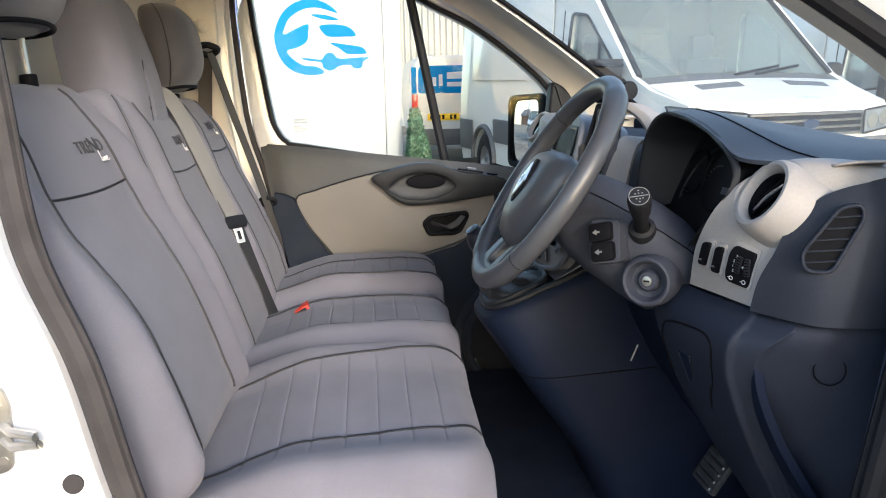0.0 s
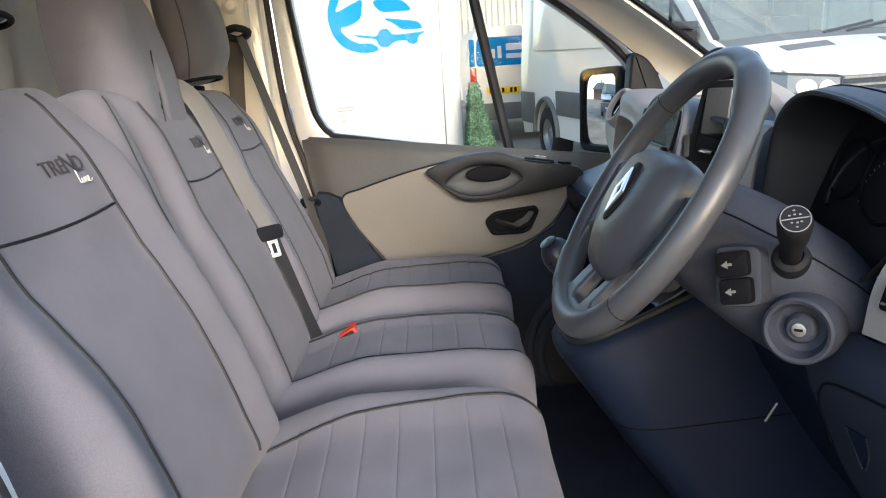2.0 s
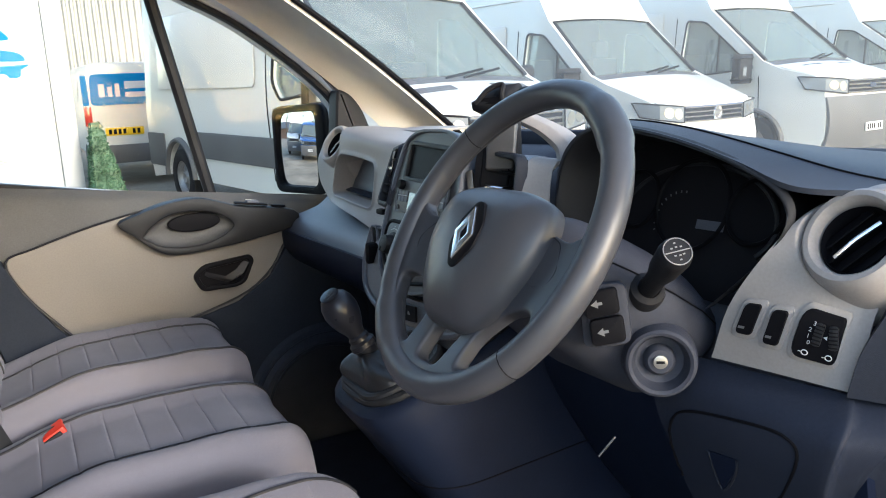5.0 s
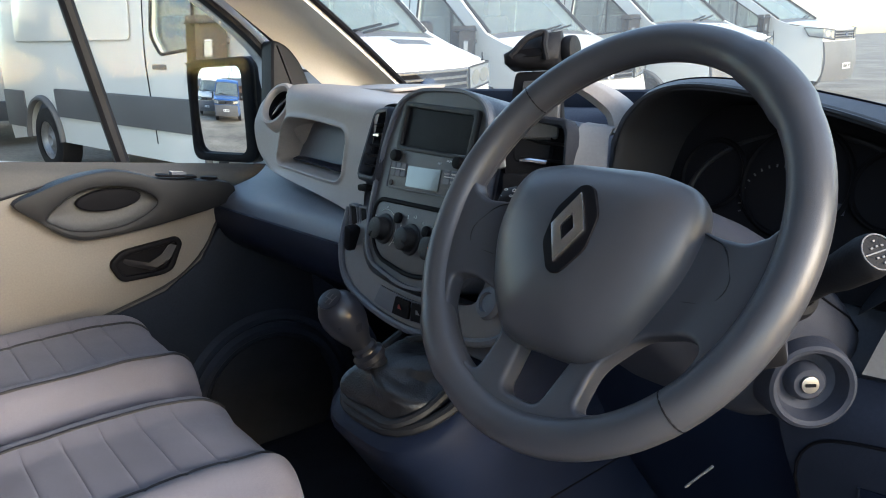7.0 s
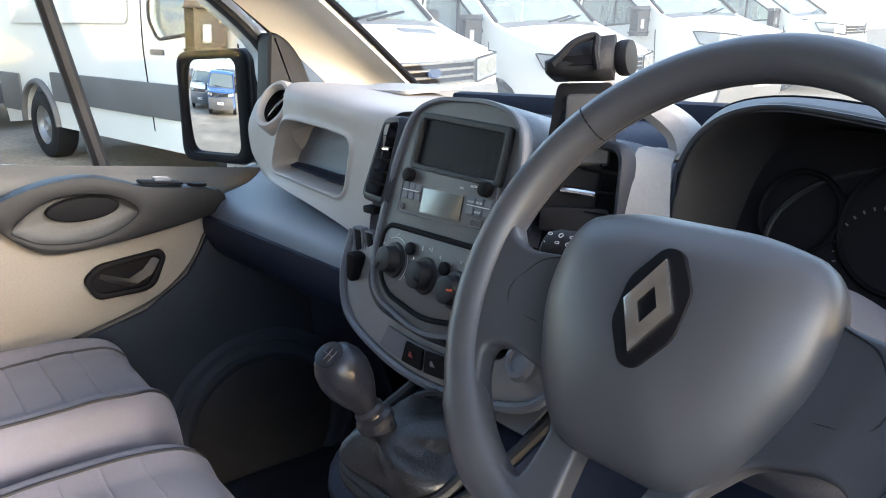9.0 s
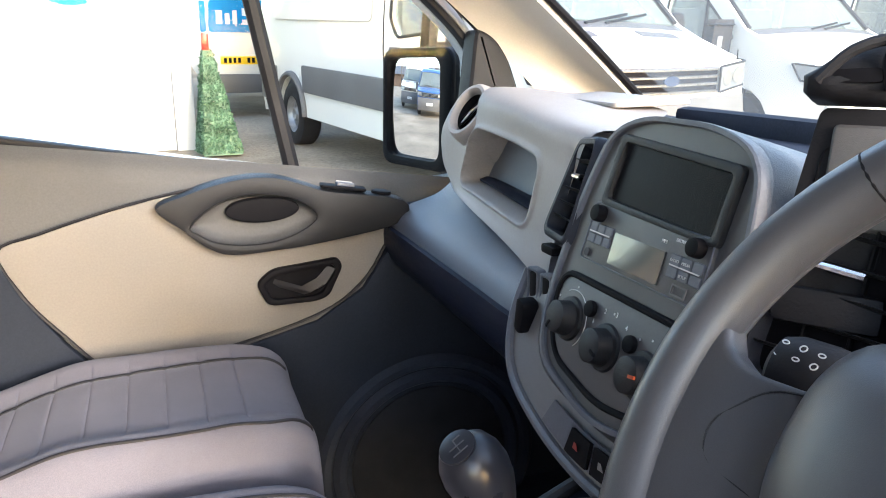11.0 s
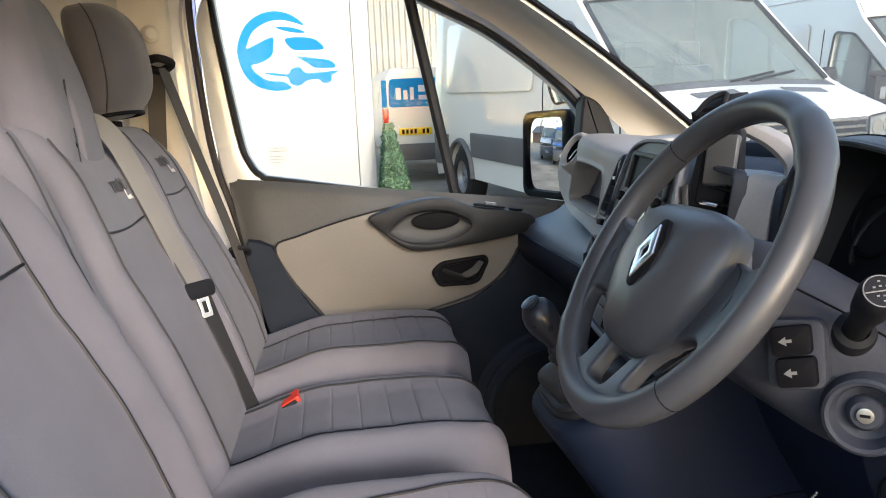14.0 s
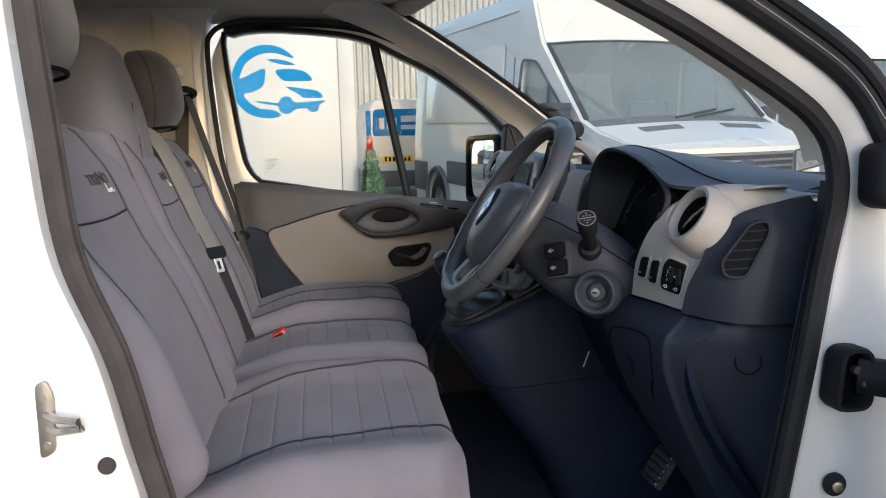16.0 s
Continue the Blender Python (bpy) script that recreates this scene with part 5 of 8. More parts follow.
# tall slatted vents on both sides of the stack
def tall_vent(pts, side):
    """pts: four corners, top left, top right, bottom right, bottom left, seen from the seats."""
    f = patch([[pts[0], pts[1]], [pts[3], pts[2]]])
    nv = (f(0, 1) - f(0, 0)).cross(f(1, 0) - f(0, 0)).normalized()
    nv = nv if nv.x < 0 else -nv
    inner = rounded([(0, 0), (0, 1), (1, 1), (1, 0)], 0.14, 5)

    def ring(g, d):
        return [f(0.5, 0.5) + (f(0.5 + (a - 0.5), 0.5 + (b - 0.5)) - f(0.5, 0.5)) * 1.0 + ((f(a, b) - f(0.5, 0.5)).normalized()) * g + nv * d for a, b in inner]

    def flat(u, v):
        return f(0, 0) + (f(1, 0) - f(0, 0)) * u + (f(0, 1).lerp(f(1, 1), u) - f(0, 0).lerp(f(1, 0), u)) * v
    v = part("tall_vent", loft([ring(0.012, -0.012), ring(0.010, 0.003), ring(0.006, 0.006), ring(0.001, 0.005), ring(0.0, -0.016)], True, False), END_M, dash, "tall slatted air vent in a dark surround", smooth=50)
    part("vent_core", sheet(lambda a, b: flat(-0.04 + 1.08 * a, -0.06 + 1.12 * b) - nv * 0.015, 3, 3, 0.002), BLACK, v)
    for k in range(1, 6):
        part("vent_slat", tube([flat(k / 6, 0.01) - nv * 0.003, flat(k / 6, 0.99) - nv * 0.003], 0.003, 6, flat=(0.0020, 0.012), up=nv + Vector((0, 0, 0.15))), ARM_M, v)
    for b in ((0.5,) if side > 0 else (0.30, 0.66)):
        part("vent_fin", tube([flat(0.04, b) - nv * 0.010, flat(0.96, b) - nv * 0.010], 0.003, 6, flat=(0.002, 0.006), up=nv), BLACK, v)
    part("vent_tab", tube([flat(0.36, 0.28) + nv * 0.002, flat(0.36, 0.5) + nv * 0.006, flat(0.36, 0.74) + nv * 0.003], 0.0032, 8), CHROME, v, "bright vent tab")
    return v


tall_vent([(0.448, 1.843, 1.348), (0.432, 1.785, 1.355), (0.402, 1.787, 1.262), (0.412, 1.846, 1.261)], 1)
tall_vent([(0.452, 1.535, 1.350), (0.458, 1.450, 1.345), (0.432, 1.440, 1.225), (0.405, 1.530, 1.222)], -1)
part("vent_wheel", box(0.394, 0.408, 1.806, 1.832, 1.238, 1.248, 0.003), BLACK, dash, "small vent shut-off wheel")
for y in (1.852, 1.822):
    part("blank_switch", box(0.396, 0.408, y - 0.009, y + 0.008, 1.168, 1.210, 0.003, m=pose(0, 0, 0)), BLACK, dash)
    part("switch_frame", prism(rounded([(y - 0.013, 1.164), (y + 0.012, 1.164), (y + 0.012, 1.214), (y - 0.013, 1.214)], 0.004), [rounded([(y - 0.010, 1.167), (y + 0.009, 1.167), (y + 0.009, 1.211), (y - 0.010, 1.211)], 0.003)], "x", 0.395, 0.406, 0.001), DARK, dash)
# grey field between the right vent and the instrument hood
# Takes the darker console grey so that the hood's shade is painted in.
part("grey_field", sheet(patch([[(0.53, 1.46, 1.342), (0.55, 1.432, 1.336)], [(0.470, 1.448, 1.338), (0.500, 1.424, 1.330)], [(0.43, 1.43, 1.22), (0.46, 1.385, 1.21)], [(0.43, 1.42, 1.16), (0.47, 1.37, 1.15)]]), 12, 6, 0.01), HOOP_M, dash, "warm grey panel beside the instruments, hood shade in its colour")

# lower trim hoop under the stack with tray and switches
hoop = thing("lower_console", "grey lower console hoop with a small tray and two switches", "console", (0.38, 1.66, 1.0))
hp = patch([[(0.408, 1.880, 1.205), (0.396, 1.805, 1.20)], [(0.388, 1.878, 1.150), (0.384, 1.810, 1.158)], [(0.372, 1.845, 1.100), (0.376, 1.785, 1.128)], [(0.362, 1.76, 1.075), (0.372, 1.735, 1.118)], [(0.358, 1.66, 1.066), (0.370, 1.66, 1.113)],
            [(0.362, 1.56, 1.075), (0.372, 1.59, 1.118)], [(0.372, 1.475, 1.100), (0.376, 1.535, 1.128)], [(0.40, 1.44, 1.17), (0.39, 1.52, 1.17)]])
part("hoop", sheet(hp, 50, 8, 0.02), HOOP_M, hoop, "grey curved trim")
part("hoop_edge", tube([hp(i / 40, 0.0) + Vector((-0.002, 0, 0)) for i in range(41)], 0.006, 8), DARK, hoop)
part("tray", sheet(lambda u, v: hp(0.44 + 0.27 * v, 0.25 + 0.6 * u) + Vector((-0.004, 0, 0.002)), 4, 10, 0.003), DARK, hoop, "dark tray insert")
for v in (0.53, 0.60):
    hsw = part("switch", sheet(lambda a, b, v=v: hp(v + 0.058 * b, 0.3 + 0.5 * a) + Vector((-0.009, 0, 0.004)), 4, 4, 0.004), BLACK, hoop)
    part("switch_mark", sheet(lambda a, b, v=v: hp(v + 0.022 + 0.014 * b * (1 - 0.6 * a), 0.50 + 0.12 * a) + Vector((-0.0145, 0, 0.006)), 2, 2, 0.0006), RED_DIM if v < 0.56 else INK_DIM, hsw)
part("power_socket", lathe([(0.0, 0.004), (0.011, 0.004), (0.013, 0.007), (0.019, 0.006), (0.022, 0.0)], (0.376, 1.505, 1.135), (-0.88, 0.12, 0.45), 32), DARK, hoop, "round dark socket cover")
part("cup_tab", prism(rounded([(-0.008, -0.02), (0.008, -0.02), (0.01, 0.02), (-0.01, 0.02)], 0.007), [], "x", 0.372, 0.392, 0.004, m=pose(0, 1.838, 1.165, 12, 0, 0)), BLACK, hoop, "black coin-slot catch")

# lower console body with the gear lever
cons = thing("gear_console", "dark centre console carrying the gear lever", "console", (0.4, 1.62, 0.56))
CONSOLE_RISE = 0.42


def console_loop(z, x0, x1, y0, y1, r=0.088):
    """A level of the console; towards the top it rises to the front."""
    lift = CONSOLE_RISE * step(0.86, 0.985, z)
    return [Vector((x, y, z + lift * max(0.0, x - 0.215))) for x, y in rounded([(x0, y0), (x1, y0), (x1, y1), (x0, y1)], r, 6)]


LEVELS = [(0.56, 0.47, 0.84, 1.44, 1.80), (0.70, 0.405, 0.80, 1.436, 1.78), (0.82, 0.318, 0.74, 1.440, 1.74), (0.90, 0.262, 0.68, 1.446, 1.715), (0.950, 0.228, 0.62, 1.452, 1.700), (0.976, 0.213, 0.56, 1.456, 1.694),
          (0.988, 0.212, 0.52, 1.460, 1.690), (0.996, 0.219, 0.50, 1.468, 1.682)]
part("console_body", loft([console_loop(*q) for q in LEVELS]), LOWER, cons, "tapering console body with shade in its navy colour")
crim = console_loop(0.998, 0.228, 0.50, 1.478, 1.672, 0.080)
part("console_rim", tube(crim, 0.008, 10, closed=True), ARM_M, cons, "rounded rim of the console")


def on_console(x, y, h=0.0):
    """A place on the console's sloping top."""
    return Vector((x - 0.39 * h, y, 1.000 + CONSOLE_RISE * (x - 0.215) + 0.92 * h))


GAITER = rounded([(0.232, 1.522), (0.262, 1.498), (0.352, 1.502), (0.362, 1.640), (0.262, 1.650), (0.234, 1.630)], 0.045, 6)
part("gaiter_ring", tube([on_console(x, y, 0.005) for x, y in GAITER], 0.0075, 10, closed=True), ARM_M, cons, "dark plastic frame round the gaiter")
part("console_ramp", sheet(lambda u, v: on_console(0.362 + 0.07 * u, 1.485 + 0.19 * v, 0.004 + 0.010 * u), 6, 8, 0.004), DARK, cons, "smooth ramp between the gaiter and the dashboard")
part("console_slot", prism(rounded([(0.398, 1.500), (0.424, 1.500), (0.424, 1.545), (0.398, 1.545)], 0.004), [], "z", 0, 0.002, m=Matrix.Translation((0, 0, 1.000 - CONSOLE_RISE * 0.215 + 0.0175)) @ Matrix(((1, 0, 0, 0), (0, 1, 0, 0), (CONSOLE_RISE, 0, 1, 0), (0, 0, 0, 1)))), BLACK, cons, "dark slot in the ramp")


def waist(t):
    """The joint line on the console's near side, level with the seat cushions."""
    lo, hi = console_loop(*LEVELS[2]), console_loop(*LEVELS[3])
    k = len(lo)
    f = (0.80 + 0.45 * t) * k
    i = int(f)
    a = lo[i % k].lerp(hi[i % k], 0.6)
    b = lo[(i + 1) % k].lerp(hi[(i + 1) % k], 0.6)
    p = a.lerp(b, f - i)
    c = Vector((0.5, 1.60, p.z))
    return c + (p - c) * 1.002


knob = Vector((0.226, 1.612, 1.135))
neck = Vector((0.256, 1.602, 1.074))
ax = (knob - neck).normalized()
KNOB = mat("glossy worn knob plastic", (0.017, 0.019, 0.027), 0.30, vary=0.12, scale=30, spec=0.4)
HIDE = mat("black leathery gaiter", (0.012, 0.013, 0.016), 0.36, vary=0.2, scale=30, grain=0.2, bump=0.35, bump_scale=400, spec=0.5)
gs = []
mid_g = Vector((0.292, 1.576))
for k in range(13):
    f = k / 12
    ring = []
    for i, (x, y) in enumerate(GAITER):
        t = math.atan2(y - mid_g.y, x - mid_g.x)
        s_ = (1 - f) ** 0.80 * (0.985 + 0.10 * math.sin(math.pi * f))
        crease = 0.022 * math.sin(math.pi * f) * (abs(math.cos(2 * t + 0.5 + 1.1 * f)) - 0.5) + 0.005 * math.sin(math.pi * f) * math.sin(7 * t + 6 * f)
        base = on_console(mid_g.x + (x - mid_g.x) * s_, mid_g.y + (y - mid_g.y) * s_, 0.003)
        rise = (neck - on_console(mid_g.x, mid_g.y, 0.003)) * (f ** 1.15) - ax * 0.018 * f
        out_g = Vector((math.cos(t), math.sin(t), 0.3))
        ring.append(base + rise + out_g * (crease + 0.0135 * f))
    gs.append(ring)
part("gaiter", loft(gs), HIDE, cons, "soft creased black gear gaiter", smooth=28)
part("lever_collar", lathe([(0.012, -0.025), (0.016, -0.02), (0.018, -0.008), (0.021, -0.006), (0.021, 0.002), (0.016, 0.006), (0.015, 0.012)], neck, ax, 28), KNOB, cons)
gk = part("gear_knob", lathe([(0.0, 0.082), (0.012, 0.0805), (0.0205, 0.075), (0.0262, 0.064), (0.0280, 0.051), (0.0258, 0.036), (0.0202, 0.021), (0.0150, 0.011), (0.0135, 0.004), (0.0165, 0.0), (0.0165, -0.004), (0.010, -0.006)], neck + ax * 0.012, ax, 36), KNOB, cons, "smooth glossy dark gear knob")
face = (ax + Vector((-0.25, -0.35, 0.1))).normalized()
part("shift_pattern", disc(neck + ax * 0.0640 + face * 0.0300, face, 0.0155, 0.0022, 28, 0.0008), KNOB, gk, "round shift diagram with pale lines")
SP = frame_of(neck + ax * 0.0640 + face * 0.0323, Vector((0, -1, 0)).cross(face).cross(face).normalized(), Vector((0, -1, 0)).cross(face).normalized(), face)
SHIFT_INK = mat("grey engraved line", (0.07, 0.07, 0.075), 0.5, vary=0.05)
for a0, a1, b0, b1 in ((-0.0075, 0.0075, -0.0005, 0.0005), (-0.0075, -0.0065, -0.007, 0.007), (-0.0005, 0.0005, -0.007, 0.007), (0.0065, 0.0075, -0.007, 0.0)):
    part("shift_line", box(a0, a1, b0, b1, 0.0, 0.0005, 0, m=SP), SHIFT_INK, gk, "pale engraved line")

# instrument hood
LIP = [(0.495, 1.425, 1.215), (0.505, 1.425, 1.285), (0.511, 1.419, 1.330), (0.515, 1.403, 1.358), (0.519, 1.376, 1.378), (0.521, 1.33, 1.387), (0.519, 1.25, 1.379), (0.514, 1.17, 1.364), (0.506, 1.10, 1.345), (0.502, 1.048, 1.322), (0.498, 1.030, 1.295), (0.487, 1.040, 1.262), (0.474, 1.075, 1.222), (0.470, 1.11, 1.19)]
lip = smooth_path(LIP, 5)
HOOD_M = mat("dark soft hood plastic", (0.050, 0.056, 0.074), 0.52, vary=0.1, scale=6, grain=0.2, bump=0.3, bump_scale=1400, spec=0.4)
hood_c = Vector((0.60, 1.22, 1.26))
hood_rows = []
for dx, s, dz in ((0.125, 0.80, -0.004), (0.085, 0.84, 0.0), (0.048, 0.89, 0.0), (0.022, 0.935, 0.0), (0.008, 0.968, 0.0), (0.001, 0.988, 0.001), (0.0, 0.998, 0.002), (0.003, 1.008, 0.003), (0.010, 1.012, 0.004)):
    hood_rows.append([Vector((p.x + dx, hood_c.y + (p.y - hood_c.y) * s, hood_c.z + (p.z - hood_c.z) * s + dz)) for p in lip])
# HOOD_M's plastic again, with the shade under the hood in its colour.
HOOD_FACE = mat("hood plastic darkened for shade", (0.017, 0.0175, 0.021), 0.5, vary=0.1, scale=6, grain=0.2, bump=0.3, bump_scale=1400, spec=0.3)
part("instrument_hood", loft(hood_rows, False), HOOD_FACE, dash, "rounded face of the instrument hood, near-black with painted shade", smooth=80)
# the hood's broad top falls away to the screen and to the door
TOPH = patch([[(0.512, 1.430, 1.325), (0.515, 1.412, 1.358), (0.519, 1.380, 1.382), (0.522, 1.33, 1.391), (0.521, 1.25, 1.383), (0.516, 1.17, 1.368), (0.510, 1.10, 1.350), (0.508, 1.03, 1.329), (0.54, 0.965, 1.325)],
              [(0.575, 1.452, 1.335), (0.575, 1.436, 1.366), (0.575, 1.402, 1.387), (0.575, 1.34, 1.394), (0.575, 1.25, 1.386), (0.575, 1.17, 1.372), (0.575, 1.09, 1.355), (0.58, 1.015, 1.338), (0.60, 0.945, 1.323)],
              [(0.66, 1.468, 1.335), (0.66, 1.452, 1.360), (0.66, 1.415, 1.376), (0.66, 1.35, 1.380), (0.66, 1.25, 1.370), (0.66, 1.17, 1.358), (0.66, 1.08, 1.347), (0.66, 0.995, 1.334), (0.68, 0.92, 1.316)],
              [(0.80, 1.476, 1.320), (0.80, 1.460, 1.338), (0.80, 1.42, 1.349), (0.80, 1.35, 1.352), (0.80, 1.25, 1.346), (0.80, 1.17, 1.340), (0.80, 1.07, 1.335), (0.80, 0.98, 1.325), (0.82, 0.90, 1.305)],
              [(1.10, 1.49, 1.270), (1.10, 1.47, 1.280), (1.10, 1.43, 1.285), (1.10, 1.35, 1.285), (1.10, 1.25, 1.285), (1.10, 1.17, 1.285), (1.10, 1.07, 1.285), (1.06, 0.98, 1.285), (1.0, 0.90, 1.27)]])
part("hood_top", sheet(TOPH, 40, 60, 0.006), HOOD_M, dash, "dark sloping top of the instrument hood")
part("hood_flank", sheet(patch([[(0.512, 1.430, 1.325), (0.575, 1.452, 1.335), (0.66, 1.468, 1.335), (0.80, 1.476, 1.320)], [(0.498, 1.430, 1.22), (0.57, 1.452, 1.24), (0.66, 1.468, 1.25), (0.80, 1.476, 1.25)]]), 8, 16, 0.004), HOOD_M, dash, "dark flank of the hood")
part("hood_seam", tube([TOPH(0.22, v / 30) + Vector((0, 0, 0.0006)) for v in range(31)], 0.0013, 6), BLACK, dash)
ring_c = Vector((0.572, 1.232, 1.262))
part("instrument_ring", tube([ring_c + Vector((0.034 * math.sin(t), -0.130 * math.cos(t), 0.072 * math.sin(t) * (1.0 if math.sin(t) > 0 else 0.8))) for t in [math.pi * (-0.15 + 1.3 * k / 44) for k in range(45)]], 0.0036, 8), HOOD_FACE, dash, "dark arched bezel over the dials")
inst = part("instrument_panel", sheet(lambda u, v: Vector((0.618 - 0.075 * u, 1.03 + 0.385 * v, (1.285 + 0.075 * step(0.0, 0.55, v)) * (1 - u) + 1.175 * u)), 4, 6, 0.004), SCREEN, dash, "dark instrument panel")
for yc, r in ((1.335, 0.040), (1.235, 0.060), (1.135, 0.040)):
    part("dial", lathe([(r - 0.003, 0), (r - 0.001, 0.003), (r + 0.001, 0.003), (r + 0.003, 0)], (0.579, yc, 1.285), (-0.94, 0, 0.34), 48), BLACK, inst, "dark round dial")
di_x, di_y = Vector((0, -1, 0)), Vector((0.34, 0, 0.94))
for k in range(11):
    t = radians(215 - 13 * k)
    c = Vector((0.574, 1.255, 1.262)) + di_x * 0.040 * math.cos(t) + di_y * 0.040 * math.sin(t)
    part("dial_mark", box(-0.0008, 0.0008, -0.0016, 0.0016, 0, 0.0008, 0, m=Matrix.Translation(c) @ frame_of((0, 0, 0), di_x, di_y, (-0.94, 0, 0.34)) @ pose(0, 0, 0, 0, 0, math.degrees(t) - 90)), INK_DIM, inst)
part("dial_glass", box(-0.022, 0.022, -0.006, 0.006, 0, 0.001, 0, m=Matrix.Translation((0.574, 1.20, 1.262)) @ frame_of((0, 0, 0), di_x, di_y, (-0.94, 0, 0.34))), DARK, inst, "faint grey display strip")

# driver's warm grey corner with switches and round vent
COR = [[(0.66, 1.02, 1.318), (0.665, 0.985, 1.322), (0.67, 0.95, 1.322), (0.70, 0.912, 1.312)],
       [(0.535, 1.020, 1.308), (0.545, 0.975, 1.326), (0.572, 0.938, 1.322), (0.645, 0.904, 1.309)],
       [(0.488, 1.040, 1.268), (0.515, 0.98, 1.280), (0.538, 0.944, 1.270), (0.582, 0.922, 1.284)],
       [(0.472, 1.078, 1.204), (0.488, 1.01, 1.204), (0.508, 0.968, 1.196), (0.524, 0.944, 1.225)],
       [(0.474, 1.105, 1.136), (0.488, 1.03, 1.135), (0.500, 0.975, 1.133), (0.508, 0.955, 1.131)]]


cor_fn = patch(COR)
D_VENT = ((0.512, 0.968, 1.284), (-0.85, -0.04, 0.50))
part("grey_corner", sheet(dent(cor_fn, *D_VENT, 0.052, 0.055), 150, 130, 0.006), GREY, dash, "warm grey corner of the dashboard")
vent_ring(*D_VENT, 0.052, GREY, dash, 0.9)
tv = part("top_vent", tube([Vector((0.615 + 0.032 * math.cos(t) - 0.006 * math.sin(t), 0.928 + 0.016 * math.sin(t), 1.3215 - 0.004 * math.sin(t) + 0.001)) for t in [2 * math.pi * i / 28 for i in range(28)]], 0.0022, 6, closed=True), GREY, dash, "oval demister recess")
part("vent_core", loft([[Vector((0.615 + s * 0.032 * math.cos(t) - s * 0.006 * math.sin(t), 0.928 + s * 0.016 * math.sin(t), 1.3222 - s * 0.004 * math.sin(t))) for t in [2 * math.pi * i / 28 for i in range(28)]] for s in (1.0, 0.02)], True, False), DARK, tv)
sw_n = Vector((-0.93, -0.32, 0.1)).normalized()


def corner_switch(u0, u1, v0, v1, lift, nm, material, r=0.14):
    """A rounded rocker lying on the grey corner, from u0, v0 to u1, v1."""
    lp = rounded([(u0, v0), (u0, v1), (u1, v1), (u1, v0)], r * min(u1 - u0, v1 - v0) * 2, 4)
    cu, cv = (u0 + u1) / 2, (v0 + v1) / 2
    return loft([[cor_fn(cu + (a - cu) * s, cv + (b - cv) * s) + sw_n * h for a, b in lp] for s, h in ((1.0, -0.004), (1.0, lift * 0.7), (0.95, lift), (0.02, lift))])


for u0, u1, v0, v1, nm in ((0.735, 0.865, 0.085, 0.165, 0), (0.745, 0.885, 0.225, 0.305, 0), (0.715, 0.905, 0.375, 0.665, 1)):
    part("switch_frame", corner_switch(u0 - 0.018, u1 + 0.018, v0 - 0.024, v1 + 0.024, 0.0025, "f", GREY), GREY, dash)
    sw = part("switch", corner_switch(u0, u1, v0, v1, 0.006, "s", BLACK), BLACK, dash, "black dashboard switch")
    if not nm:
        bar = sheet(lambda a, b, u=u0 + (u1 - u0) * 0.76, v=v0 + (v1 - v0) * 0.32: cor_fn(u + 0.010 * (a - 0.5), v + 0.030 * (b - 0.5)) + sw_n * 0.0066, 2, 2, 0.0004)
        part("switch_mark", bar, INK_DIM, sw)
        continue

    def on_switch(a, b, lift=0.0066, u0=u0, u1=u1, v0=v0, v1=v1):
        """A frame on the switch unit: a runs down it, b across."""
        u, v = u0 + (u1 - u0) * a, v0 + (v1 - v0) * b
        o = cor_fn(u, v)
        r = (cor_fn(u, v + 0.03) - o).normalized()
        d = (cor_fn(u - 0.03, v) - o).normalized()
        z = r.cross(d).normalized()
        z = z if z.dot(sw_n) > 0 else -z
        return frame_of(o + z * lift, r, z.cross(r), z)
    for k, ch in enumerate("3210"):
        lettering(ch, 0.0062, on_switch(0.26 + 0.125 * k, 0.30 - 0.05 * math.sin(math.pi * k / 3)), INK, sw, "white printed figure", "marking", 0.0002)
    for b in (0.44, 0.80):
        wl = part("dimmer_wheel", prism(rounded([(-0.0042, -0.012), (0.0042, -0.012), (0.0042, 0.012), (-0.0042, 0.012)], 0.003), [], "z", -0.003, 0.0022, 0.001, 2, m=on_switch(0.40, b)), ARM_M, sw, "small ribbed dimmer wheel")
        for k in range(6):
            part("wheel_rib", box(-0.0040, 0.0040, -0.0098 + 0.0038 * k, -0.0084 + 0.0038 * k, 0.0018, 0.0030, 0, m=on_switch(0.40, b)), BLACK, wl)
    part("switch_mark", prism([(-0.002, 0), (0.0015, 0.002), (0.0015, -0.002)], [], "z", 0, 0.0005, m=on_switch(0.42, 0.61)), INK, sw)
    for b in (0.28, 0.80):
        part("switch_mark", tube([on_switch(0.82, b) @ Vector((0.0030 * math.cos(t), 0.0026 * math.sin(t), 0.0004)) for t in [2 * math.pi * k / 14 for k in range(14)]], 0.0006, 5, closed=True), INK, sw)
        part("switch_mark", box(-0.0062, -0.0036, -0.0004, 0.0004, 0, 0.0006, 0, m=on_switch(0.82, b)), INK, sw)
ENDC = [[(0.530, 0.936, 1.243), (0.556, 0.924, 1.272), (0.590, 0.912, 1.291), (0.66, 0.892, 1.309)],
        [(0.522, 0.940, 1.215), (0.552, 0.908, 1.240), (0.590, 0.890, 1.254), (0.68, 0.872, 1.264)],
        [(0.509, 0.954, 1.172), (0.540, 0.907, 1.185), (0.578, 0.887, 1.195), (0.68, 0.868, 1.200)],
        [(0.503, 0.962, 1.131), (0.535, 0.912, 1.128), (0.57, 0.890, 1.125), (0.67, 0.880, 1.125)]]
end_fn = patch(ENDC)
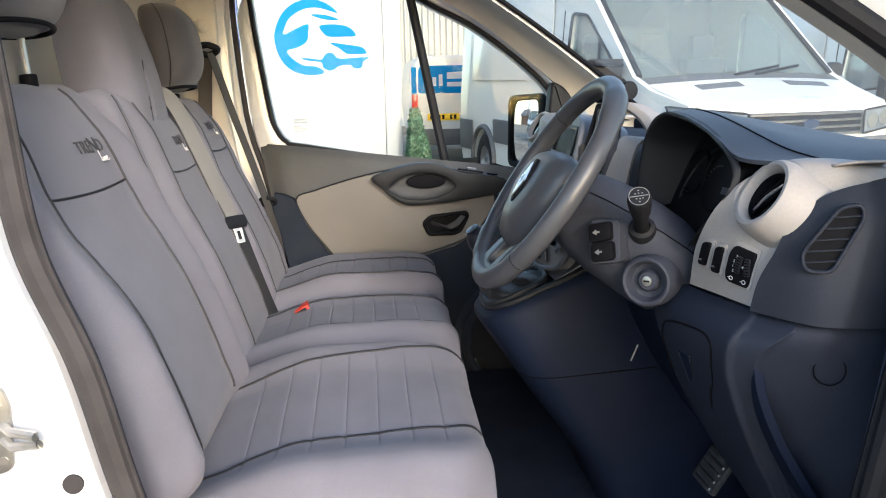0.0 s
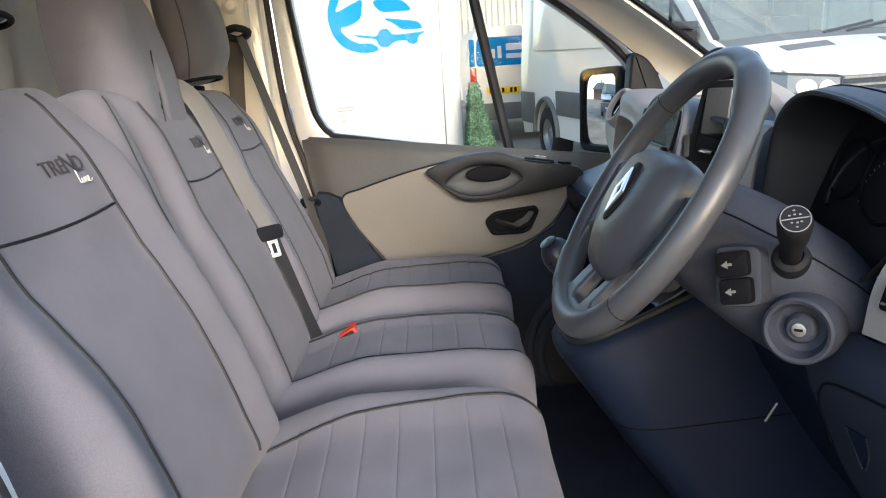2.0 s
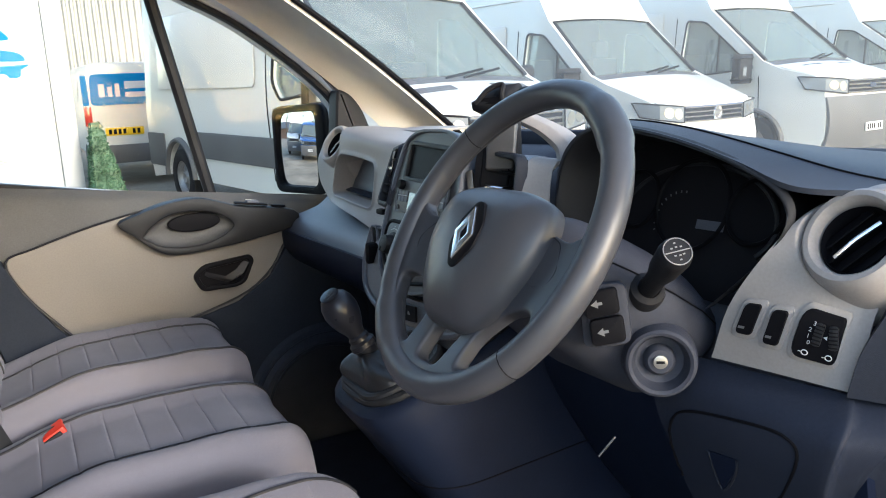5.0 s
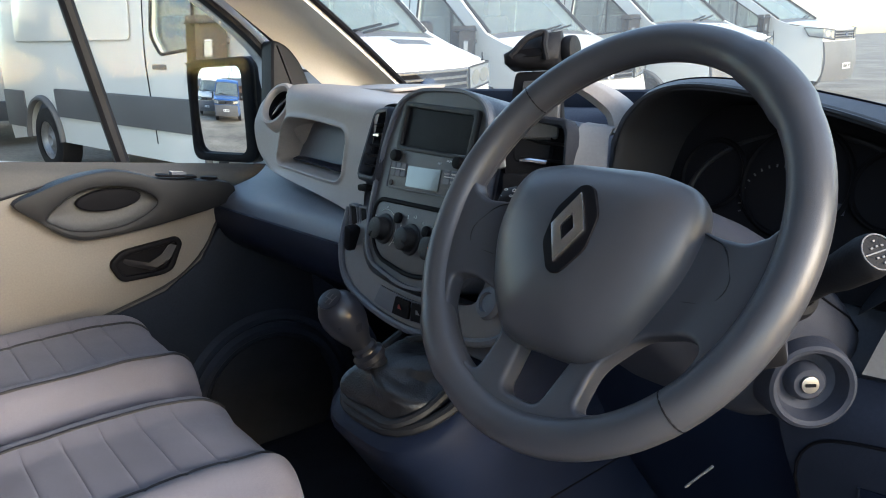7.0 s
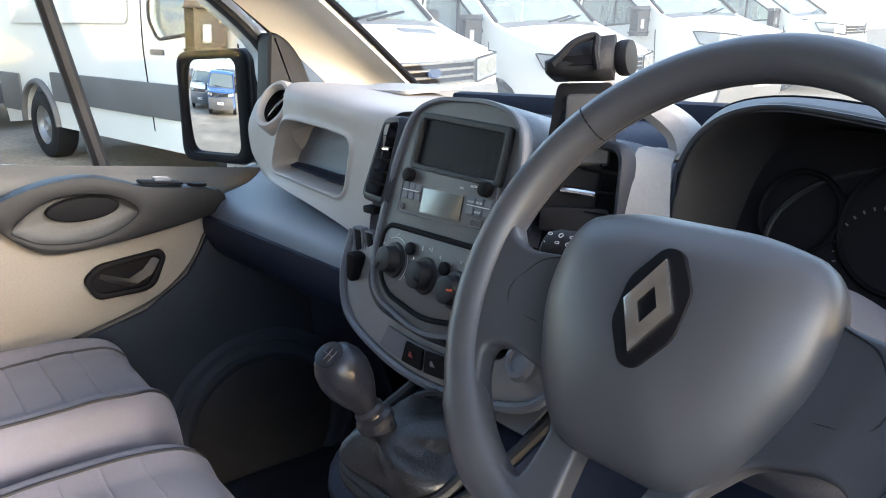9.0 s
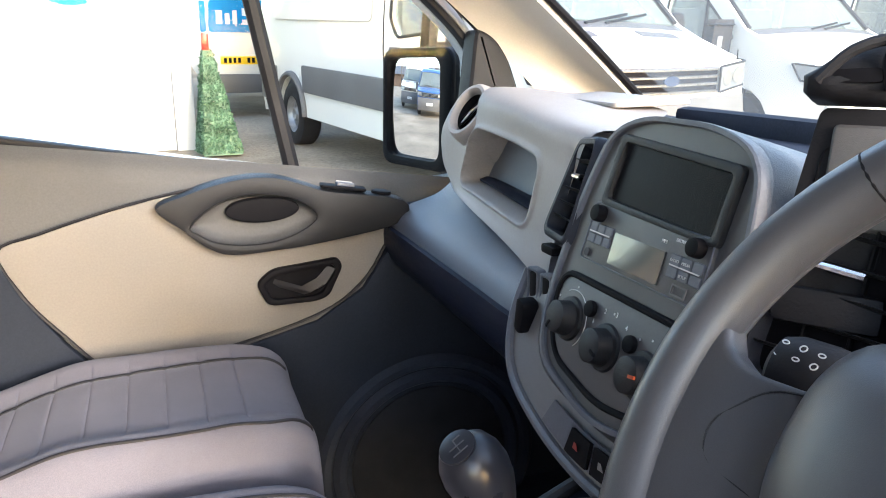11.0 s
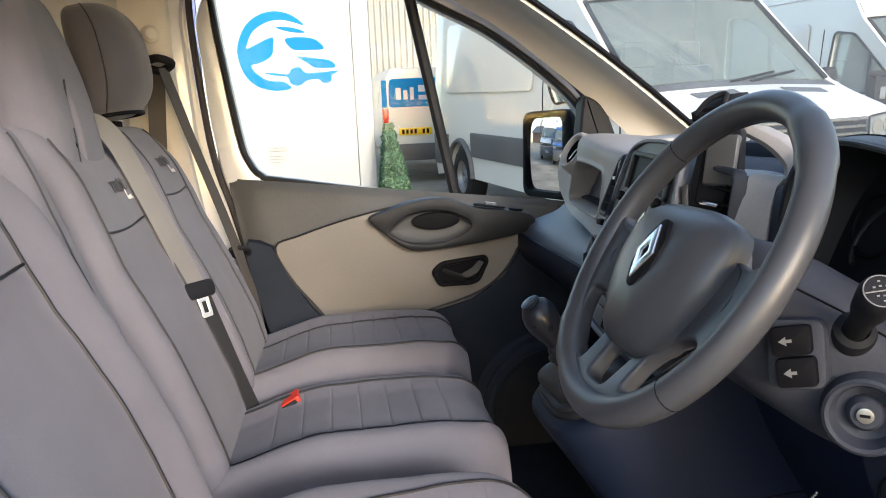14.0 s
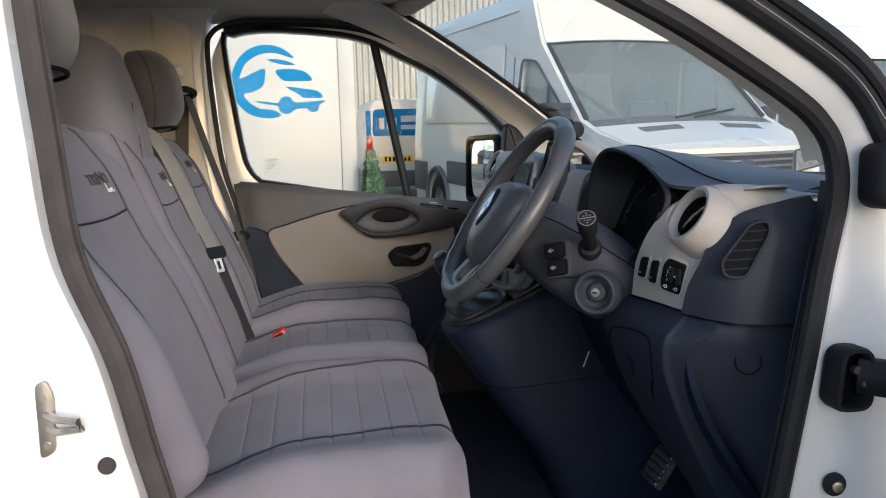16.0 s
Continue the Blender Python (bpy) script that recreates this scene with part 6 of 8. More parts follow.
part("end_cap", sheet(end_fn, 24, 24, 0.012), END_M, dash, "end of the dashboard by the door, darkened as in shade")
VC = Vector((0.562, 0.8905, 1.2375))
vx = Vector((0.87, -0.47, 0.10)).normalized()
vz = vx.cross(Vector((0.10, 0.0, 0.995))).normalized()
VC = VC + vz * 0.008
VM = frame_of(VC, vx, vz.cross(vx), vz)
vent_loop = rounded([(VM.inverted() @ Vector(q)).to_2d().to_tuple() for q in ((0.535, 0.898, 1.198), (0.556, 0.882, 1.198), (0.592, 0.884, 1.262), (0.590, 0.884, 1.276), (0.570, 0.890, 1.272), (0.533, 0.903, 1.216))], 0.008, 5)
sv = part("side_vent", prism(grow(vent_loop, 0.005), [vent_loop], "z", -0.010, 0.0085, 0.003, 3, m=VM), END_M, dash, "slatted side window vent in a raised dark frame")
part("vent_core", prism(grow(vent_loop, 0.002), [], "z", -0.006, 0.0018, m=VM), BLACK, sv)
ylo, yhi = min(p[1] for p in vent_loop), max(p[1] for p in vent_loop)
for k in range(5):
    yy = ylo + (yhi - ylo) * (0.14 + 0.18 * k)
    xs_ = []
    for i, p in enumerate(vent_loop):
        q = vent_loop[(i + 1) % len(vent_loop)]
        if (p[1] - yy) * (q[1] - yy) < 0:
            xs_.append(p[0] + (q[0] - p[0]) * (yy - p[1]) / (q[1] - p[1]))
    part("vent_slat", box(min(xs_), max(xs_), yy - 0.0009, yy + 0.0009, 0.0012, 0.0062, 0.0004, 1, m=VM), END_M, sv)
part("end_seam", tube([end_fn(u, 0.62 - 0.10 * u) + Vector((-0.0008, -0.0012, 0)) for u in [0.62 + 0.38 * k / 10 for k in range(11)]], 0.0013, 6), BLACK, dash)
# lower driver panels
# The navy cast that shade gives this plastic is part of the colour.
KNEE_M = mat("grained knee plastic with shade in its blue", (0.0215, 0.0265, 0.0420), 0.5, vary=0.12, scale=5, grain=0.2, bump=0.3, bump_scale=1500, spec=0.13)
KNEE_L = smooth_path([(0.474, 1.17, 1.130), (0.452, 1.17, 1.112), (0.443, 1.165, 1.090), (0.448, 1.16, 1.055), (0.462, 1.155, 1.015), (0.485, 1.15, 0.956), (0.52, 1.14, 0.890), (0.545, 1.13, 0.846), (0.605, 1.11, 0.74), (0.655, 1.10, 0.56)], 6)
KNEE_1 = smooth_path([(0.503, 0.960, 1.130), (0.474, 0.943, 1.113), (0.457, 0.939, 1.092), (0.460, 0.951, 1.055), (0.475, 0.965, 1.015), (0.50, 0.976, 0.956), (0.535, 0.992, 0.890), (0.56, 1.001, 0.846), (0.615, 1.02, 0.74), (0.655, 1.03, 0.56)], 6)
KNEE_2 = smooth_path([(0.53, 0.920, 1.128), (0.522, 0.905, 1.116), (0.497, 0.908, 1.098), (0.485, 0.922, 1.076), (0.491, 0.938, 1.045), (0.510, 0.956, 0.994), (0.541, 0.972, 0.926), (0.577, 0.993, 0.853), (0.63, 1.01, 0.75), (0.66, 1.015, 0.56)], 6)
KNEE_B = smooth_path([(0.66, 0.884, 1.128), (0.66, 0.881, 1.11), (0.66, 0.879, 1.09), (0.66, 0.878, 1.06), (0.66, 0.878, 1.015), (0.66, 0.878, 0.96), (0.655, 0.878, 0.90), (0.65, 0.878, 0.846), (0.65, 0.88, 0.74), (0.66, 0.88, 0.56)], 6)
knee_rows = []
for l, a, b, e in zip(KNEE_L, KNEE_1, KNEE_2, KNEE_B):
    l, a, b, e = Vector(l), Vector(a), Vector(b), Vector(e)
    row = [l.lerp(a, k / 24) + Vector((-0.004 * math.sin(math.pi * k / 24), 0, 0)) for k in range(24)]
    row += [a + Vector(d) for d in ((0.0, 0.0008, 0), (0.0012, -0.001, 0), (0.003, -0.0018, 0), (0.0055, -0.0022, 0), (0.009, -0.0018, 0))]
    s = a + Vector((0.010, -0.002, 0))
    row += [s.lerp(b, k / 8) for k in range(1, 8)]
    row += [b + Vector(d) for d in ((0.0, 0.0008, 0), (0.0012, -0.001, 0), (0.0025, -0.0016, 0), (0.004, -0.0018, 0), (0.0055, -0.0012, 0))]
    s = b + Vector((0.006, -0.001, 0))
    row += [s.lerp(e, k / 16) for k in range(1, 17)]
    knee_rows.append(row)
part("knee_panel", loft(knee_rows, False), KNEE_M, dash, "lower panel with two raised edges beside the pedals, coloured as in shade", smooth=50)


def knee_at(y, z, lift=0.0012):
    """A point on the front of the knee panel."""
    k = min(range(len(KNEE_L)), key=lambda i: abs(KNEE_1[i][2] - z))
    l, a = Vector(KNEE_L[k]), Vector(KNEE_1[k])
    t = max(0.0, min(1.0, (l.y - y) / (l.y - a.y)))
    return Vector((l.x + (a.x - l.x) * t - 0.004 * math.sin(math.pi * t) - lift, y, z))


part("round_plug", lathe([(0.0185, -0.0005), (0.0195, 0.0012), (0.0205, -0.0005)], knee_rows[19][48] + Vector((-0.0006, -0.0018, 0)), (-0.28, -0.95, 0.05), 36), BLACK, dash, "round plug seam")
part("cover_seam", tube([knee_at(q.y, q.z, 0.0006) for q in smooth_path([(0, 1.150, 0.975), (0, 1.152, 1.02), (0, 1.138, 1.058), (0, 1.108, 1.079), (0, 1.035, 1.090), (0, 0.990, 1.089), (0, 0.978, 1.070), (0, 1.000, 1.025), (0, 1.045, 0.96)], 8)], 0.0017, 6), BLACK, dash, "curved edge of the fuse box cover")
recess = [(1.090, 1.036), (1.050, 1.040), (1.060, 1.020), (1.086, 0.985)]
# No hollow is cut; a darker plate stands for the recess's shade.
part("recess_shade", loft([[knee_at(y, z, h) for y, z in recess] for h in (-0.002, 0.0012)]), LOWER, dash, "thin dark plate for the shade of a finger recess")
part("recess_rim", tube(smooth_path([knee_at(y, z, 0.001) for y, z in (recess[0], (1.093, 1.01), recess[3], (1.066, 1.008), recess[1])], 4), 0.0016, 6), END_M, dash)
part("console_seam", tube([waist(t) for t in [k / 40 for k in range(41)]], 0.0014, 6), BLACK, cons)
part("adjuster_lever", tube([(0.44, 1.230, 1.004), (0.44, 1.262, 0.966)], 0.0014, 8), mat("worn grey lever", (0.3, 0.3, 0.31), 0.4, vary=0.1), dash, "thin bright lever under the column")

# ---------------------------------------------------------------- steering wheel and column
WT = radians(34.0)
wn_ = Vector((-math.cos(WT), 0, math.sin(WT)))
wv = Vector((math.sin(WT), 0, math.cos(WT)))
W = frame_of((0.285, 1.257, 1.282), (0, -1, 0), wv, wn_)
wheel = thing("steering_wheel", "dark foam steering wheel with four spokes and airbag pad", "steering wheel", (0.285, 1.257, 1.282))
R = 0.1845
rim = [W @ Vector((R * math.cos(t), R * math.sin(t), 0)) for t in [2 * math.pi * i / 96 for i in range(96)]]
rr = [0.0168 + 0.0022 * (1 if 40 < (math.degrees(2 * math.pi * i / 96) % 180) < 60 else 0) for i in range(96)]
part("rim", tube(rim, rr, 16, closed=True), WHEEL_M, wheel)
for t in (42, 138, 222, 318):
    a = radians(t)
    c = W @ Vector((R * math.cos(a), R * math.sin(a), 0))
    d = (W.to_3x3() @ Vector((-math.sin(a), math.cos(a), 0))).normalized()
    part("rim_seam", lathe([(0.0166, -0.0008), (0.0172, 0), (0.0166, 0.0008)], c, d, 20), BLACK, wheel)


def web_z(x, y):
    """The spokes sink from the rim to the hub."""
    return -0.016 * (1 - step(0.085, 0.172, math.hypot(x, y)))


def arc(r, a0, a1, n):
    return [(r * math.cos(radians(a0 + (a1 - a0) * k / n)), r * math.sin(radians(a0 + (a1 - a0) * k / n))) for k in range(n + 1)]


top_gap = arc(0.1705, 9, 171, 40) + [tuple(p) for p in [(q.x, q.y) for q in smooth_path([Vector((-0.160, 0.016, 0)), Vector((-0.143, 0.010, 0)), Vector((-0.118, 0.013, 0)), Vector((-0.09, 0.018, 0)), Vector((-0.04, 0.012, 0)), Vector((0.04, 0.012, 0)), Vector((0.09, 0.018, 0)), Vector((0.118, 0.013, 0)), Vector((0.143, 0.010, 0)), Vector((0.160, 0.016, 0))], 4)]]
low_gap = rounded([(-0.031, -0.105), (0.031, -0.105), (0.023, -0.160), (-0.023, -0.160)], 0.012, 5)
side_gap = rounded([(0.082, -0.078), (0.122, -0.068), (0.144, -0.074), (0.134, -0.102), (0.108, -0.130), (0.082, -0.147), (0.058, -0.154), (0.056, -0.112)], 0.012, 5)
bm = prism(arc(R, 0, 360 - 3.75, 95), [top_gap, low_gap, side_gap, [(-x, y) for x, y in side_gap[::-1]]], "z", -0.014, 0.006, 0.0055, 4)
for v in bm.verts:
    v.co.z += web_z(v.co.x, v.co.y)
part("spokes", xf(bm, W), WHEEL_M, wheel, "four moulded foam spokes", smooth=50)
for s in (-1, 1):
    seam = rounded([(0.084, 0.020), (0.128, 0.006), (0.146, -0.024), (0.138, -0.042), (0.08, -0.045)], 0.010, 4)
    part("spoke_inlay", prism([(s * x, y) for x, y in seam], [], "z", -0.0006, 0.0004, m=W @ pose(0, 0, -0.0005, 0, s * 8.5, 0) @ pose(0, 0, -0.0015)), WHEEL_M, wheel)
    part("inlay_seam", tube([W @ Vector((s * x, y, 0.0062 + web_z(x, y))) for x, y in seam], 0.0007, 6, closed=True), ARM_M, wheel)
PADL = rounded([(-0.104, 0.022), (-0.092, 0.046), (-0.05, 0.056), (0.05, 0.056), (0.092, 0.046), (0.104, 0.022), (0.103, -0.025), (0.080, -0.082), (0.048, -0.117), (-0.048, -0.117), (-0.080, -0.082), (-0.103, -0.025)], 0.02, 4)
pr = []
for s, z in ((0.985, -0.018), (1.0, -0.008), (1.0, 0.000), (0.985, 0.006), (0.95, 0.012), (0.86, 0.020), (0.62, 0.028), (0.3, 0.0305), (0.02, 0.031)):
    pr.append([W @ Vector((x * s, -0.028 + (y + 0.028) * s, z - 0.006 * step(0.0, -0.11, y) * step(0.3, 0.9, s))) for x, y in PADL])
part("airbag_pad", loft(pr), WHEEL_M, wheel, "smooth dark airbag pad", smooth=60)
part("hub_cover", disc(W @ Vector((0, -0.02, -0.05)), wn_, 0.075, 0.035, 40, 0.006), DARK, wheel, "rear cover of the hub")
EM = [(0, 0.029), (0.017, 0), (0, -0.029), (-0.017, 0)]
part("badge_base", prism(rounded([(-0.022, 0.014), (-0.006, 0.037), (0.006, 0.037), (0.022, 0.014), (0.022, -0.014), (0.006, -0.037), (-0.006, -0.037), (-0.022, -0.014)], 0.006), [], "z", 0.022, 0.0325, 0.002, m=W @ pose(0.006, -0.014, 0) @ Matrix.Diagonal((1.1, 1.1, 1, 1))), BLACK, wheel)
part("badge", prism(EM, [[(x * 0.36, y * 0.36) for x, y in EM]], "z", 0.031, 0.0365, 0.0022, 2, m=W @ pose(0.006, -0.014, 0) @ Matrix.Diagonal((1.12, 1.12, 1, 1))), SATIN, wheel, "bright diamond badge")

SHROUD = mat("dark blue-grey shroud plastic", (0.043, 0.047, 0.063), 0.55, vary=0.1, scale=6, grain=0.2, bump=0.3, bump_scale=1500, spec=0.18)
col = thing("steering_column", "dark grey column shroud with stalks and ignition lock", "steering column", (0.42, 1.22, 1.15))
cs = []
for s, hw, zu, zl in ((0.048, 0.060, 0.045, -0.045), (0.056, 0.080, 0.056, -0.058), (0.08, 0.100, 0.064, -0.070), (0.12, 0.122, 0.070, -0.080), (0.17, 0.142, 0.072, -0.086), (0.215, 0.152, 0.070, -0.088), (0.245, 0.150, 0.062, -0.086), (0.26, 0.140, 0.05, -0.076)):
    lp = rounded([(-hw * 0.7, zl * 0.75), (-hw * 0.45, zl), (hw * 0.45, zl), (hw * 0.68, zl * 0.75), (hw, zu * 0.3), (hw * 0.55, zu), (-hw * 0.55, zu), (-hw * 0.95, zu * 0.3)], 0.05, 6)
    cs.append([W @ Vector((x, y, -s)) for x, y in lp])
part("shroud", loft(cs), SHROUD, col, "dark grey plastic shroud", smooth=60)
part("shroud_seam", tube([Vector((q.x - 0.002, q.y - 0.001, q.z + 0.001)) for q in [c[len(c) // 2 + 4] for c in cs[1:-1]]], 0.001, 6), BLACK, col)
ig_a = Vector((-0.62, -0.76, 0.05)).normalized()
ig = Vector((0.414, 1.122, 1.139))
igp = part("ignition_housing", lathe([(0.044, -0.09), (0.042, -0.03), (0.040, -0.008), (0.0375, 0.000), (0.0345, 0.002), (0.031, 0.000), (0.026, -0.016), (0.018, -0.020), (0.0165, -0.012), (0.013, -0.008), (0.0, -0.008)], ig + ig_a * 0.008, ig_a, 44), SHROUD, col, "round ignition housing")
part("key_barrel", disc(ig - ig_a * 0.001, ig_a, 0.0078, 0.004, 28, 0.001), STEEL, igp, "steel ignition lock")
part("key_slot", box(-0.0045, 0.0045, -0.0014, 0.0014, 0, 0.001, 0, m=Matrix.Translation(ig + ig_a * 0.003) @ ig_a.to_track_quat("Z", "Y").to_matrix().to_4x4()), BLACK, igp)
# wiper stalk on the right, light stalk on the left
st_c = Vector((0.376, 1.058, 1.277))
st_0 = Vector((0.416, 1.152, 1.207))
sa = (st_c - st_0).normalized()
part("stalk_boot", lathe([(0.021, 0.0), (0.021, 0.018), (0.019, 0.024), (0.013, 0.028)], st_0, sa, 28), RUBBER, col, "black slot of the stalk")
stk_r = part("wiper_stalk", lathe([(0.011, 0.02), (0.0115, 0.06), (0.0155, 0.080), (0.0165, 0.095), (0.0175, 0.112), (0.0165, 0.120), (0.0150, 0.1228), (0.0, 0.1235)], st_0, sa, 28), RUBBER, col, "black wiper stalk with printed end")
endp = st_0 + sa * 0.1238
em = Matrix.Translation(endp) @ sa.to_track_quat("Z", "Y").to_matrix().to_4x4()
STALK_INK = mat("grey printed marks", (0.22, 0.22, 0.23), 0.6, vary=0.05)
part("stalk_rim", tube([em @ Vector((0.0142 * math.cos(t), 0.0142 * math.sin(t), 0)) for t in [2 * math.pi * k / 28 for k in range(28)]], 0.0006, 5, closed=True), STALK_INK, stk_r)
part("stalk_mark", box(-0.013, 0.013, -0.0005, 0.0005, -0.0002, 0.0006, 0, m=em @ pose(0, 0, 0, 0, 0, 10)), STALK_INK, stk_r)
for a, b in ((-0.005, 0.004), (0.0, 0.0045), (0.005, 0.004), (0.0, 0.009), (-0.004, -0.004), (0.001, -0.0045), (0.005, -0.004), (0.0, -0.009)):
    part("stalk_mark", box(a - 0.0011, a + 0.0011, b - 0.0007, b + 0.0007, -0.0002, 0.0006, 0, m=em @ pose(0, 0, 0, 0, 0, 10)), STALK_INK, stk_r)
sl_0 = Vector((0.375, 1.345, 1.262))
sl_a = (Vector((0.335, 1.432, 1.274)) - sl_0).normalized()
stk_l = part("light_stalk", lathe([(0.012, 0.0), (0.015, 0.035), (0.0195, 0.042), (0.020, 0.050), (0.0215, 0.052), (0.0225, 0.066), (0.0215, 0.084), (0.018, 0.093), (0.010, 0.097), (0.0, 0.098)], sl_0, sl_a, 28), RUBBER, col, "black light stalk with white symbols")
sm = Matrix.Translation(sl_0 + sl_a * 0.071 + Vector((-0.0140, 0, 0.0178))) @ frame_of((0, 0, 0), (0.1, -0.95, 0), (0.72, 0.1, 0.62), (-0.62, 0, 0.78))
for i in range(6):
    part("stalk_mark", tube([sm @ pose(-0.012 + 0.012 * (i % 3), 0.004 - 0.008 * (i // 3), 0.0008) @ Vector((0.0022 * math.cos(t), (0.0012 + 0.0008 * (i % 2)) * math.sin(t), 0)) for t in [2 * math.pi * k / 10 for k in range(10)]], 0.00045, 4, closed=True), INK, stk_l)
# audio satellite on the shroud's near side
sat = Vector((0.352, 1.140, 1.200))
sx = Vector((-0.62, -0.72, 0.15)).normalized()
sm = Matrix.Translation(sat) @ sx.to_track_quat("Z", "Y").to_matrix().to_4x4() @ pose(0, 0, 0, 0, 0, 12)
sp = part("audio_remote", prism(rounded([(-0.030, -0.032), (0.022, -0.036), (0.030, 0.030), (-0.020, 0.036)], 0.012), [], "z", -0.045, 0.002, 0.004, m=sm), SHROUD, col, "dark audio remote")
for y in (-0.016, 0.014):
    b = part("remote_key", prism(rounded([(-0.019, y - 0.0142), (0.017, y - 0.0142), (0.019, y + 0.0142), (-0.017, y + 0.0142)], 0.006), [], "z", 0.001, 0.016, 0.004, m=sm), BLACK, sp)
    part("remote_mark", prism([(-0.011, y), (-0.004, y + 0.0045), (-0.004, y + 0.0015), (0.001, y + 0.0015), (0.001, y - 0.0015), (-0.004, y - 0.0015), (-0.004, y - 0.0045)], [], "z", 0.0158, 0.0164, m=sm), INK_DIM, b, "grey arrow mark")

# phone cradle on the dashboard
crad = thing("phone_cradle", "black plastic phone holder clipped to the dashboard", "phone holder", (0.46, 1.50, 1.33))
CM = frame_of((0.450, 1.500, 1.312), (0.55 * 0.76, -0.83 * 0.76, 0), (0.20, 0.13, 0.97), (-0.81, -0.54, 0.24))
part("back_plate", prism(rounded([(-0.046, -0.030), (0.046, -0.030), (0.048, 0.030), (0.040, 0.100), (-0.034, 0.100), (-0.046, 0.030)], 0.008), [], "z", -0.014, 0.004, 0.004, m=CM), RUBBER, crad)
part("plate_rim", tube([CM @ Vector((x, y, 0.0045)) for x, y in rounded([(-0.032, -0.010), (0.036, -0.010), (0.030, 0.072), (-0.026, 0.072)], 0.010)], 0.0010, 6, closed=True), BLACK, crad)
part("top_clip", loft([[CM @ Vector((x, y, z)) for y, z in ((y0, -0.010), (y0, 0.012 + d), (y0 + 0.010, 0.018 + d), (y1, 0.012 + d * 0.4), (y1 + 0.004, 0.0), (y1, -0.012))] for x, y0, y1, d in ((-0.046, 0.106, 0.116, 0.010), (-0.040, 0.103, 0.122, 0.016), (-0.020, 0.103, 0.134, 0.014), (0.015, 0.103, 0.142, 0.010), (0.040, 0.104, 0.144, 0.004))]), RUBBER, crad, "black spring clip", smooth=85)
part("clip_slot", prism(rounded([(-0.034, 0.110), (0.018, 0.112), (0.016, 0.122), (-0.028, 0.120)], 0.004), [], "z", 0.022, 0.0305, 0.001, m=CM), BLACK, crad)
part("clip_arm", tube(smooth_path([CM @ Vector(p) for p in ((-0.034, 0.112, 0.030), (-0.010, 0.132, 0.030), (0.018, 0.140, 0.026), (0.020, 0.124, 0.030), (0.024, 0.108, 0.026))], 6), 0.004, 8), RUBBER, crad, "curved edge of the clip")
part("clip_end", disc(CM @ Vector((0.044, 0.126, -0.010)), CM.to_3x3() @ Vector((1, 0, 0.2)), 0.018, 0.014, 28, 0.004), RUBBER, crad)
part("clip_cap", disc(CM @ Vector((0.058, 0.126, -0.008)), CM.to_3x3() @ Vector((1, 0, 0.2)), 0.0145, 0.003, 28, 0.001), GREY, crad, "pale end cap")
part("foot", box(-0.046, 0.046, -0.052, -0.026, -0.03, 0.016, 0.006, m=CM), RUBBER, crad)
part("side_label", box(-0.060, -0.046, -0.006, 0.030, -0.004, 0.004, 0.002, m=CM @ pose(0, 0, 0, 0, 0, 14)), STEEL, crad, "small bright spring plate")
arm_o = smooth_path([(0.520, 1.413, 1.334), (0.534, 1.424, 1.350), (0.538, 1.440, 1.368), (0.532, 1.470, 1.388), (0.515, 1.520, 1.410)], 5)
arm_i = smooth_path([(0.514, 1.444, 1.334), (0.518, 1.450, 1.346), (0.520, 1.460, 1.356), (0.515, 1.494, 1.378), (0.500, 1.535, 1.398)], 5)
part("holder_arm", loft([[o + Vector((0.034, 0.006, -0.004)), o + Vector((0.003, 0, 0)), o * 0.93 + i * 0.07, o * 0.5 + i * 0.5 + Vector((-0.003, 0, 0)), i * 0.93 + o * 0.07 + Vector((0.006, 0, 0)), i + Vector((0.010, 0, 0)), i + Vector((0.034, 0.006, 0))] for o, i in zip([Vector(q) for q in arm_o], [Vector(q) for q in arm_i])]), GREY, crad, "warm grey arched arm of the holder", smooth=40)
part("holder_body", box(-0.020, 0.042, 0.016, 0.088, -0.016, 0.010, 0.006, 3, m=CM), STACK_M, crad, "dark grey lower body of the holder")

# pedals
TRIMWORN = mat("worn shiny rubber", (0.09, 0.09, 0.095), 0.35, vary=0.3, scale=60, bump=0.4, bump_scale=250, spec=0.6)
for nm, lab, c, w, h in (("brake_pedal", "worn ribbed brake pedal pad on a steel arm", (0.645, 1.366, 0.700), 0.088, 0.080), ("accelerator_pedal", "dark accelerator pedal near the tunnel", (0.69, 1.225, 0.665), 0.05, 0.10)):
    pd = thing(nm, lab, "pedal", c, "pedals")
    PM = frame_of(c, (0, -1, 0), (0.55, 0, 0.83), (-0.83, 0, 0.55))
    part("pad", prism(rounded([(-w / 2, -h / 2), (w / 2, -h / 2), (w / 2, h / 2), (-w / 2, h / 2)], 0.01), [], "z", -0.008, 0.004, 0.003, m=PM), TRIMWORN, pd)
    for k in range(5):
        part("rib", box(-w / 2 + 0.008, w / 2 - 0.008, -h / 2 + 0.008 + k * (h - 0.016) / 4 - 0.003, -h / 2 + 0.008 + k * (h - 0.016) / 4 + 0.003, 0.003, 0.007, 0.001, 1, m=PM), STEEL, pd)
    part("arm", tube(smooth_path([PM @ Vector((0, 0, -0.008)), PM @ Vector((0, 0.06, -0.04)), (0.80, c[1], 0.95)], 6), 0.009, 8), BLACK, pd)

# ================================================================ the yard outside
SLOPE = math.atan(0.042)
G = Matrix.Rotation(SLOPE, 4, "X")
RIM = mat("dull silver wheel", (0.3, 0.3, 0.31), 0.4, metal=0.6, vary=0.15)


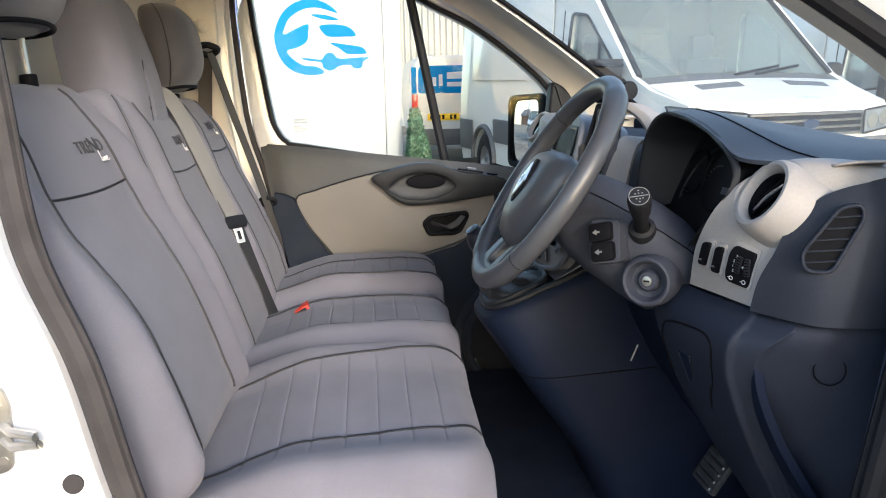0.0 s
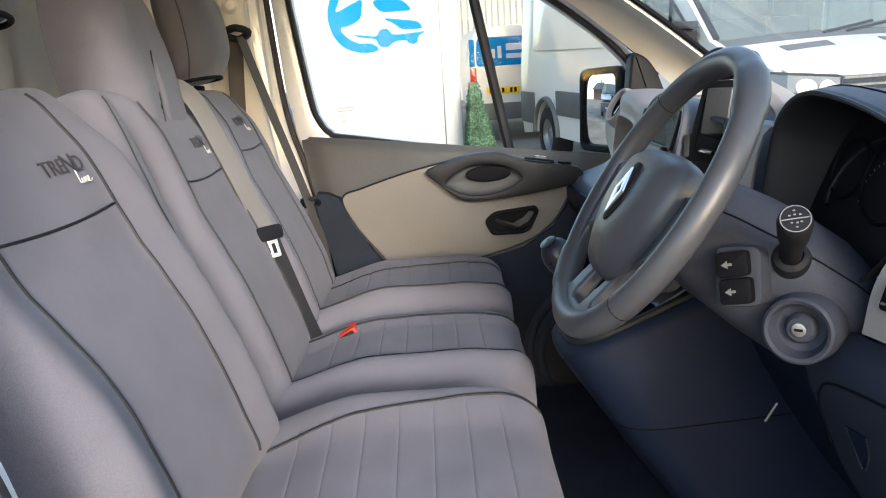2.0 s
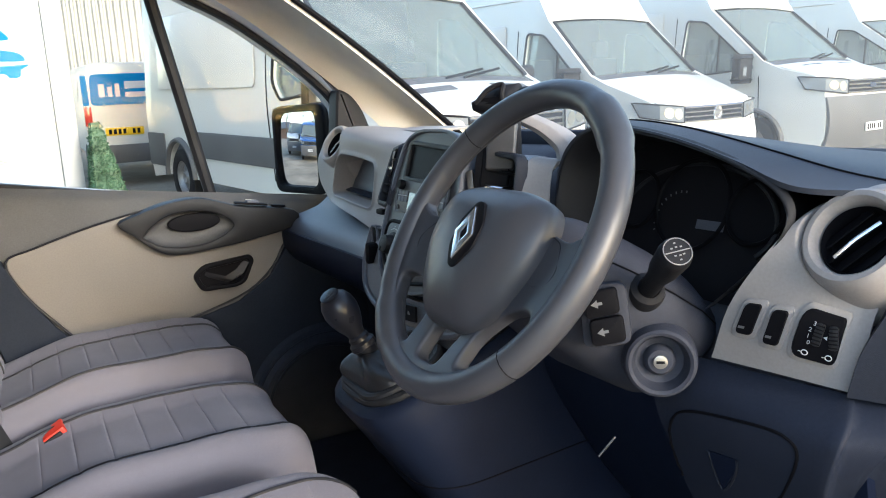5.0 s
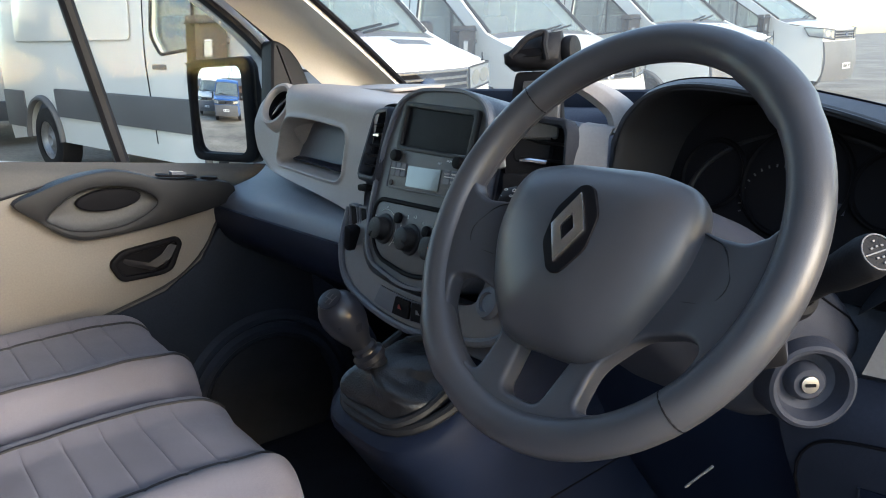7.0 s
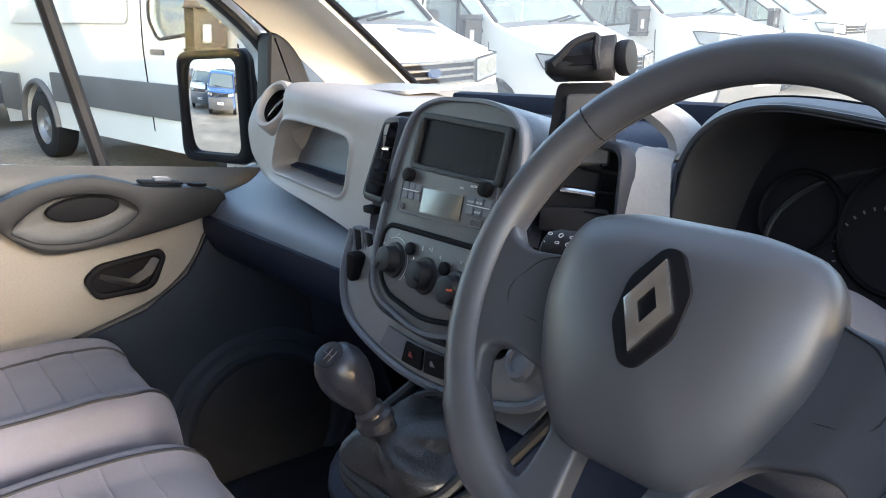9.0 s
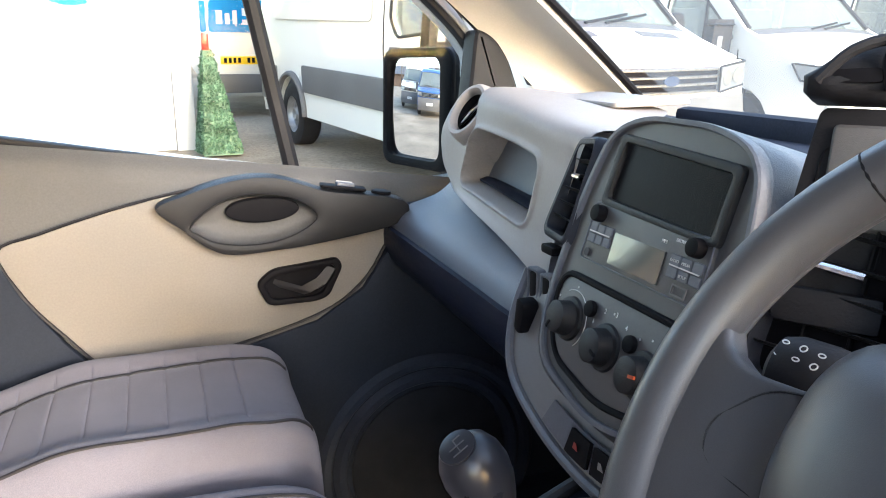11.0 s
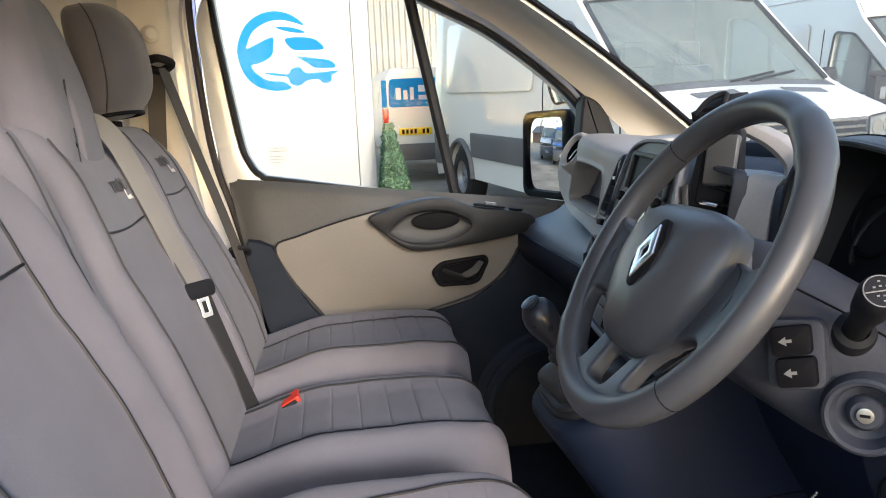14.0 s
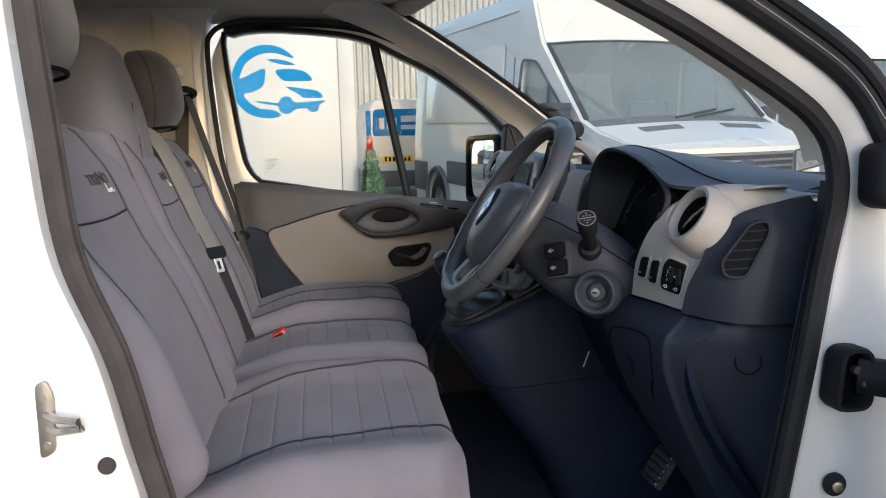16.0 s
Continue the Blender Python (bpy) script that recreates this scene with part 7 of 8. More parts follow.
def yard(x, y):
    """A place on the sloping yard."""
    return Vector((x, y, 0.042 * y))


ground = part("ground", sheet(lambda u, v: Vector((-400 + 800 * u, -400 + 800 * v, 0.042 * max(-30, min(40, -400 + 800 * v)))), 0, 0, 0,
                              [0, 0.3, 0.45, 0.48, 0.5, 0.52, 0.55, 0.7, 1], [0, 0.3, 0.4625, 0.48, 0.5, 0.52, 0.55, 0.7, 1]), GRAVEL, None, "stony brown gravel yard", kind="structure")


def van(name, label, front, heading, long=5.5, wide=2.03, roof=2.62, belt=1.18, bonnet=1.12, cowl=1.42, nose_len=0.62, screen_len=0.95, header=2.02,
        paint=WHITE_FAR, bumper_paint=None, low_trim=True, emblem=None, grille_bars=4, rear_axle=1.0, front_axle=0.95, side_bars=True):
    """A parked panel van; front: the place on the ground below the middle of its nose; heading in degrees from +x."""
    v = thing(name, label, "van", front, "parked vans")
    M = Matrix.Translation(front) @ G @ Matrix.Rotation(radians(heading), 4, "Z")
    w = wide / 2
    xs0 = -nose_len - 0.30                      # screen foot
    xs1 = xs0 - screen_len                      # screen head
    xr = xs1 - 0.55                             # full roof height from here

    def tum(bm):
        for p in bm.verts:
            if p.co.z > belt:
                p.co.y *= 1 - 0.085 * (p.co.z - belt) / 1.4 - 0.05 * max(0, p.co.z - roof + 0.25)
            if p.co.x > -0.9:
                p.co.y *= 1 - 0.16 * ((p.co.x + 0.9) / 0.9) ** 2
        return xf(bm, M)

    top = [(-long, 0.45), (-long - 0.02, 1.1), (-long + 0.04, roof - 0.10), (-long + 0.16, roof), (xr, roof), (xr + 0.25, roof - 0.06), (xs1 - 0.02, header + 0.06),
           (xs0, cowl), (xs0 + 0.25, cowl - 0.10), (-0.16, bonnet), (-0.05, bonnet - 0.16), (-0.02, 0.75), (-0.02, 0.45)]
    arch = []
    for ax, n in ((-long + rear_axle, 9), (-front_axle, 9)):
        arch.append([(ax + 0.40 * math.cos(t), 0.36 + 0.40 * math.sin(t)) for t in [math.pi * i / (n - 1) for i in range(n)]])
    bottom = [(-0.08, 0.28)] + [p for p in arch[1]] + [p for p in arch[0]] + [(-long + 0.05, 0.30)]
    bottom = [p if p[1] > 0.3 else (p[0], 0.3) for p in bottom]
    outline = top + bottom
    # the driver's window
    win = rounded([(xs0 - 0.14, belt + 0.16), (xs1 - 0.10, header - 0.10), (xs1 - 0.42, header - 0.06), (xs1 - 0.50, belt + 0.22), (xs1 - 0.36, belt + 0.06)], 0.06, 4)
    for sgn, nm in ((-1, "right"), (1, "left")):
        y0, y1 = (w - 0.06, w) if sgn > 0 else (-w, -w + 0.06)
        side = prism(outline, [win], "y", y0, y1)
        part("side_panel", tum(side), paint, v)
        gl = part("side_window", tum(prism(grow(win, 0.01), [], "y", sgn * (w - 0.045), sgn * (w - 0.04))), VAN_GLASS, v)
        gl.visible_shadow = False
        part("window_seal", tum(tube([(x, sgn * (w + 0.002), z) for x, z in win], 0.014, 6, closed=True)), RUBBER, v)
        part("quarter_bar", tum(tube([(xs1 + 0.12, sgn * (w - 0.03), belt + 0.12), (xs1 + 0.12, sgn * (w - 0.03), header - 0.2)], 0.015, 6)), RUBBER, v)
        # door shut lines, handle, lower trim
        sh = [(xs1 - 0.60, header - 0.02), (xs1 - 0.62, belt + 0.1), (xs1 - 0.56, 0.5)]
        part("door_gap", tum(tube(smooth_path([(x, sgn * w, z) for x, z in sh], 6), 0.006, 6)), BLACK, v)
        part("door_gap", tum(tube([(xs0 - 0.05, sgn * w, belt + 0.05), (xs0 - 0.02, sgn * w, 0.5)], 0.006, 6)), BLACK, v)
        part("door_handle", tum(box(xs1 - 0.50, xs1 - 0.28, sgn * w - 0.01, sgn * w + 0.035, belt - 0.06, belt - 0.015, 0.012)), TRIMGREY, v)
        part("lock", tum(disc((xs1 - 0.36, sgn * w, belt - 0.32), (0, sgn, 0), 0.035, 0.012, 16, 0.003)), TRIMGREY, v)
        if low_trim:
            part("lower_trim", tum(prism(rounded([(-long + rear_axle + 0.42, 0.62), (-front_axle - 0.42, 0.62), (-front_axle - 0.40, 0.90), (-long + rear_axle + 0.40, 0.90)], 0.03), [], "y", sgn * (w + 0.001), sgn * (w + 0.03), 0.008)), TRIMGREY, v, "grey plastic rubbing panel")
            part("arch_trim", tum(tube([(-long + rear_axle + 0.43 * math.cos(t), sgn * w, 0.36 + 0.43 * math.sin(t)) for t in [math.pi * i / 16 for i in range(17)]], 0.045, 8, flat=(0.06, 0.09), up=(0, 1, 0))), TRIMGREY, v)
            part("arch_trim", tum(tube([(-front_axle + 0.43 * math.cos(t), sgn * w, 0.36 + 0.43 * math.sin(t)) for t in [math.pi * i / 16 for i in range(17)]], 0.045, 8, flat=(0.06, 0.09), up=(0, 1, 0))), TRIMGREY, v)
            part("rear_corner_trim", tum(box(-long - 0.02, -long + 0.55, sgn * w - 0.02, sgn * w + 0.03, 0.45, 0.85, 0.02)), TRIMGREY, v)
        if side_bars:
            part("pressed_panel", tum(prism(rounded([(xs1 - 0.85, belt + 0.18), (-long + 0.5, belt + 0.18), (-long + 0.5, roof - 0.45), (xs1 - 0.85, roof - 0.45)], 0.08), [], "y", sgn * (w + 0.0005), sgn * (w + 0.014), 0.01)), paint, v)
            part("roof_gutter", tum(tube([(xr, sgn * (w + 0.002), roof - 0.16), (-long + 0.1, sgn * (w + 0.002), roof - 0.16)], 0.012, 6)), paint, v)
        # mirror
        mr = part("mirror", tum(box(xs0 - 0.26, xs0 - 0.14, sgn * (w + 0.08), sgn * (w + 0.23), belt + 0.02, belt + 0.29, 0.055, 4)), RUBBER, v, "black door mirror")
        part("mirror_arm", tum(tube([(xs0 - 0.16, sgn * (w - 0.05), belt + 0.16), (xs0 - 0.2, sgn * (w + 0.14), belt + 0.2)], 0.03, 8)), TRIMGREY, mr)
        part("indicator", tum(box(xs0 - 0.15, xs0 - 0.125, sgn * (w + 0.17), sgn * (w + 0.215), belt + 0.07, belt + 0.17, 0.01)), LAMP_CLEAR, mr)
        # headlamp
        def lamp(a, b, s=sgn, g=0.0):
            top, low = bonnet - 0.060 + 0.055 * a, bonnet - 0.235 + 0.075 * a
            if a < 0.56:
                yy = 0.62 + (w - 0.01 - 0.62) * a / 0.56
                xx = -0.038 + 0.10 * (1 - (yy / (w - 0.04)) ** 2) + 0.02
                sy = yy
            else:
                c = (a - 0.56) / 0.44
                xx, sy = -0.03 - (0.34 - 0.10 * b) * c, w + 0.008
            return Vector((xx + g, s * (sy + g), top + (low - top) * b))
        hl = part("headlamp", tum(sheet(lamp, 26, 4, 0.012)), LAMP_CLEAR, v, "clear headlamp")
        part("lamp_rim", tum(tube([lamp(a / 20, 0.0, sgn, 0.002) for a in range(21)] + [lamp(1.0, 1.0, sgn, 0.002)] + [lamp(1 - a / 20, 1.0, sgn, 0.002) for a in range(21)], 0.009, 5, closed=True)), RUBBER, hl, "dark edge of the lamp")
        for ac, ra in ((0.16, 0.10), (0.40, 0.12)):
            part("lamp_bulb", tum(sheet(lambda a, b: lamp(ac + ra * a * math.cos(6.2832 * b), 0.5 + 0.34 * a * math.sin(6.2832 * b), sgn, 0.006), 3, 16, 0.002)), SATIN, hl)
        for ax in (-long + rear_axle, -front_axle):
            wh = part("wheel", tum(lathe([(0.20, -0.02), (0.29, -0.03), (0.335, -0.01), (0.345, 0.04), (0.345, 0.17), (0.32, 0.2), (0.2, 0.2)], (ax, sgn * (w - 0.02), 0.345), (0, -sgn, 0), 32)), RUBBER, v, "black tyre on a silver steel wheel")
            part("rim", tum(lathe([(0.001, 0.03), (0.06, 0.0), (0.09, 0.03), (0.17, 0.05), (0.19, 0.0), (0.205, -0.01), (0.205, 0.06)], (ax, sgn * (w - 0.02), 0.345), (0, -sgn, 0), 24)), RIM, wh)

    def skin(x0, z0, x1, z1, n=4, inset=0.045, dz=0.0, lift=0.0):
        return sheet(lambda a, b: Vector((x0 + (x1 - x0) * a + 0.10 * (1 - (2 * b - 1) ** 2) * (0.6 if z0 < header else 0.25), (2 * b - 1) * (w - inset), z0 + (z1 - z0) * a + 0.035 * (1 - (2 * b - 1) ** 2) + lift)), n, 12, 0.012)
    part("roof", tum(join(skin(-long + 0.16, roof, xr, roof, 6), skin(xr, roof, xr + 0.25, roof - 0.06), skin(xr + 0.25, roof - 0.06, xs1 - 0.02, header + 0.06))), paint, v)
    ws_ = part("windscreen", tum(skin(xs1, header + 0.04, xs0 + 0.0, cowl, 6, 0.09)), VAN_GLASS, v)
    ws_.visible_shadow = False
    part("screen_seal", tum(join(*[tube([(xs1 - 0.01, s * (w - 0.07), header + 0.05), (xs0, s * (w - 0.06), cowl + 0.01)], 0.025, 6) for s in (-1, 1)])), RUBBER, v)
    part("cowl", tum(skin(xs0 - 0.02, cowl - 0.01, xs0 + 0.16, cowl - 0.07, 2, 0.08)), TRIMGREY, v, "black scuttle panel")
    part("bonnet", tum(join(skin(xs0 + 0.14, cowl - 0.055, -0.16, bonnet, 6, 0.05), skin(-0.16, bonnet, -0.06, bonnet - 0.045, 3, 0.08))), paint, v)
    for s in (-1, 1):
        part("bonnet_vent", tum(sheet(lambda a, b, s=s: Vector((xs0 + 0.24 + 0.10 * a + 0.05, s * (0.22 + 0.40 * b), cowl - 0.062 - 0.035 * a + 0.02 * (1 - b))), 2, 6, 0.006)), TRIMGREY, v, "black bonnet vent") if low_trim else None
        part("wiper", tum(tube([(xs0 + 0.10, s * 0.1, cowl + 0.01), (xs0 + 0.0, s * 0.1 + 0.5, cowl + 0.075)], 0.012, 6)), BLACK, v)
    part("nose", tum(sheet(lambda a, b: Vector((-0.05 + 0.10 * (1 - (2 * b - 1) ** 2), (2 * b - 1) * (w - 0.04), 0.72 + (bonnet - 0.74) * a)), 4, 12, 0.012)), paint, v)
    part("bumper", tum(sheet(lambda a, b: Vector((-0.02 + 0.10 * (1 - (2 * b - 1) ** 2) + 0.05 * math.sin(math.pi * a), (2 * b - 1) * (w - 0.0), 0.28 + (bonnet - 0.54) * a)), 8, 14, 0.03)), bumper_paint or TRIMGREY, v, "grey plastic bumper")
    gz = bonnet - 0.235
    gr = part("grille", tum(sheet(lambda a, b: Vector((-0.035 + 0.10 * (1 - (1.20 * (b - 0.5) / (w - 0.04)) ** 2), 1.20 * (b - 0.5), gz + 0.175 * a)), 4, 10, 0.01)), BLACK, v, "dark grille with bright bars")
    for k in range(grille_bars):
        zz = gz + 0.012 + 0.15 * k / max(1, grille_bars - 1)
        part("grille_bar", tum(tube([(-0.028 + 0.10 * (1 - (0.595 * (b / 5 - 1) / (w - 0.04)) ** 2), 0.595 * (b / 5 - 1), zz) for b in range(11)], 0.011, 6)), CHROME if emblem == "round" else STEEL, gr)
    if emblem == "round":
        part("emblem", tum(lathe([(0.001, 0.004), (0.06, 0.004), (0.066, 0.014), (0.080, 0.014), (0.086, 0)], (0.072, 0, gz + 0.088), (1, 0, 0), 28)), CHROME, gr)
    elif emblem:
        part("emblem", tum(xf(prism([(0.085 * math.cos(t), 0.034 * math.sin(t)) for t in [2 * math.pi * i / 20 for i in range(20)]], [], "x", 0.07, 0.086), Matrix.Translation((0, 0, gz + 0.09)))), NAVY, gr)
    pl = part("number_plate", tum(box(0.13, 0.14, -0.26, 0.26, 0.50, 0.61, 0.003)), PLATE_W, v, "white plate with dark bars")
    for k in range(7):
        if k != 4:
            part("plate_bar", tum(box(0.1405, 0.142, -0.215 + 0.064 * k, -0.175 + 0.064 * k, 0.52, 0.59, 0)), BLACK, pl)
    part("cab_floor", tum(box(-long + 0.3, -0.3, -w + 0.08, w - 0.08, 0.42, 0.46, 0)), BLACK, v)
    part("dash", tum(box(xs0 - 0.32, xs0 + 0.10, -w + 0.10, w - 0.10, belt - 0.15, cowl - 0.05, 0.05)), BLACK, v)
    part("cab_wall", tum(box(xs1 - 0.95, xs1 - 0.9, -w + 0.07, w - 0.07, 0.46, roof - 0.1, 0)), TRIMGREY, v)
    for s in (-0.62, 0.0, 0.62):
        part("cab_seat", tum(join(box(xs1 - 0.72, xs1 - 0.55, s - 0.24, s + 0.24, 0.9, 1.55, 0.05), box(xs1 - 0.70, xs1 - 0.60, s - 0.13, s + 0.13, 1.55, 1.78, 0.04))), FABRIC_DARK, v)
    return v


van("panel_van", "white high-roofed panel van with grey bumper and lower trim", yard(3.25, 5.65), -80, wide=1.98, long=5.57, cowl=1.37, header=2.03, nose_len=0.52, screen_len=0.81, bonnet=1.16, emblem="oval")
van("panel_van", "white van with painted bumper and round chrome badge", yard(6.75, 6.9), -85, long=4.9, wide=1.9, roof=2.45, bonnet=1.03, cowl=1.33, belt=1.08, nose_len=0.68, screen_len=0.73, header=1.93,
    bumper_paint=WHITE_FAR, low_trim=False, emblem="round")
van("panel_van", "white high-roofed panel van with clear headlamps", yard(9.6, 6.95), -85, wide=2.05, cowl=1.42, header=2.08, nose_len=0.54, screen_len=0.85, bonnet=1.22, emblem="oval")
van("panel_van", "white high-roofed panel van at the end of the row", yard(15.2, 8.4), -82, bonnet=1.28, nose_len=0.55, emblem="oval")
BLUEVAN = mat("blue van paint", (0.03, 0.10, 0.30), 0.25, vary=0.05, coat=0.6)
van("panel_van", "blue panel van parked behind in the yard", yard(-9.0, 6.0), -14, long=5.0, wide=1.95, roof=2.1, cowl=1.25, header=1.85, nose_len=0.7, bonnet=1.06, belt=1.08, paint=BLUEVAN, low_trim=False, emblem="oval")
van("panel_van", "white panel van beside the blue one", yard(-11.2, 8.6), -14, emblem="oval")

# the white office box with its blue sign
hut = thing("portable_office", "white box-shaped yard office with a blue vehicle emblem", "cabin", yard(-2.5, 10.4))
hy = 9.9
part("front_wall", box(-1.50, 0.225, hy, hy + 0.06, 0.42, 3.35, 0.01), BOXWHITE, hut)
part("corner_post", box(0.231, 0.435, hy - 0.015, hy + 0.10, 0.40, 3.4, 0.02), BOXWHITE, hut, "white corner post")
part("end_wall", box(0.32, 0.40, hy + 0.104, hy + 2.5, 0.45, 3.35, 0.01), BOXWHITE, hut)
part("roof", box(-1.50, 0.435, hy, hy + 2.5, 3.352, 3.42, 0.01), BOXWHITE, hut)
part("blue_frame", box(-1.64, -1.504, hy - 0.02, hy + 0.10, 0.40, 3.4, 0.02), mat("deep blue paint", (0.035, 0.075, 0.22), 0.5), hut, "blue painted end frame")


def sign(pts, smooth=4):
    """A flat blue piece of the emblem; drawn on a 420 by 360 field."""
    out = []
    for x, y in pts:
        px, py = 380 + x / 2.08, 40 + y / 2.08
        out.append((-0.532 + 0.00689 * (px - 490) - 0.00036 * (py - 145), 2.335 - 0.0069 * (py - 145)))
    lp = [(p[0], p[1]) for p in smooth_path([Vector((a, b, 0)) for a, b in out], smooth, True)]
    return prism(lp, [], "y", hy - 0.006, hy - 0.001)


part("emblem_ring", sign([(293, 133), (255, 100), (200, 83), (140, 92), (90, 130), (64, 190), (64, 240), (85, 295), (125, 335), (180, 353), (225, 352), (246, 343), (215, 322), (170, 318), (130, 295), (108, 264),
                          (140, 256), (178, 234), (185, 200), (183, 170), (140, 186), (95, 206), (98, 186), (115, 150), (160, 120), (210, 112), (255, 122)], 3), BLUE, hut, "bright blue broken ring")
part("emblem_bar", sign([(193, 137), (250, 139), (297, 157), (245, 155)]), BLUE, hut)
part("emblem_bar", sign([(225, 178), (270, 172), (320, 178), (346, 193), (359, 215), (310, 217), (265, 217), (242, 206)]), BLUE, hut)
part("emblem_bar", sign([(264, 238), (330, 246), (375, 253), (395, 266), (398, 280), (360, 281), (328, 279), (300, 260)]), BLUE, hut)
part("emblem_car", sign([(147, 290), (190, 292), (232, 298), (245, 281), (263, 273), (281, 279), (297, 295), (350, 294), (411, 291), (387, 308), (385, 325), (370, 333), (351, 330), (341, 319), (300, 322), (280, 336), (258, 338), (240, 326), (232, 308), (190, 302)], 3), BLUE, hut)

# paper sticker on the door glass
stick = thing("window_sticker", "faint printed sticker on the side window glass", "sticker", (-0.21, 2.566, 1.36))
for k, (w, z) in enumerate(((0.05, 1.385), (0.046, 1.377), (0.034, 1.364), (0.042, 1.356), (0.030, 1.348))):
    part("print_bar", box(-0.236, -0.236 + w, 2.5675, 2.5685, z, z + 0.0035, 0), INK, stick)

# clipped cone of box leaves by the office corner
cone = thing("topiary", "clipped artificial box cone on the gravel", "topiary", yard(0.63, 9.48))
rng = random.Random(4)
lb = bmesh.new()
for k in range(6400):
    f = 1 - math.sqrt(rng.random())
    h = 0.04 + 1.04 * f
    half = 0.215 - 0.165 * f
    a = rng.choice((0, 1, 2, 3)) * math.pi / 2 + rng.uniform(-0.78, 0.78)
    r = half / max(abs(math.cos(a)), abs(math.sin(a))) * 0.92 + rng.uniform(-0.02, 0.012)
    c = yard(0.63, 9.48) + Vector((r * math.cos(a + 0.15) - 0.065 * f, r * math.sin(a + 0.15), h))
    u = Vector((rng.uniform(-1, 1), rng.uniform(-1, 1), rng.uniform(-1, 1))).normalized() * 0.017
    w = u.orthogonal().normalized() * 0.011
    nn = u.cross(w).normalized() * 0.004
    vs4 = [lb.verts.new(c - u), lb.verts.new(c + w + nn), lb.verts.new(c + u), lb.verts.new(c - w + nn)]
    lb.faces.new(vs4)
part("leaves", lb, LEAF, cone, "small dark green leaves", kind="stuff")
part("core", loft([[yard(0.63, 9.48) + Vector((s * math.cos(t) - 0.065 * h / 1.06, s * math.sin(t), h)) for t in [math.pi / 4 + 0.15 + math.pi / 2 * i for i in range(4)]] for s, h in ((0.275, 0.02), (0.055, 1.06))]), LEAF, cone)

# small van seen from behind past the office
sv_ = thing("small_van", "small white tradesman van with a blue tailgate panel", "van", yard(2.0, 12.9))
SV = Matrix.Translation(yard(1.62, 12.7)) @ G
def at(bm):
    return xf(bm, SV)
tailp = rounded([(-0.86, 0.42), (0.86, 0.42), (0.90, 1.0), (0.86, 1.60), (0.76, 1.76), (-0.76, 1.76), (-0.86, 1.60), (-0.90, 1.0)], 0.06, 4)
part("body", at(prism(tailp, [], "y", 0.0, 3.6, 0.05, 3)), WHITE_FAR, sv_)
part("tailgate_panel", at(prism(rounded([(-0.80, 1.165), (0.66, 1.165), (0.62, 1.60), (-0.78, 1.60)], 0.08, 4), [], "y", -0.012, -0.002)), BLUE, sv_, "bright blue lettered panel")
for x0, x1, z0, z1 in ((-0.68, -0.60, 1.28, 1.46), (-0.56, -0.50, 1.28, 1.42), (-0.46, -0.40, 1.28, 1.46), (-0.33, 0.30, 1.39, 1.49), (-0.33, 0.25, 1.27, 1.34)):
    part("lettering_bar", at(box(x0, x1, -0.016, -0.013, z0, z1, 0)), INK, sv_)
part("bumper", at(box(-0.88, 0.88, -0.06, 0.10, 0.34, 0.60, 0.03)), TRIMGREY, sv_, "dark rear bumper")
pl_ = part("number_plate", at(box(-0.655, -0.135, -0.012, -0.002, 0.735, 0.845, 0.002)), PLATE_Y, sv_, "yellow plate with dark bars")
for k in range(7):
    if k != 4:
        part("plate_bar", at(box(-0.61 + 0.064 * k, -0.57 + 0.064 * k, -0.0145, -0.0125, 0.755, 0.825, 0)), BLACK, pl_)
for s in (-1, 1):
    part("tail_lamp", at(box(s * 0.85 - 0.05, s * 0.85 + 0.05, -0.02, 0.05, 0.88, 1.16, 0.02)), LAMP_RED, sv_, "tall red tail lamp")
    part("wheel", at(disc((s * 0.78, 0.7, 0.30), (s, 0, 0), 0.30, 0.16 * 0 + 0.10, 28, 0.02)), RUBBER, sv_)
part("blue_stripe", at(box(-0.90, -0.815, -0.004, 0.02, 1.17, 1.58, 0.01)), BLUE, sv_)

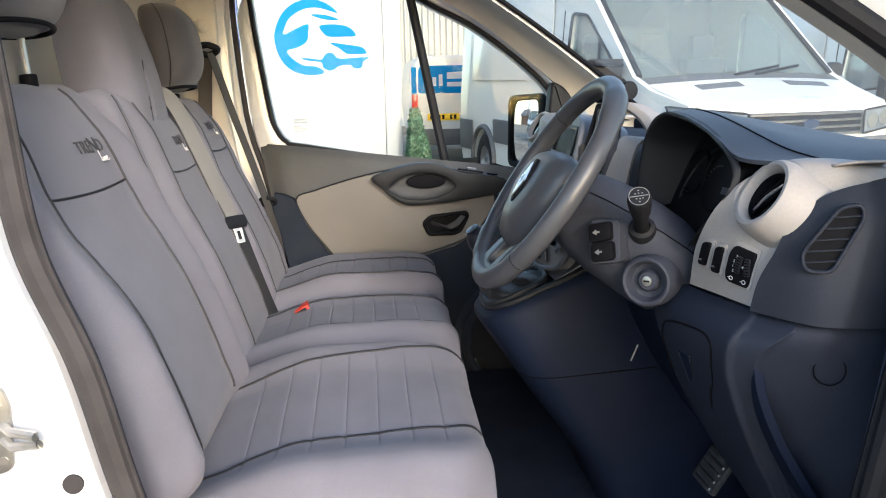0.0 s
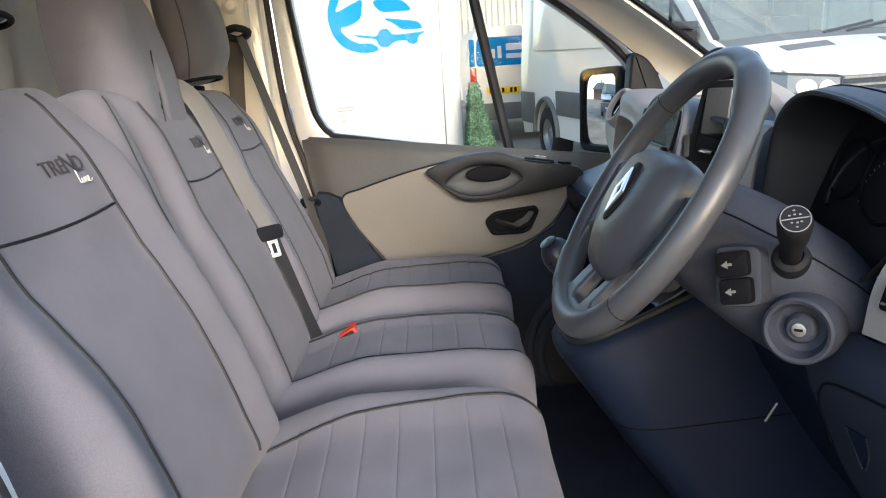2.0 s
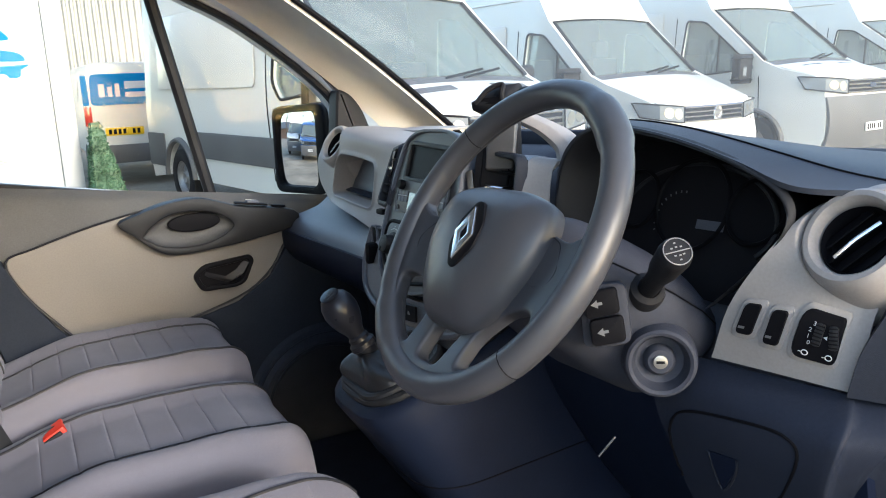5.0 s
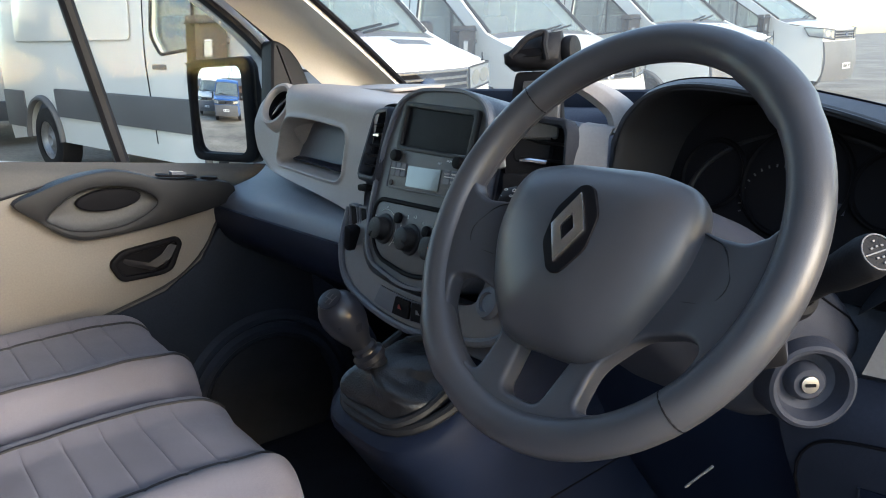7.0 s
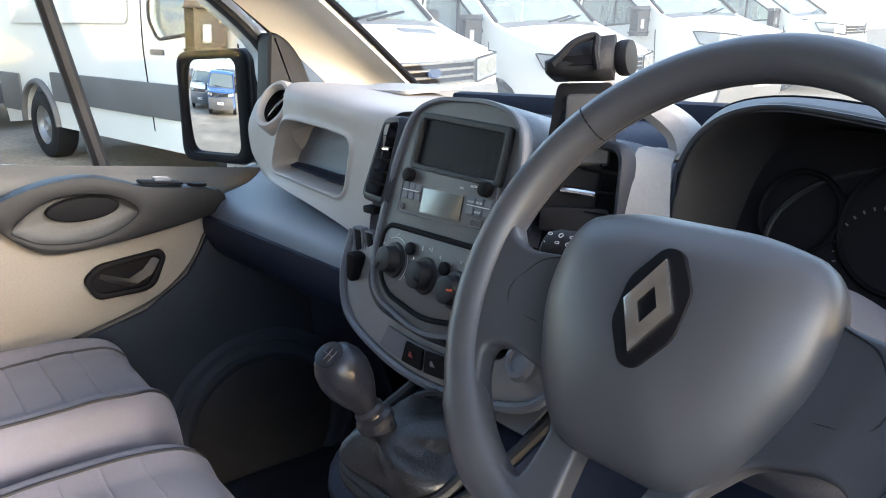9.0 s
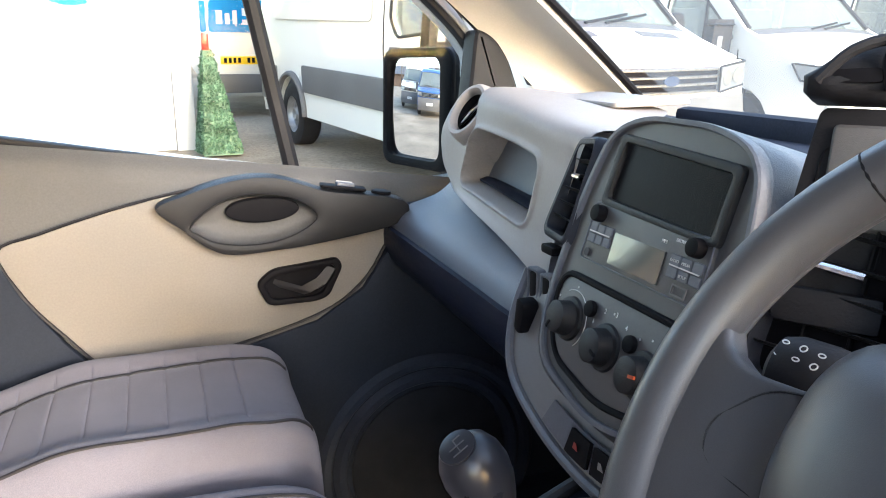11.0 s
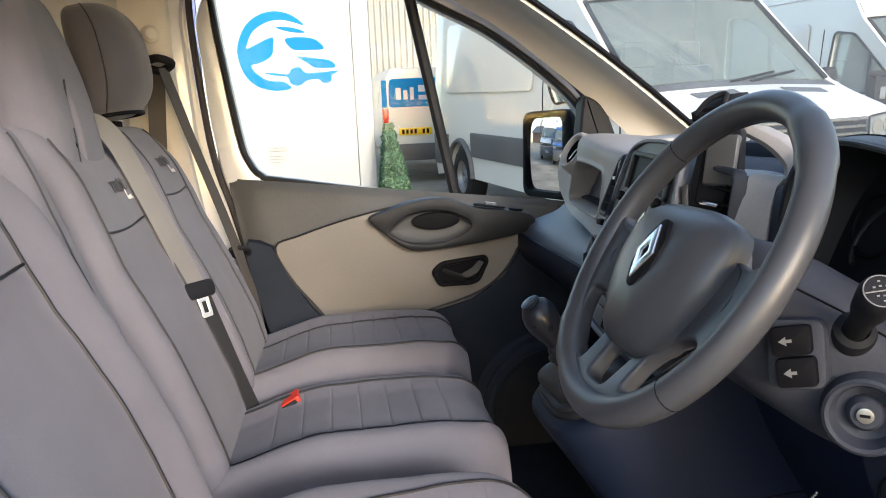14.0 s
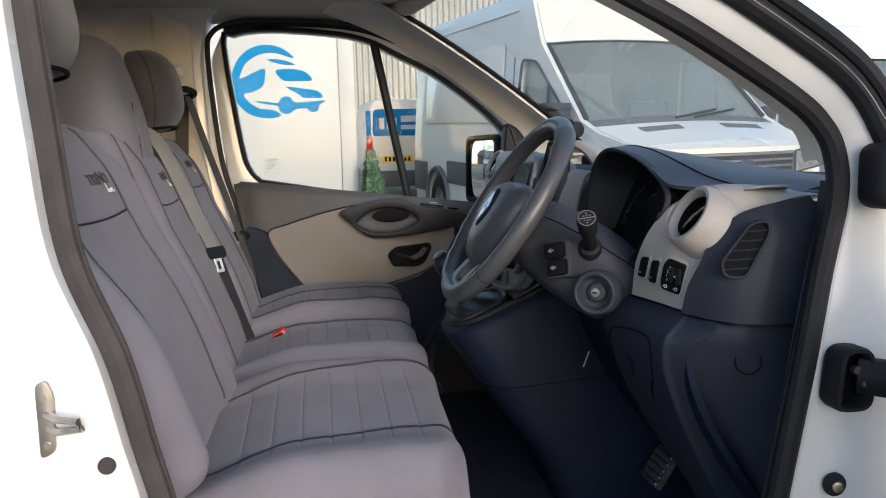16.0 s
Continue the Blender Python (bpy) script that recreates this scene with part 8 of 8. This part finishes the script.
# ribbed shed behind, and the long low buildings round the yard
hall = thing("warehouse", "large pale shed with ribbed metal cladding", "building", (3, 24, 0.9))
part("cladding", loft([[Vector((-3 + i * 0.045, 24.0 + (0.09 if i % 4 in (0, 1) else 0.0), z)) for i in range(280)] for z in (0.9, 7.0)], False), CLAD, hall, "ribbed pale cladding")
part("roof_edge", box(-3, 9.6, 23.9, 30, 7.0, 7.25, 0.02), TRIMGREY, hall)
far = thing("long_shed", "long grey industrial shed along the yard", "building", (40, 46, 1.6))
part("wall", box(12, 90, 46, 60, 1.2, 6.4, 0.05), CLAD, far)
part("roof", prism([(11.5, 6.4), (90.5, 6.4), (90.5, 6.9), (11.5, 6.9)], [], "y", 45.5, 60.5), TRIMGREY, far)
back = thing("brick_shed", "low brick shed at the far side of the yard", "building", (-55, 30, 0.9))
part("wall", box(-75, -62, 0, 45, 0.6, 4.8, 0.05), mat("dull brick", (0.20, 0.13, 0.10), 0.9, vary=0.2, scale=2), back)
part("roof", prism([(-76, 4.8), (-61, 4.8), (-68.5, 7.6)], [], "y", -1, 46), TRIMGREY, back)
BARK = mat("grey winter bark", (0.09, 0.075, 0.06), 0.9, vary=0.2, scale=8, bump=0.4, bump_scale=40)
for tx, ty, th in ((-58, 12, 11.0), (-56, 20, 12.5), (-59, 27, 10.5), (-54, 34, 12.0)):
    tree = thing("bare_tree", "leafless winter tree behind the yard", "tree", (tx, ty, 0.5), "winter trees")
    trng = random.Random(int(tx * 3 + ty))
    tb = tube([(tx, ty, 0.3), (tx + 0.1, ty, th * 0.3), (tx, ty + 0.2, th * 0.55)], [0.28, 0.22, 0.14], 8)
    part("trunk", tb, BARK, tree)
    tw = []

    def limb(p, d, l, r, depth):
        q = p + d * l
        tw.append(tube([p, p.lerp(q, 0.5) + Vector((trng.uniform(-1, 1), trng.uniform(-1, 1), 0)) * l * 0.06, q], [r, r * 0.8, r * 0.55], 4))
        if depth:
            for _ in range(4 if depth > 1 else 5):
                nd = (d + Vector((trng.uniform(-1, 1), trng.uniform(-1, 1), trng.uniform(-0.3, 0.8))) * 0.75).normalized()
                limb(p.lerp(q, trng.uniform(0.5, 1.0)), nd, l * trng.uniform(0.55, 0.75), r * 0.5, depth - 1)
    for _ in range(6):
        limb(Vector((tx, ty, th * trng.uniform(0.28, 0.55))), Vector((trng.uniform(-1, 1), trng.uniform(-1, 1), trng.uniform(0.6, 1.6))).normalized(), th * 0.26, 0.09, 2)
    part("crown", join(*tw), BARK, tree, "bare twiggy crown", kind="stuff")
